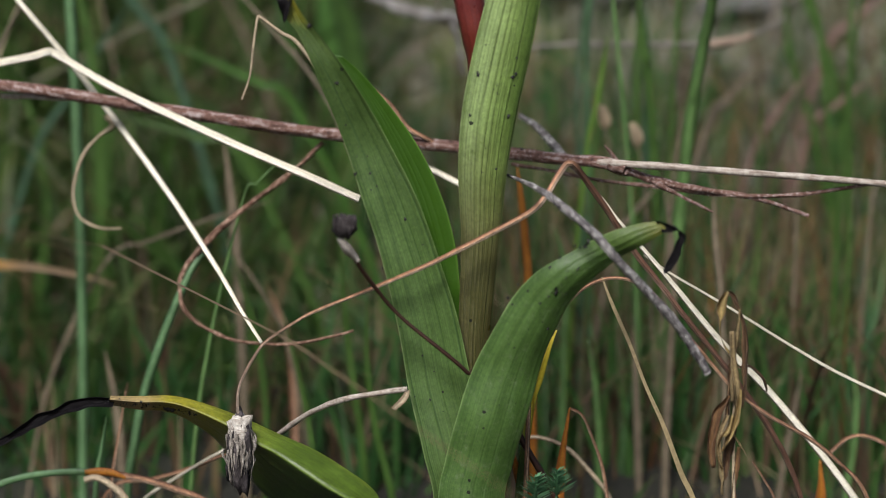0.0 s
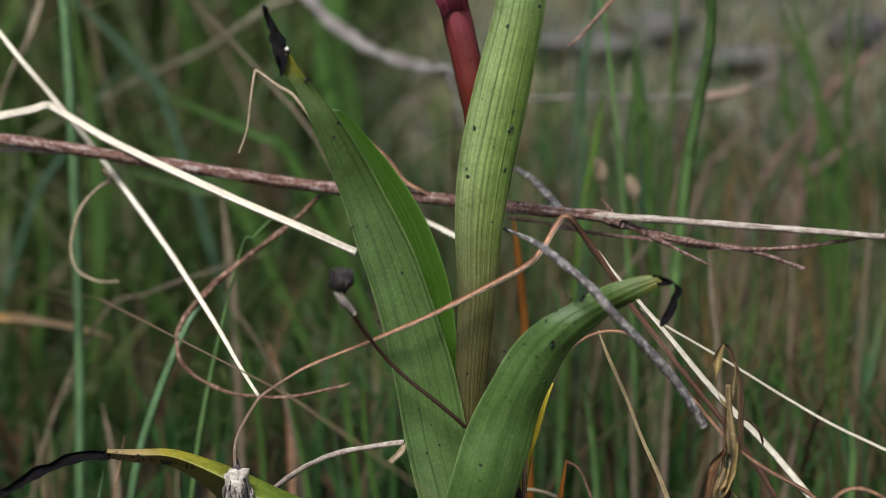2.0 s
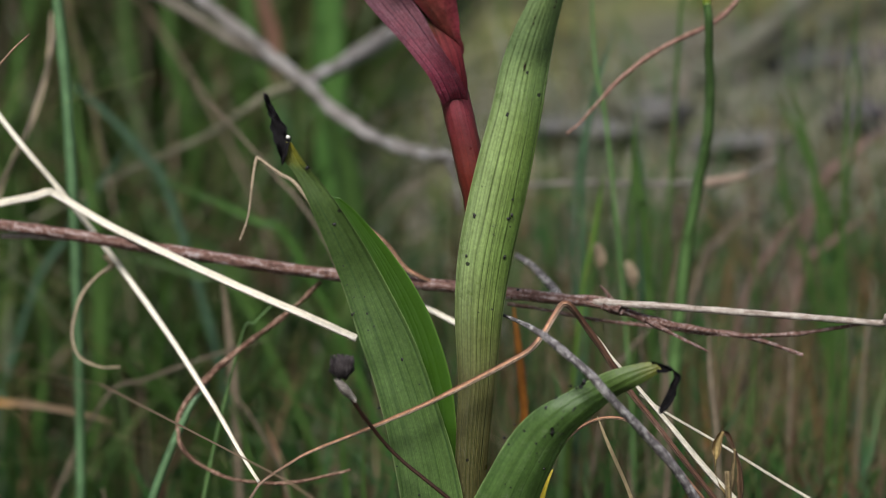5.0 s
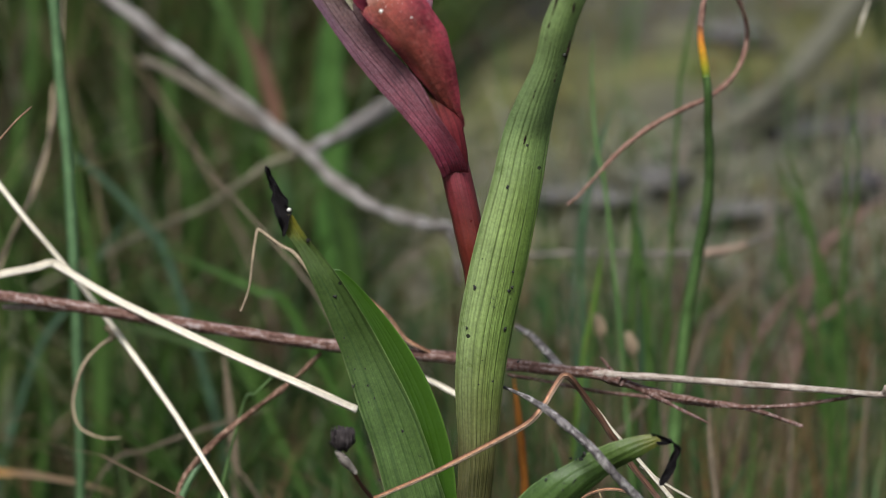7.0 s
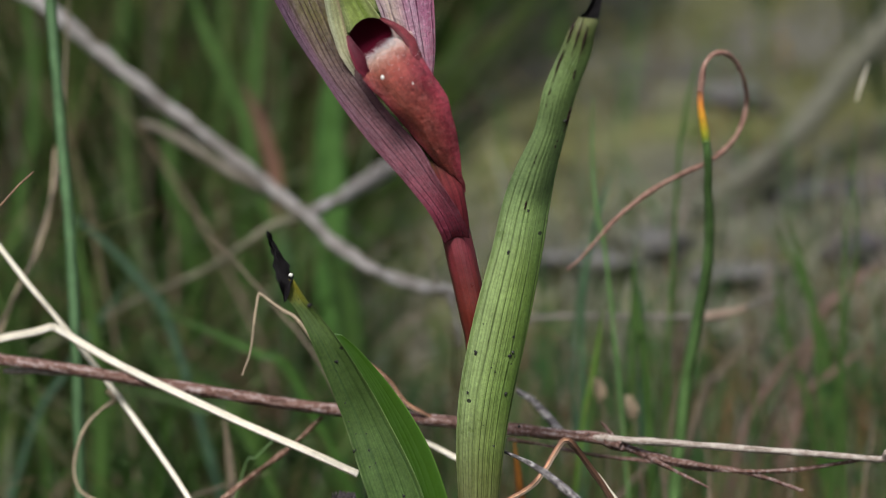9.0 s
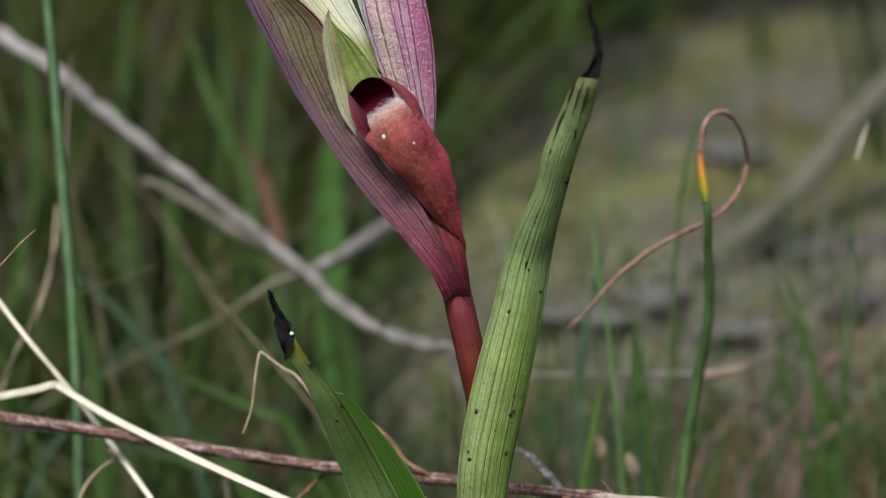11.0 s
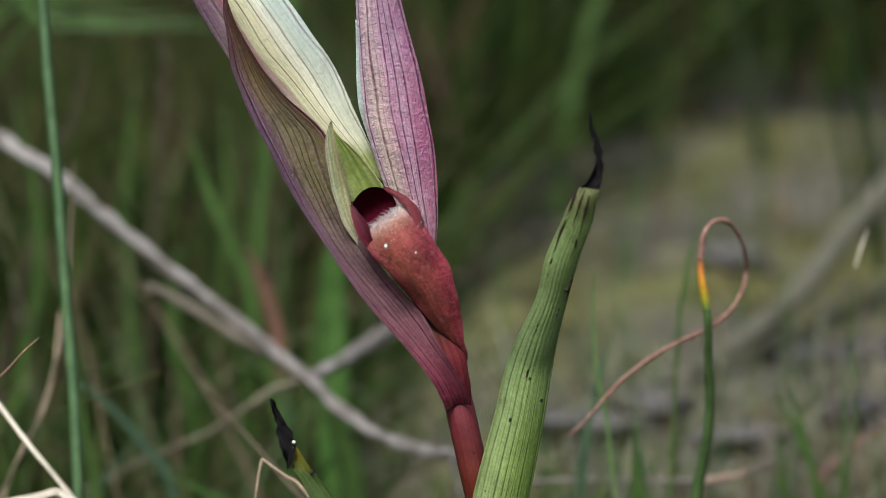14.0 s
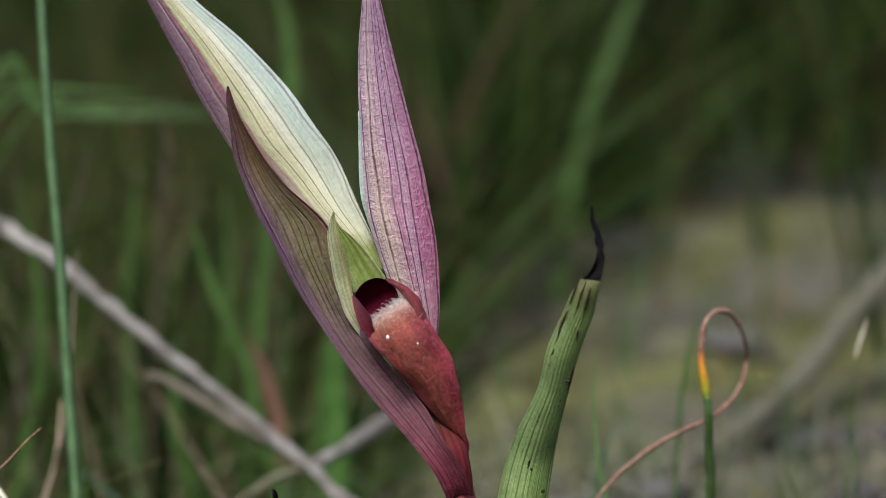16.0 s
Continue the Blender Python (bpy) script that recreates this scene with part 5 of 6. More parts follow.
# the 0.7 stop is lightened to paint the lit streak along the stalk
M_NOD = plant_mat("stalk_nodding", [(0.0, (0.22, 0.085, 0.04)), (0.35, (0.54, 0.27, 0.14)), (0.7, (0.80, 0.60, 0.43)), (1.0, (0.18, 0.065, 0.03))],
                  [(0.0, (0.42, 0.35, 0.28, 0.8)), (0.10, (0.36, 0.25, 0.18, 0.5)), (0.2, (0.3, 0.2, 0.1, 0.0)), (0.41, (0.3, 0.15, 0.08, 0.0)), (0.46, (0.10, 0.04, 0.022, 0.85)), (1.0, (0.09, 0.035, 0.02, 0.9))],
                  fibre=35.0, grain=0.5, mottle=0.35, rough=0.5, through_amt=0.0, bump=0.8, veins=3, vein_col=(0.09, 0.03, 0.015), vein_amt=0.6)
# thin brown stalk with a nodding grey seed head, bent to a sharp peak
nod = tagged(new("seed_stalk"), "thin reddish brown stalk with nodding grey dried seed head", "seed stalk")
put("stem", tube_mesh("stem", [(-23.7, 0.0, 25.3), (-23.7, 0.0, 27.9), (-23.1, 0.0, 30.0), (-21.7, 0.0, 32.5), (-20.4, 0.0, 34.2), (-17.1, -1.0, 36.6), (-14.5, -2.0, 38.2), (-9.2, -3.4, 40.6), (-5.4, -4.0, 42.3), (-1.5, -4.0, 44.0), (2.3, -4.0, 45.9), (6.1, -3.6, 47.8), (10.0, -2.0, 49.7), (11.8, -1.0, 51.5), (12.9, 0.0, 53.1), (13.9, 1.0, 54.5), (14.4, 1.0, 54.8), (15.1, 1.5, 54.4), (16.6, 3.0, 52.3), (18.7, 4.0, 49.3), (20.7, 5.0, 46.1), (22.7, 5.0, 43.2), (25.1, 5.0, 40.2), (27.3, 4.0, 37.4)] + [(40, 4, 20), (46, 4, 0)],
                         [0.18, 0.18, 0.22, 0.3, 0.36, 0.38, 0.36, 0.32, 0.32, 0.32, 0.3, 0.3], M_NOD, rough=0.1), nod)
centre = (-23.5, 0.0, 21.1)
put("seed_body", blob_mesh("seed_body", (centre[0], centre[1], centre[2]), (1.35, 1.35, 4.9), M_SEEDDARK, 1.0, 0.6, 12, 14), nod, "dark seed mass")
put("seed_cap", blob_mesh("seed_cap", (centre[0], centre[1], centre[2] + 3.0), (1.3, 1.3, 1.7), M_SEEDCAP, 4.0, 0.7, 10, 14), nod, "woolly cream cap")
rng = np.random.RandomState(8)
for i in range(100):
    a = 2 * math.pi * i / 33 + rng.uniform(-0.2, 0.2)
    ca, sa = math.cos(a), math.sin(a)
    top, k, out = centre[2] + 4.3 - 3.4 * rng.rand() ** 1.5, rng.uniform(0.8, 1.12), rng.uniform(-0.5, 0.1)
    run = [(centre[0] + r * k * ca + rng.normal(0, 0.12), centre[1] + r * k * sa, top - d, w) for d, r, w in ((0, 0.35, 0.12), (0.9, 1.0, 0.25), (2.0, 1.5, 0.24), (3.2, 1.5 + 0.4 * out, 0.17), (4.2 + 1.4 * rng.rand(), 1.15 + out, 0.05))]
    put("chaff", ribbon_mesh("chaff", run, M_SEED, cup=0.4, across=3, per=3, thick=0.08, roll=math.degrees(a) + 90, wave=0.3, seed=i * 0.7), nod)

# dark thin stem with a small dark seed cup
cupped = tagged(new("seed_stalk"), "thin dark brown stem with a small ragged black seed cup", "seed stalk")
put("stem", tube_mesh("stem", [(-10.8, -9.0, 47.3), (-9.1, -7.5, 44.0), (-7.6, -6.0, 41.6), (-6.0, -5.0, 39.4), (-4.1, -4.6, 37.4), (-1.5, -4.4, 35.2), (1.0, -4.2, 33.1), (2.8, -3.6, 31.3), (4.3, -2.0, 29.0)] + [(5, 0, 4)], [0.24, 0.22, 0.24, 0.26, 0.26, 0.3], M_DARKSTEM, rough=0.05), cupped)
put("neck", tube_mesh("neck", [(-11.6, -9.0, 47.9), (-10.8, -9.0, 46.9), (-9.5, -8.0, 45.1)], [0.35, 0.5, 0.3], M_SEED, rough=0.3), cupped, "pale woolly neck")
cc = (-10.9, -9.0, 49.2)
put("cup", blob_mesh("cup", cc, (1.15, 1.05, 1.1), M_SEEDDARK, 3.0, 0.9, 10, 14), cupped)
for i in range(16):
    a = 2 * math.pi * i / 16
    run = [(cc[0] + r * math.cos(a), cc[1] + r * math.sin(a), cc[2] + h, w) for r, h, w in ((0.4, -1.3, 0.3), (1.1, -0.5, 0.55), (1.25, 0.5, 0.5), (1.05 + 0.4 * rng.rand(), 1.2, 0.2))]
    put("scale", ribbon_mesh("scale", run, M_SEEDDARK, cup=0.4, across=3, per=3, thick=0.1, roll=math.degrees(a) + 90), cupped)

stalk("weathered grey twig with white lichen patches", [(5.6, 6.0, 53.3), (7.8, 2.0, 53.1), (9.9, -4.0, 53.0), (12.0, -9.0, 52.4), (14.1, -11.0, 50.9), (16.5, -12.5, 49.0), (19.6, -12.5, 45.5), (22.9, -11.0, 41.9), (26.2, -10.0, 38.0), (28.5, -9.0, 34.5), (29.7, -8.5, 32.4)], [0.15, 0.2, 0.36, 0.48, 0.48, 0.5, 0.52, 0.5], M_TWIG_GREY, "twig", name="twig", rough=0.15, sides=10)
stalk("cream dry straw slanting to the ground", [(18.4, 6.5, 50.0), (19.2, 6.0, 49.0), (20.4, 5.6, 47.4), (26.1, 6.0, 40.7), (32.3, 7.0, 33.1), (39.9, 8.0, 25.0), (48.9, 8.0, 13.6)], [0.15, 0.3, 0.42, 0.45, 0.45, 0.5, 0.5], M_CREAM, flat=0.6, root=-1)
stalk("very thin pale dry straw", [(23.6, 8.0, 42.9), (26.9, 8.0, 40.6), (33.8, 9.0, 36.4), (41.3, 10.0, 31.6), (46.8, 10.0, 28.4), (52.8, 10.0, 25.5), (59.1, 10.0, 22.4)], [0.15, 0.16, 0.2, 0.25, 0.25], M_CREAM, root=-1)
stalk("arching brown dry stalk behind the arched leaf", [(8, 2, 2), (9.5, 2, 14)] + [(10.3, 4.0, 31.0), (11.9, 4.0, 34.4), (14.2, 4.0, 37.7), (16.8, 4.0, 40.0), (19.7, 3.0, 41.1), (22.6, 2.0, 40.6), (25.1, 1.0, 38.6), (27.7, 0.0, 35.5), (31.0, 0.0, 31.5), (33.7, 0.0, 28.5), (37.6, 0.0, 25.5), (42.4, 1.0, 22.6), (45.9, 2.0, 19.6), (49.4, 3.0, 15.6)], [0.25, 0.28, 0.28, 0.22, 0.24, 0.26, 0.25, 0.22], M_BROWN, root=-1)
stalk("thin brown dry stalk curling over the cream straw", [(33.9, -2.0, 31.6), (35.6, 1.0, 31.0), (37.2, 3.0, 29.3), (37.9, 5.0, 27.6), (38.2, 7.5, 26.6)], [0.12, 0.16, 0.16, 0.1], M_BROWN)
blade("thin fading blade, green below and straw above", [(29.5, 2.0, 14.2, 0.6, -147), (27.8, 2.0, 18.1, 0.6, -155), (25.7, 2.0, 23.7, 0.5, -156), (23.5, 2.0, 28.6, 0.4, -148), (21.7, 2.0, 33.3, 0.4, -153), (19.5, 2.0, 38.3, 0.4, -148), (18.3, 2.0, 41.4, 0.1, -153)], M_FADE)

# twisted dried leaf cluster
curl = tagged(new("dried_leaf_cluster"), "twisted bundle of dried tan leaves hanging on a stalk", "dried leaf")
put("dried_leaf", ribbon_mesh("dried_leaf", [(32.2, -4.4, 40.9, 0.39), (31.8, -4.4, 40.3, 0.79), (31.5, -4.4, 39.4, 1.10), (31.4, -4.4, 38.5, 0.94), (31.4, -4.4, 37.4, 0.31), (31.5, -4.4, 36.0, 0.20), (32.0, -4.4, 34.6, 0.24), (32.7, -4.4, 33.4, 0.24)], M_CURL_GOLD, across=8, per=6, thick=0.14, wave=0.35, cup=0.9, twist=60), curl)
put("dried_leaf", ribbon_mesh("dried_leaf", [(32.1, -3.8, 40.8, 0.39), (32.8, -3.8, 40.4, 0.55), (33.3, -3.8, 39.4, 0.47), (33.7, -3.8, 38.5, 0.39), (34.2, -3.8, 36.8, 0.62), (34.4, -3.8, 34.5, 0.71), (34.3, -3.8, 32.0, 0.71), (34.3, -3.8, 29.4, 0.62), (34.1, -3.8, 27.3, 0.31)], M_CURL_DARK, across=8, per=6, thick=0.14, wave=0.35, cup=1.1, twist=-100), curl)
put("dried_leaf", ribbon_mesh("dried_leaf", [(33.6, -4.0, 38.8, 0.24), (33.5, -4.0, 37.0, 0.31), (33.3, -4.0, 35.0, 0.39), (33.2, -4.0, 32.7, 0.55), (33.0, -4.0, 30.1, 0.62), (32.9, -4.0, 28.0, 0.39)], M_CURL, across=8, per=6, thick=0.14, wave=0.35, cup=0.8, twist=140), curl)
put("dried_leaf", ribbon_mesh("dried_leaf", [(32.7, -4.6, 36.3, 0.62), (32.8, -4.6, 34.2, 0.71), (33.1, -4.6, 31.5, 0.79), (33.5, -4.6, 29.2, 0.94), (33.5, -4.6, 27.1, 0.86), (32.7, -4.6, 25.0, 0.62), (32.0, -4.6, 22.4, 0.24)], M_CURL, across=8, per=6, thick=0.14, wave=0.35, cup=0.9, twist=50), curl)
put("dried_leaf", ribbon_mesh("dried_leaf", [(33.8, -4.9, 29.6, 0.31), (33.7, -4.9, 27.7, 0.62), (33.4, -4.9, 26.0, 0.71), (32.6, -4.9, 24.0, 0.55), (31.9, -4.9, 22.4, 0.24)], M_CURL_GOLD, across=8, per=6, thick=0.14, wave=0.35, cup=0.8, twist=-70), curl)
put("dried_leaf", ribbon_mesh("dried_leaf", [(32.7, -3.6, 32.6, 0.47), (32.7, -3.6, 30.0, 0.62), (32.6, -3.6, 27.7, 0.62), (32.4, -3.6, 26.0, 0.47)], M_CURL_DARK, across=8, per=6, thick=0.14, wave=0.35, cup=1.0, twist=90), curl)
put("dried_leaf", ribbon_mesh("dried_leaf", [(32.6, -4.2, 28.8, 0.31), (31.9, -4.2, 27.8, 0.71), (31.2, -4.2, 26.7, 1.02), (30.8, -4.2, 24.9, 1.17), (30.6, -4.2, 22.5, 1.02), (30.9, -4.2, 20.3, 0.47)], M_CURL_BROWN, across=8, per=6, thick=0.14, wave=0.35, cup=1.1, twist=30), curl)
put("dried_leaf", ribbon_mesh("dried_leaf", [(32.4, -5.0, 26.7, 0.39), (31.8, -5.0, 25.4, 0.62), (31.4, -5.0, 23.7, 0.62), (31.6, -5.0, 21.6, 0.55), (31.8, -5.0, 19.6, 0.62), (32.0, -5.0, 17.4, 0.24)], M_CURL, across=8, per=6, thick=0.14, wave=0.35, cup=0.8, twist=-60), curl)
put("dried_leaf", ribbon_mesh("dried_leaf", [(32.9, -5.1, 26.7, 0.31), (32.4, -5.1, 24.9, 0.47), (31.6, -5.1, 24.1, 0.47), (31.4, -5.1, 22.4, 0.31), (31.8, -5.1, 20.4, 0.31)], M_CURL_GOLD, across=8, per=6, thick=0.14, wave=0.35, cup=0.7, twist=80), curl)
put("dried_leaf", ribbon_mesh("dried_leaf", [(33.5, -3.4, 26.0, 0.62), (32.9, -3.4, 24.0, 1.10), (32.6, -3.4, 22.0, 1.17), (32.4, -3.4, 19.9, 0.71), (32.3, -3.4, 18.7, 0.31)], M_CURL_DARK, across=8, per=6, thick=0.14, wave=0.35, cup=0.9, twist=20), curl)
put("dried_leaf", ribbon_mesh("dried_leaf", [(33.1, -4.0, 24.3, 0.24), (33.9, -4.0, 23.1, 0.24), (34.7, -4.0, 21.8, 0.07)], M_CURL, across=8, per=6, thick=0.14, wave=0.35, cup=0.6), curl)
put("dried_leaf", ribbon_mesh("dried_leaf", [(33.9, -3.2, 22.5, 0.47), (33.7, -3.2, 20.3, 0.62), (33.5, -3.2, 17.9, 0.62), (33.4, -3.2, 15.6, 0.47)], M_CURL_BROWN, across=8, per=6, thick=0.14, wave=0.35, cup=0.8, twist=40), curl)
put("stem", tube_mesh("stem", rooted([(33.2, -3.0, 33.0), (33.3, -3.0, 29.9), (33.3, -3.0, 24.6), (33.4, -3.0, 18.6), (33.5, -3.0, 11.2)], -1), [0.2, 0.22, 0.25], M_TAN), curl)

# brown knotted stalk, green stalk and small stems on the green side
stalk("brown bent dry stalk with dark pod", [(-14.7, 24.0, 54.0), (-16.9, 24.0, 51.8), (-19.7, 24.0, 49.4), (-23.2, 24.0, 46.8), (-26.6, 23.0, 44.2), (-29.4, 23.0, 41.4), (-31.5, 23.0, 38.8), (-32.3, 23.0, 36.8), (-31.9, 20.0, 34.6), (-30.0, 20.0, 32.3), (-26.3, 17.0, 31.1), (-23.6, 17.0, 30.5), (-19.3, 14.0, 30.9), (-15.2, 14.0, 31.4), (-10.7, 13.0, 32.8)], [0.25, 0.3, 0.34, 0.42, 0.28, 0.22, 0.2, 0.22, 0.12], M_TWIG_BROWN, rough=0.35)
stalk("smooth bluish green grass stalk", [(-28.7, 24.0, 41.4), (-30.5, 23.0, 39.1), (-31.7, 22.5, 36.8), (-33.6, 22.0, 32.4), (-35.5, 22.0, 27.4), (-37.1, 22.0, 22.4), (-38.2, 22.0, 17.0), (-39.0, 22.0, 12.7)], [0.4, 0.55, 0.58, 0.56, 0.55], M_TEALSTALK, "grass", root=-1, name="sedge")
stalk("thin green grass stalk tip", [(-24.8, 25.0, 46.2), (-22.9, 25.0, 48.8), (-20.4, 25.0, 51.3)], [0.3, 0.28, 0.1], M_GREENSTALK, "grass", name="sedge", root=0)
stalk("brown dry stalk ending at the folded leaf", [(-22.2, 9.0, 18.9), (-20.1, 8.0, 20.9), (-18.3, 6.0, 22.6), (-15.8, 3.0, 24.9), (-11.9, -2.0, 27.7), (-8.0, -3.0, 28.7), (-4.1, -3.0, 29.3)], [0.26, 0.32, 0.34, 0.3], M_TWIG_PALE, rough=0.2)
blade("small pale dry flap", [(-4.1, -3.3, 29.1, 0.7, -158), (-4.5, -3.3, 28.2, 0.8, -194), (-5.7, -3.3, 27.0, 0.6, -207)], M_TAN, root=None, name="dry_flap", group="")
stalk("dark brown stem at the arched leaf's foot", [(8.0, 3.0, 24.1), (10.0, 3.0, 20.4), (12.0, 3.0, 17.0), (13.3, 3.0, 14.2)], [0.4, 0.4, 0.35], M_DARKSTEM, root=-1)
blade("short orange withered grass blade", [(9.7, 6.0, 13.3, 1.0, -160), (9.1, 6.0, 16.0, 1.1, -162), (8.2, 6.0, 19.2, 0.7, -163)], M_ORANGE)
blade("orange and yellow withered blade", [(13.9, 8.0, 16.0, 1.2, 180), (14.2, 8.0, 19.1, 0.8, 180), (14.6, 8.0, 21.9, 0.5, 180), (15.0, 8.0, 24.5, 0.2, 180)], M_ORANGE)
blade("short yellow withered grass blade", [(10.2, 5.0, 24.9, 1.0, 180), (11.3, 5.0, 28.6, 0.8, 180), (12.4, 4.0, 32.7, 0.5, 180), (13.2, 4.0, 34.7, 0.2, 180)], M_YELLOWTIP)
stalk("brown dry arching grass stem", [(15.1, 10.0, 24.0), (16.6, 10.0, 23.1), (17.8, 10.0, 20.4), (19.0, 10.0, 16.9), (19.7, 10.0, 12.7)], [0.15, 0.22, 0.25, 0.25], M_BROWN, root=-1)
stalk("beige dry arching grass stem", [(8.9, 12.0, 19.8), (11.6, 12.0, 19.9), (14.7, 12.0, 18.7), (17.4, 12.0, 16.0), (20.2, 12.0, 12.2)], [0.2, 0.3, 0.3, 0.3], M_TAN, root=-1)
stalk("brown arched dry grass stem", [(46.9, 14.0, 17.6), (48.9, 14.0, 19.3), (51.0, 14.0, 19.6), (53.6, 14.0, 18.5), (57.2, 14.0, 15.5)], [0.25, 0.25, 0.25], M_BROWN, root=-1)
stalk("thin brown dry grass stem", [(36.6, 6.0, 18.4), (38.0, 6.0, 16.2), (39.4, 6.0, 13.4)], [0.12, 0.2, 0.2], M_BROWN, root=-1)
blade("short orange withered grass blade", [(46.4, 18.0, 10.2, 1.4, 180), (46.4, 18.0, 13.0, 0.7, 180), (46.2, 18.0, 15.5, 0.2, 180)], M_ORANGE)
# foot of the picture on the green side
stalk("bluish green arching grass blade", [(-75, 12, 0)] + [(-56.2, 12.0, 12.5), (-53.4, 12.0, 14.1), (-50.0, 12.0, 15.1), (-45.9, 12.0, 15.6), (-41.8, 12.0, 15.6), (-38.7, 12.0, 15.2)], [0.5, 0.5, 0.48, 0.42, 0.4], M_TEALSTALK, "grass", name="sedge", flat=0.4)
stalk("tan dry arching grass stem", [(-43.1, 11.0, 14.9), (-41.7, 11.0, 15.2), (-40.0, 11.0, 14.3), (-38.0, 11.0, 12.1)], [0.4, 0.5, 0.5], M_TAN, root=-1)
stalk("brown dry stem lying low", [(-40.4, 12.0, 15.5), (-36.4, 12.0, 14.8), (-32.3, 12.0, 13.5), (-28.2, 12.0, 11.5)], [0.4, 0.45, 0.45], M_BROWN, root=-1)
stalk("brown dry stem behind the nodding seed head", [(-40.3, 16.0, 12.7), (-35.4, 16.0, 13.7), (-30.5, 15.0, 15.4), (-26.3, 14.0, 17.3), (-22.7, 12.0, 18.5)], [0.25, 0.28, 0.28, 0.2], M_BROWN, root=0)
stalk("thin pale straw behind the nodding seed head", [(-36.8, 15.0, 11.0), (-31.9, 15.0, 14.5), (-26.5, 13.0, 18.1), (-24.1, 13.0, 19.3)], [0.18, 0.2, 0.15], M_CREAM, root=0)
stalk("thin brown upright grass stem", [(-40.5, 18.0, 14.1), (-39.6, 18.0, 19.1), (-38.5, 18.0, 25.3)], [0.2, 0.2, 0.1], M_BROWN, root=0)
stalk("thin green feathery upright sprig", [(-42.2, 16.0, 14.3), (-41.6, 16.0, 17.5), (-40.9, 16.0, 21.5)], [0.5, 0.45, 0.06], M_TEALSTALK, "plant", root=0, name="sprig", rough=0.5)


def feather(label, centre_pts, mat):
    """A short sprig with needle leaves."""
    top = tagged(new("sprig"), label, "plant")
    rng = np.random.RandomState(12)
    for c in centre_pts:
        verts, uvs, faces = [], [], []
        for i in range(90):
            t = rng.rand()
            a = rng.uniform(0, 2 * math.pi)
            base = np.array(c) + np.array([0, 0, -1.5 + 3.0 * t])
            tip = base + np.array([math.cos(a) * 2.2, math.sin(a) * 1.6, 1.2]) * (1.15 - 0.7 * t)
            o = len(verts)
            for p, w in ((base, 0.12), ((base + tip) / 2, 0.14), (tip, 0.02)):
                for s in (-1, 1):
                    verts.append((p + np.array([-math.sin(a), math.cos(a), 0.4]) * w * s) * MM)
                    uvs.append(((s + 1) / 2, 0.5))
            faces += [(o, o + 1, o + 3, o + 2), (o + 2, o + 3, o + 5, o + 4)]
        put("needles", mesh_from("needles", verts, faces, uvs, mat), top)
        put("stem", tube_mesh("stem", [(c[0], c[1], ground_z(c[0], c[1]) - 1), (c[0], c[1], c[2] + 1.5)], [0.25, 0.1], mat), top)


M_SPRIG = plant_mat("sprig_green", [(0.0, (0.14, 0.30, 0.15)), (1.0, (0.10, 0.24, 0.11))], through_amt=0.35)
feather("small bluish green feathery sprig on the ground", [(10.7, -2.0, 17.2), (13.1, -2.0, 17.9)], M_SPRIG)
stalk("orange withered end of an arching blade", [(-43.1, 11.6, 15.7), (-41.4, 11.6, 15.8), (-39.7, 11.6, 15.6), (-38.2, 11.6, 15.0)], [0.3, 0.5, 0.46, 0.2], M_ORANGE, "grass", name="sedge", flat=0.4)

# ---------------------------------------------------------------- behind the plant: singled-out blades, stalks and sticks
looped = tagged(new("sedge"), "green grass stalk with orange neck and curled brown end", "grass", "sedge in the meadow")
put("stalk", tube_mesh("stalk", [(30.0, 52, 16), (31.0, 50, 36), (31.8, 48.0, 47.6), (32.4, 46.0, 55.8), (33.5, 42.5, 64.4), (34.1, 38.5, 70.6), (34.1, 35.0, 76.7), (33.6, 32.0, 81.3), (33.2, 29.0, 86.0), (32.9, 28.2, 88.0)], [0.85, 0.95, 0.92, 0.85, 0.75, 0.62, 0.5], M_GREENSTALK, per=8, rough=0.1), looped)
put("neck", tube_mesh("neck", [(32.9, 28.2, 87.9), (32.6, 28.0, 89.8), (32.2, 28.0, 92.2), (32.1, 28.0, 94.3)], [0.5, 0.52, 0.46, 0.36], M_NECK, rough=0.1), looped, "orange and yellow neck")
put("curled_end", tube_mesh("curled_end", [(32.1, 28.0, 94.2), (32.5, 28.0, 97.1), (33.7, 29.0, 98.7), (35.5, 30.0, 98.8), (37.1, 32.0, 97.4), (38.3, 34.0, 94.8), (38.7, 36.0, 91.9), (37.4, 34.0, 88.5), (34.9, 33.0, 86.0), (32.6, 32.0, 84.7), (29.6, 31.0, 83.4), (26.1, 31.0, 81.4), (22.5, 30.0, 78.7), (19.6, 30.0, 75.6), (17.5, 30.0, 73.2), (15.8, 30.0, 71.8)], [0.36, 0.3, 0.26, 0.28, 0.33, 0.3, 0.3, 0.25, 0.12], M_CURLEND, per=8, rough=0.3), looped, "curled dry brown end")
stalk("tall smooth green grass stalk", [(-47.5, 42, 2), (-47.0, 42, 25), (-47.0, 42.0, 45.8), (-47.4, 42.0, 63.0), (-48.0, 42.0, 76.0), (-49.1, 42.0, 90.7), (-50.1, 42.0, 104.6), (-51.1, 42.0, 116.0), (-52.1, 42.0, 129.8), (-52.6, 42.0, 138.6), (-52.9, 42.0, 153.3)], [0.6, 0.7, 0.75, 0.75, 0.7, 0.65], M_TEALSTALK, "grass", name="sedge")
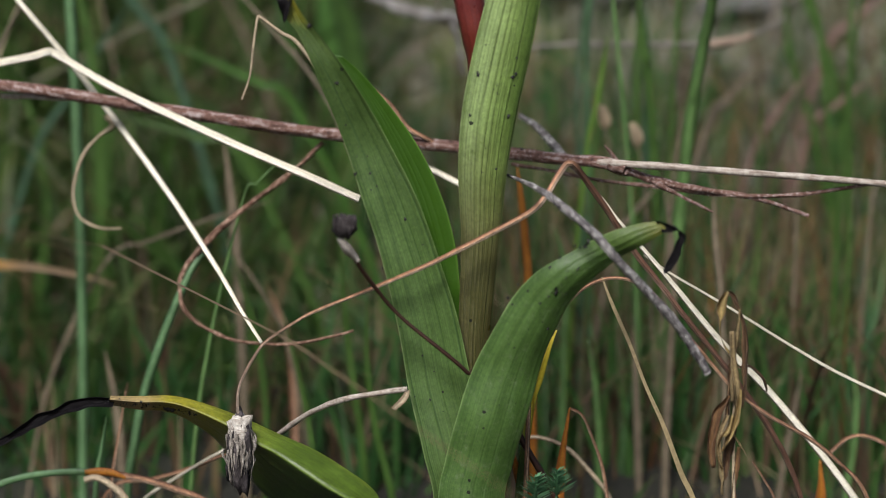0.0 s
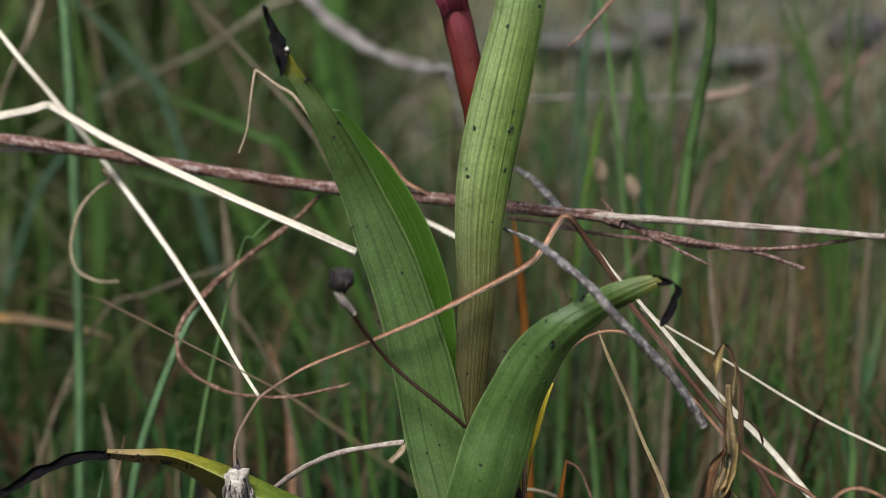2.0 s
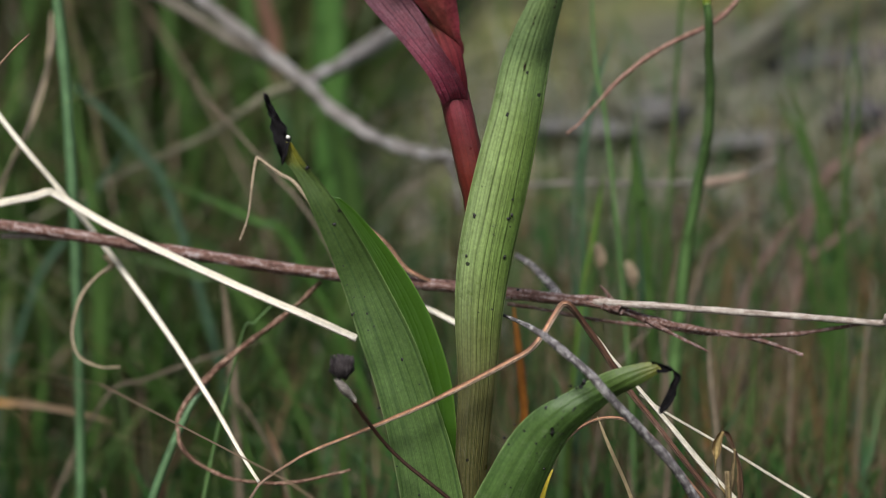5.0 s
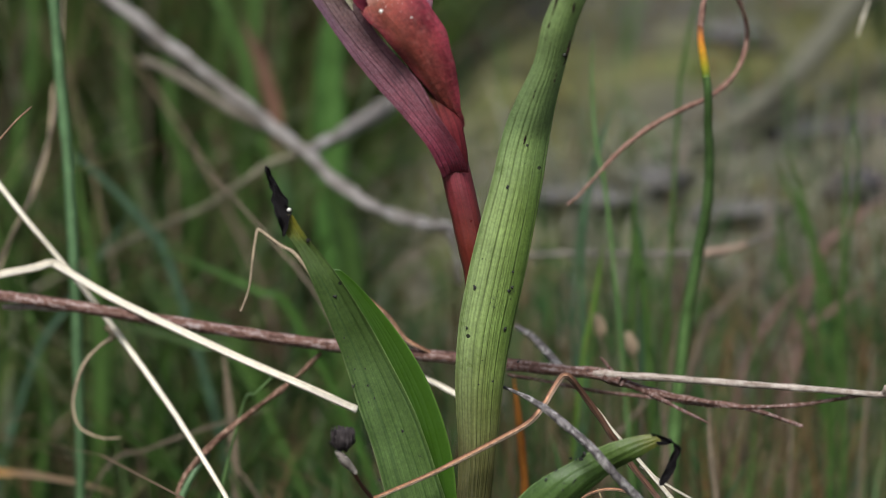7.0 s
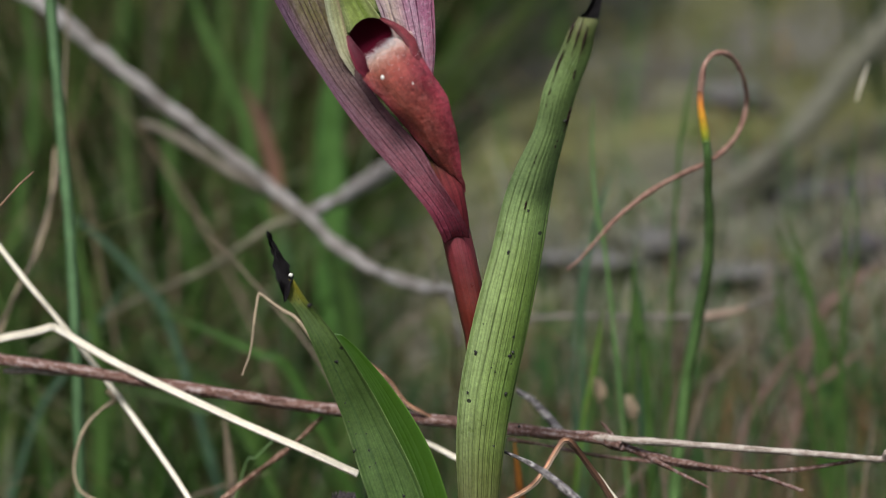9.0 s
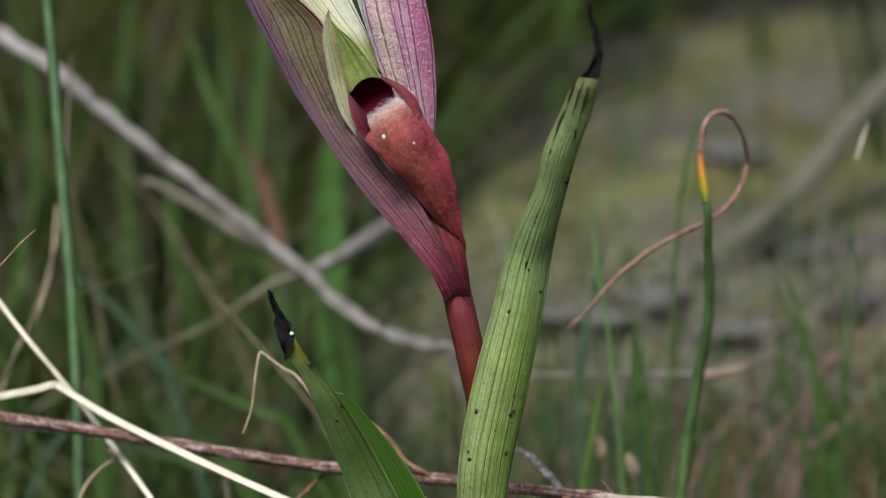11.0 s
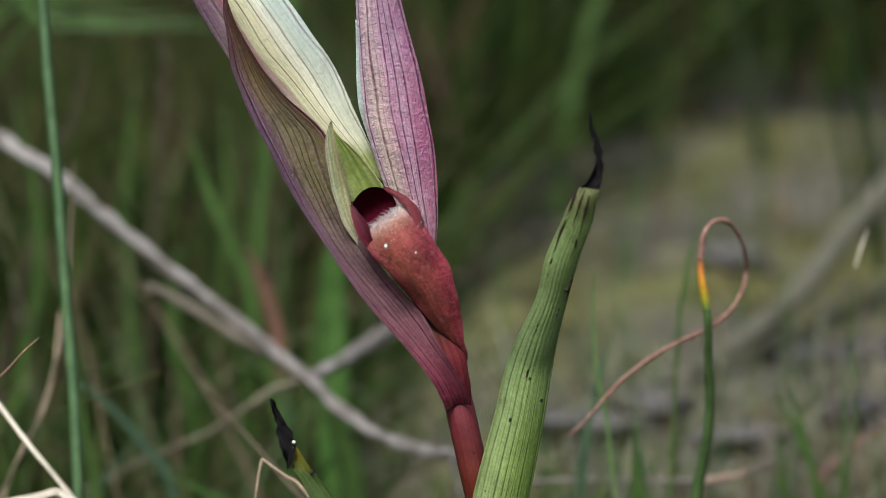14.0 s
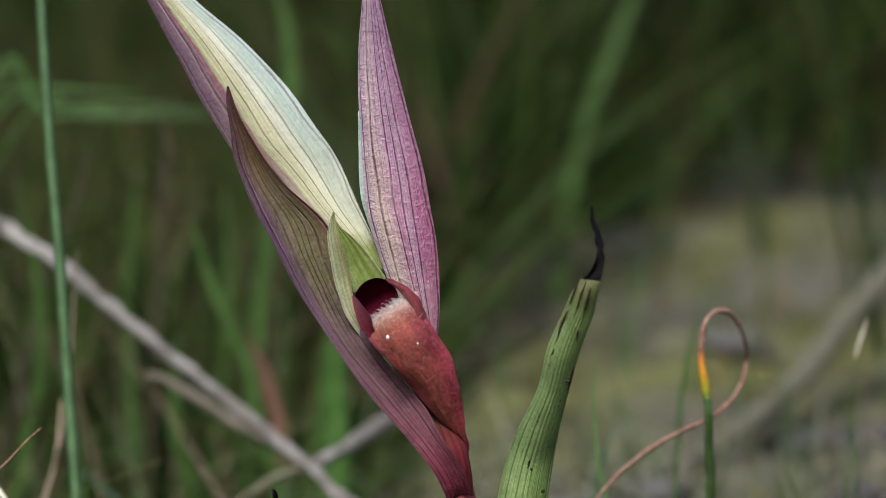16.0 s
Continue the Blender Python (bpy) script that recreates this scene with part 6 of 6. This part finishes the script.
stalk("short brown dry grass tip", [(-48.5, 14.0, 85.0), (-50.4, 14.0, 83.3), (-53.1, 14.0, 80.4), (-58.5, 14.0, 75.6), (-64.0, 14.0, 67.5)], [0.12, 0.25, 0.28, 0.28], M_BROWN, root=-1)
stalk("thin pale brown straw", [(-52.4, 62.0, 85.5), (-53.0, 60.0, 77.5), (-54.5, 58.0, 71.5), (-57.4, 56.0, 65.6), (-59.2, 55.0, 60.7), (-61.0, 54.0, 55.8)], [0.2, 0.22, 0.22], M_TAN, root=-1)

stick = tagged(new("fallen_stick"), "weathered grey forked stick lying on the bank", "stick")
put("branch", tube_mesh("branch", [(-150, 130, 150), (-100, 108, 128)] + [(-70.7, 96.0, 112.3), (-65.5, 95.0, 109.0), (-56.7, 92.0, 103.4), (-48.3, 91.0, 96.4), (-40.0, 90.0, 89.9), (-31.5, 88.0, 83.4), (-23.0, 84.0, 77.3), (-19.3, 82.0, 74.4), (-15.5, 80.0, 71.0), (-11.4, 77.0, 68.4), (-6.5, 73.0, 66.4), (-1.7, 68.0, 65.6), (1.4, 64.0, 65.3), (5.3, 60.0, 63.9)] + [(7.4, 58.5, 60), (8.0, 58, 46)], [0.89, 0.89, 0.94, 0.85, 1.02, 0.94, 0.85, 0.68, 0.26], M_STICK, sides=14, rough=0.42), stick)
put("branch", tube_mesh("branch", [(-7.2, 118.0, 79.5), (-11.3, 104.0, 77.8), (-15.1, 92.0, 76.1), (-19.1, 83.0, 74.3)], [1.4, 1.3, 1.0, 0.8], M_STICK, sides=12, rough=0.35), stick)
put("branch", tube_mesh("branch", [(-19.1, 83.0, 74.6), (-24.6, 82.0, 72.7), (-28.6, 82.0, 70.0), (-33.7, 84.0, 66.6), (-39.6, 86.0, 63.8), (-45.9, 90.0, 60.7), (-53.0, 94.0, 56.8), (-61.2, 98.0, 52.6)], [0.6, 0.42, 0.36, 0.32, 0.3], M_TWIG_DIM, sides=12, rough=0.35), stick)
put("branch", tube_mesh("branch", [(-44.0, 93.0, 87.4), (-40.1, 91.0, 86.1), (-34.9, 89.0, 83.1), (-29.0, 87.0, 79.7), (-22.7, 85.0, 76.4), (-19.3, 83.0, 74.1)], [0.5, 0.7, 0.75, 0.7, 0.6], M_STICK_WARM, sides=12, rough=0.3), stick)
put("branch", tube_mesh("branch", [(1.0, 62.0, 65.6), (1.9, 62.0, 63.1), (2.4, 62.0, 60.7), (2.8, 62.0, 58.0)], [0.45, 0.4, 0.25], M_STICK, rough=0.2), stick)
put("branch", tube_mesh("branch", [(-2.3, 66.0, 73.2), (-1.3, 66.0, 70.1), (-0.7, 66.0, 66.9), (0.0, 66.0, 64.6)], [0.15, 0.22, 0.3], M_STICK_WARM, rough=0.2), stick)
pale_twig = tagged(new("twig"), "thin dull twig with a pale broken end on the bank", "twig")
put("branch", tube_mesh("branch", [(2.0, 72.0, 59.5), (13.0, 70.0, 61.1), (22.0, 68.0, 61.5), (31.3, 66.0, 61.7), (36.8, 64.0, 62.1)], [0.3, 0.34, 0.36, 0.45], M_TWIG_DULL, rough=0.25), pale_twig)
put("broken_end", tube_mesh("broken_end", [(36.2, 64.0, 62.0), (39.6, 63.0, 62.6), (42.0, 62.0, 63.5)], [0.5, 0.62, 0.4], M_TWIG_WARM, rough=0.3), pale_twig, "pale broken end")
put("branch", tube_mesh("branch", [(41.6, 62.0, 63.3), (43.7, 62.0, 64.3), (46.4, 62.0, 65.7)], [0.3, 0.28, 0.15], M_TWIG_DULL, rough=0.2), pale_twig)
stalk("faint grey branch lying on the bank", [(110, 215, 140)] + [(88.0, 190.0, 108.0), (79.1, 180.0, 99.9), (70.3, 172.0, 91.6), (61.7, 162.0, 83.1), (52.9, 152.0, 76.6), (44.1, 144.0, 72.4), (37.2, 140.0, 70.2)] + [(28, 128, 66)], [2.0, 2.2, 2.4, 2.2, 1.8, 1.2], M_BRANCH, "stick", name="fallen_stick", rough=0.2)
stalk("short fork of the weathered grey twig", [(9.5, 30.0, 56.6), (11.6, 28.0, 55.4), (13.9, 25.0, 53.2), (14.8, 22.0, 52.5), (16.8, 20.0, 50.6)], [0.3, 0.5, 0.5, 0.3], M_TWIG_GREY, "twig", name="twig")
blade("withered blade with an orange base", [(-63.6, 52.0, 33.7, 1.5, -92), (-59.1, 52.0, 33.7, 1.3, -92), (-54.6, 52.0, 33.4, 1.0, -91), (-48.6, 52.0, 32.3, 0.7, -91), (-43.7, 52.0, 31.0, 0.3, -91)], M_ORANGETIP, root=0)
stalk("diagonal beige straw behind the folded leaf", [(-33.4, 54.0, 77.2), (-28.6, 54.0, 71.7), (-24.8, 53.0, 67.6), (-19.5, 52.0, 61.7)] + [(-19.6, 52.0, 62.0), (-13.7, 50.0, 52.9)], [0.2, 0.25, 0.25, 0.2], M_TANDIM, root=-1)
stalk("dry brown stem behind the folded leaf", [(-8.8, 20.0, 61.3), (-6.4, 20.0, 59.2), (-4.4, 20.0, 56.5), (-2.7, 20.0, 55.4), (1.1, 22.0, 53.2)], [0.25, 0.3, 0.3, 0.25], M_BROWN)
stalk("pale straw behind the upright leaf", [(-3.1, 24.0, 51.4), (-0.6, 22.0, 50.6), (2.1, 20.0, 49.5), (5.2, 20.0, 48.2)], [0.3, 0.38, 0.35], M_CREAM)

stalk("pale thin dry blade tip", [(54.9, 51.0, 92.2), (55.6, 51.0, 94.6), (56.5, 51.0, 97.3)], [0.1, 0.22, 0.05], M_CREAM)

# singled-out upright blades: foot, tip, width, material
def upright(label, foot, tip, w, mat, bend=0.08):
    f, t = np.array(foot), np.array(tip)
    side = np.array([1.0, 0.0, 0.0]) * ((f[0] - t[0]) * 0.08 + bend * (t[2] - f[2]))
    run = [(*f, w), (*(f * 0.66 + t * 0.34 + side), w), (*(f * 0.33 + t * 0.67 + side), w * 0.8), (*t, w * 0.12)]
    blade(label, run, mat, root=0)


upright("bluish green upright blade in the meadow", (19.2, 58.0, 36.4), (19.4, 58.0, 73.0), 0.6, M_SHADETEAL, -0.03)
upright("yellow-green upright blade in the meadow", (19.8, 56.0, 41.4), (22.1, 56.0, 64.6), 0.77, M_SHADEBLADE, 0.0)
upright("green upright blade in the meadow", (26.5, 60.0, 43.1), (26.5, 60.0, 74.4), 0.78, M_SHADEBLADE, -0.01)
upright("bluish green blade in the meadow", (27.4, 62.0, 42.8), (27.9, 62.0, 55.9), 0.67, M_SHADETEAL, 0.01)
upright("green upright blade in the meadow", (54.5, 58.0, 14.5), (54.0, 58.0, 67.0), 0.89, M_SHADEBLADE, 0.01)
upright("broad bluish green blade in the meadow", (59.4, 70.0, 16.6), (59.6, 70.0, 37.6), 1.03, M_SHADETEAL, -0.04)
upright("green upright blade in the meadow", (23.3, 55.0, 26.1), (22.0, 55.0, 46.1), 0.66, M_SHADEBLADE, -0.05)
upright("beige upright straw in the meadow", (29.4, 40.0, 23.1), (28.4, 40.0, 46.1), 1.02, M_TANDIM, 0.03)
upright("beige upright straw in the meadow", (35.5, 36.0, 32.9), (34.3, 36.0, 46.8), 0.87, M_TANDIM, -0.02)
upright("brown upright stem in the meadow", (44.0, 55.0, 21.4), (44.1, 55.0, 34.2), 0.77, M_SHADEBROWN, -0.03)
upright("green upright blade in the meadow", (15.8, 40.0, 29.1), (14.3, 40.0, 41.0), 0.95, M_GREENSTALK, 0.05)
upright("orange withered blade in the meadow", (10.7, 30.0, 35.5), (9.2, 30.0, 50.5), 1.02, M_ORANGE, -0.0)
upright("brown slanting stem in the meadow", (43.8, 70.0, 39.2), (51.2, 70.0, 58.1), 0.91, M_SHADEBROWN, 0.03)
upright("thin slanting straw in the meadow", (35.6, 60.0, 51.6), (43.8, 60.0, 61.1), 0.62, M_TANDIM, -0.0)
upright("thin slanting straw in the meadow", (22.9, 50.0, 37.8), (28.4, 50.0, 44.6), 0.75, M_TANDIM, 0.01)
upright("green slanting blade in the meadow", (52.8, 80.0, 48.1), (48.3, 80.0, 68.2), 1.05, M_SHADEBLADE, -0.07)
upright("beige upright straw in the meadow", (44.1, 40.0, 6.5), (46.7, 40.0, 22.4), 0.88, M_TANDIM, 0.01)
upright("green upright blade in the meadow", (52.9, 40.0, 6.5), (53.3, 40.0, 23.1), 0.84, M_GREENSTALK, 0.04)
upright("beige upright straw in the meadow", (25.6, 40.0, 6.5), (24.6, 40.0, 29.1), 1.02, M_TANDIM, 0.0)
upright("green upright blade in the meadow", (20.1, 34.0, 6.6), (18.4, 34.0, 27.4), 0.93, M_GREENSTALK, 0.02)
upright("broad green blade in the meadow", (-52.0, 75.0, 10.5), (-51.7, 75.0, 74.9), 2.09, M_SHADEBLADE, 0.05)
upright("broad green blade in the meadow", (-45.0, 85.0, 13.3), (-46.2, 85.0, 56.5), 2.80, M_SHADEBLADE, -0.07)
upright("green blade in the meadow", (-58.9, 80.0, 21.1), (-61.2, 80.0, 58.6), 1.46, M_SHADEBLADE, 0.07)
upright("thin green blade in the meadow", (-16.3, 34.0, 8.1), (-20.4, 34.0, 30.3), 0.71, M_SHADEBLADE, 0.01)
upright("green upright blade in the meadow", (-10.6, 40.0, 12.6), (-13.4, 40.0, 39.5), 0.92, M_SHADEBLADE, -0.02)
upright("green upright blade in the meadow", (-6.9, 36.0, 7.6), (-9.7, 36.0, 32.9), 0.91, M_SHADEBLADE, -0.05)
upright("green upright blade in the meadow", (-23.5, 44.0, 5.4), (-28.3, 44.0, 38.8), 0.83, M_SHADEBLADE, 0.04)
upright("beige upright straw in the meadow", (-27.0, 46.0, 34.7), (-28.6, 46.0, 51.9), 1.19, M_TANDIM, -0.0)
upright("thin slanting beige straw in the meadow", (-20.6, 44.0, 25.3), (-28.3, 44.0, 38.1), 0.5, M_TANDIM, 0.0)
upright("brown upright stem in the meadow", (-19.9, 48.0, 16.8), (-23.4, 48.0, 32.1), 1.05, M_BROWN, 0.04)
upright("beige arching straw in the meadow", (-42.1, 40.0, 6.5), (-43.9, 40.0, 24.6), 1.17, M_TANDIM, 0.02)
upright("broad green blade in the meadow", (-30.8, 100.0, 43.8), (-45.0, 100.0, 52.3), 3.41, M_SHADEBLADE, -0.03)
upright("broad green blade in the meadow", (-13.7, 95.0, 48.7), (-17.7, 95.0, 70.3), 4.21, M_SHADEBLADE, 0.07)
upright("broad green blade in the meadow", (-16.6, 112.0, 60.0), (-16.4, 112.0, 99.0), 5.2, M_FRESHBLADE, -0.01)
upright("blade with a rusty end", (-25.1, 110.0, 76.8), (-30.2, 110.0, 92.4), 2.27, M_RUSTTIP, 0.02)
upright("broad green blade in the meadow, toned down for shade", (-66.5, 120.0, 71.7), (-67.7, 120.0, 115.8), 1.96, M_SHADEBLADE, 0.07)
upright("green blade in the meadow", (-40.8, 130.0, 67.3), (-42.4, 130.0, 91.8), 2.74, M_SHADEBLADE, -0.07)
upright("thin green blade in the meadow", (21.8, 45.0, 70.1), (19.8, 45.0, 93.0), 0.53, M_GREENSTALK, -0.04)
upright("bluish green blade in the meadow", (19.1, 56.0, 58.3), (23.1, 56.0, 83.5), 0.71, M_SHADETEAL, -0.03)
upright("thin green blade in the meadow", (55.4, 60.0, 62.5), (55.1, 60.0, 84.9), 0.45, M_SHADEBLADE, 0.05)
upright("thin green blade in the meadow", (32.2, 60.0, 82.5), (34.7, 60.0, 97.8), 0.55, M_SHADEBLADE, -0.01)
upright("thin green blade in the meadow", (54.7, 56.0, 73.7), (55.8, 56.0, 92.2), 0.27, M_SHADEBLADE, 0.01)
upright("green blade in the meadow", (27.8, 60.0, 56.3), (26.1, 60.0, 70.2), 1.11, M_SHADEBLADE, -0.02)
upright("green blade in the meadow", (52.2, 70.0, 61.4), (48.1, 70.0, 75.6), 0.8, M_SHADEBLADE, 0.0)
upright("green blade in the meadow, toned down for shade", (-50.6, 150.0, 65.6), (-51.4, 150.0, 118.8), 2.10, M_SHADEBLADE, -0.04)
upright("arching green blade in the meadow", (-30.6, 110.0, 88.3), (-39.3, 110.0, 110.9), 1.75, M_SHADEBLADE, -0.05)
upright("green blade in the meadow, toned down for shade", (-39.0, 160.0, 72.5), (-37.4, 160.0, 115.2), 1.95, M_SHADEBLADE, 0.03)
upright("broad green blade in the meadow", (29.1, 235.0, 132.1), (40.5, 235.0, 162.0), 2.9, M_SHADEBLADE, 0.03)
upright("thin green blade bent level in the meadow", (-69.9, 110.0, 127.0), (-39.5, 110.0, 128.5), 0.8, M_MIDBLADE, 0.0)
upright("thin green blade bent level in the meadow", (-70.5, 114.0, 130.5), (-42.5, 114.0, 126.0), 0.7, M_MIDBLADE, 0.0)
upright("thin green blade bent level in the meadow", (-70.2, 112.0, 125.1), (-31.8, 112.0, 127.9), 0.8, M_MIDBLADE, 0.0)
upright("thin green blade bent level in the meadow", (-71.2, 118.0, 132.0), (-46.4, 118.0, 129.9), 0.9, M_MIDBLADE, 0.0)
upright("thin green blade bent level in the meadow", (-66.2, 120.0, 126.2), (-27.0, 120.0, 126.7), 0.6, M_MIDBLADE, 0.0)
upright("green blade in the meadow", (-28.0, 150.0, 118.9), (-29.1, 150.0, 153.2), 2.86, M_SHADEBLADE, 0.07)
upright("brown stem in the meadow", (-46.1, 140.0, 115.8), (-48.0, 140.0, 130.7), 0.8, M_SHADEBROWN, 0.07)
upright("brown stem in the meadow", (-63.4, 130.0, 103.7), (-57.0, 130.0, 123.8), 0.8, M_SHADEBROWN, 0.07)

# leaning and crossing ones
upright("green blade leaning far over in the meadow", (-20.9, 72.0, 52.8), (-38.7, 72.0, 61.4), 1.3, M_MIDBLADE, 0.0)
upright("bluish green blade leaning over in the meadow", (-38.7, 80.0, 58.5), (-53.2, 80.0, 75.3), 1.3, M_SHADETEAL, 0.02)
upright("dry tan straw lying aslant in the meadow", (-44.3, 46.0, 35.2), (-21.9, 46.0, 43.5), 0.5, M_TANDIM, 0.0)
upright("bluish green blade leaning over in the meadow", (-57.8, 76.0, 45.2), (-43.9, 76.0, 66.2), 1.0, M_SHADETEAL, 0.03)
upright("green blade crossing behind the pale straw", (-28.1, 66.0, 46.7), (-49.2, 66.0, 53.0), 0.9, M_SHADEBLADE, 0.02)
upright("bluish green upright blade in the meadow", (19.3, 56.0, 54.3), (23.1, 56.0, 81.8), 0.65, M_TEALSTALK, -0.05)
upright("short yellow-green blade in the meadow", (18.8, 48.0, 49.4), (21.4, 48.0, 64.7), 0.65, M_YOUNG, 0.02)
upright("bluish green upright blade in the meadow", (27.7, 66.0, 45.9), (27.4, 66.0, 69.6), 0.79, M_SHADETEAL, 0.01)
upright("pale green straw aslant in the meadow", (35.2, 52.0, 52.0), (43.6, 52.0, 61.5), 0.5, M_TANDIM, 0.0)
upright("pinkish brown dry stem aslant on the bank", (43.8, 78.0, 44.9), (53.2, 78.0, 58.1), 0.79, M_PINKSTEM, 0.0)
upright("pinkish brown dry stem aslant on the bank", (52.8, 82.0, 48.2), (61.6, 82.0, 55.4), 0.9, M_PINKSTEM, 0.0)
upright("pinkish brown dry stem aslant on the bank", (56.9, 96.0, 58.8), (66.8, 96.0, 67.2), 1.2, M_PINKSTEM, 0.0)
upright("green blade leaning over on the bank", (56.6, 84.0, 50.6), (48.1, 84.0, 73.2), 1.3, M_SHADEBLADE, 0.02)
upright("thin green blade in the meadow, toned down for shade", (54.0, 60.0, 46.0), (54.7, 60.0, 84.2), 0.36, M_SHADEBLADE, 0.01)
upright("thin green blade in the meadow", (42.7, 58.0, 47.9), (42.9, 58.0, 57.2), 0.36, M_SHADEBLADE, 0.0)
upright("thin tan dry stem in the meadow", (30.2, 50.0, 44.5), (31.3, 50.0, 55.1), 0.45, M_TANDIM, 0.02)
upright("thin tan dry stem in the meadow", (36.2, 54.0, 42.3), (35.0, 54.0, 51.5), 0.45, M_TANDIM, -0.03)
upright("thin tan dry stem in the meadow", (47.0, 52.0, 42.7), (46.1, 52.0, 52.6), 0.5, M_TANDIM, 0.03)
upright("thin tan dry stem in the meadow", (56.9, 52.0, 41.1), (57.8, 52.0, 51.1), 0.5, M_TANDIM, 0.03)


def husk(at, lean):
    """A pale dry seed husk on a thin stalk."""
    top = tagged(new("seed_stalk"), "pale dry seed husk on a thin tan stalk", "seed stalk", "seed husks in the meadow")
    foot = [(at[0] - lean * 6, at[1], ground_z(at[0] - lean * 6, at[1]) - 2), (at[0] - lean * 2, at[1], at[2] - 8), (at[0], at[1], at[2] - 1)]
    put("stem", tube_mesh("stem", foot, [0.2, 0.18, 0.12], M_TANDIM), top)
    for k in (-1, 0, 1):
        put("husk_scale", ribbon_mesh("husk_scale", [(at[0], at[1], at[2] - 1.6, 0.3), (at[0] + k * 0.35, at[1] - 0.3, at[2], 1.0), (at[0] + k * 0.3 + lean, at[1], at[2] + 1.9, 0.15)], M_TAN, cup=0.8, across=4, per=4, thick=0.12), top)


for at, lean in (((21.2, 50.0, 53.6), -0.5), ((25.5, 50.0, 51.2), -0.6)):
    husk(at, lean)
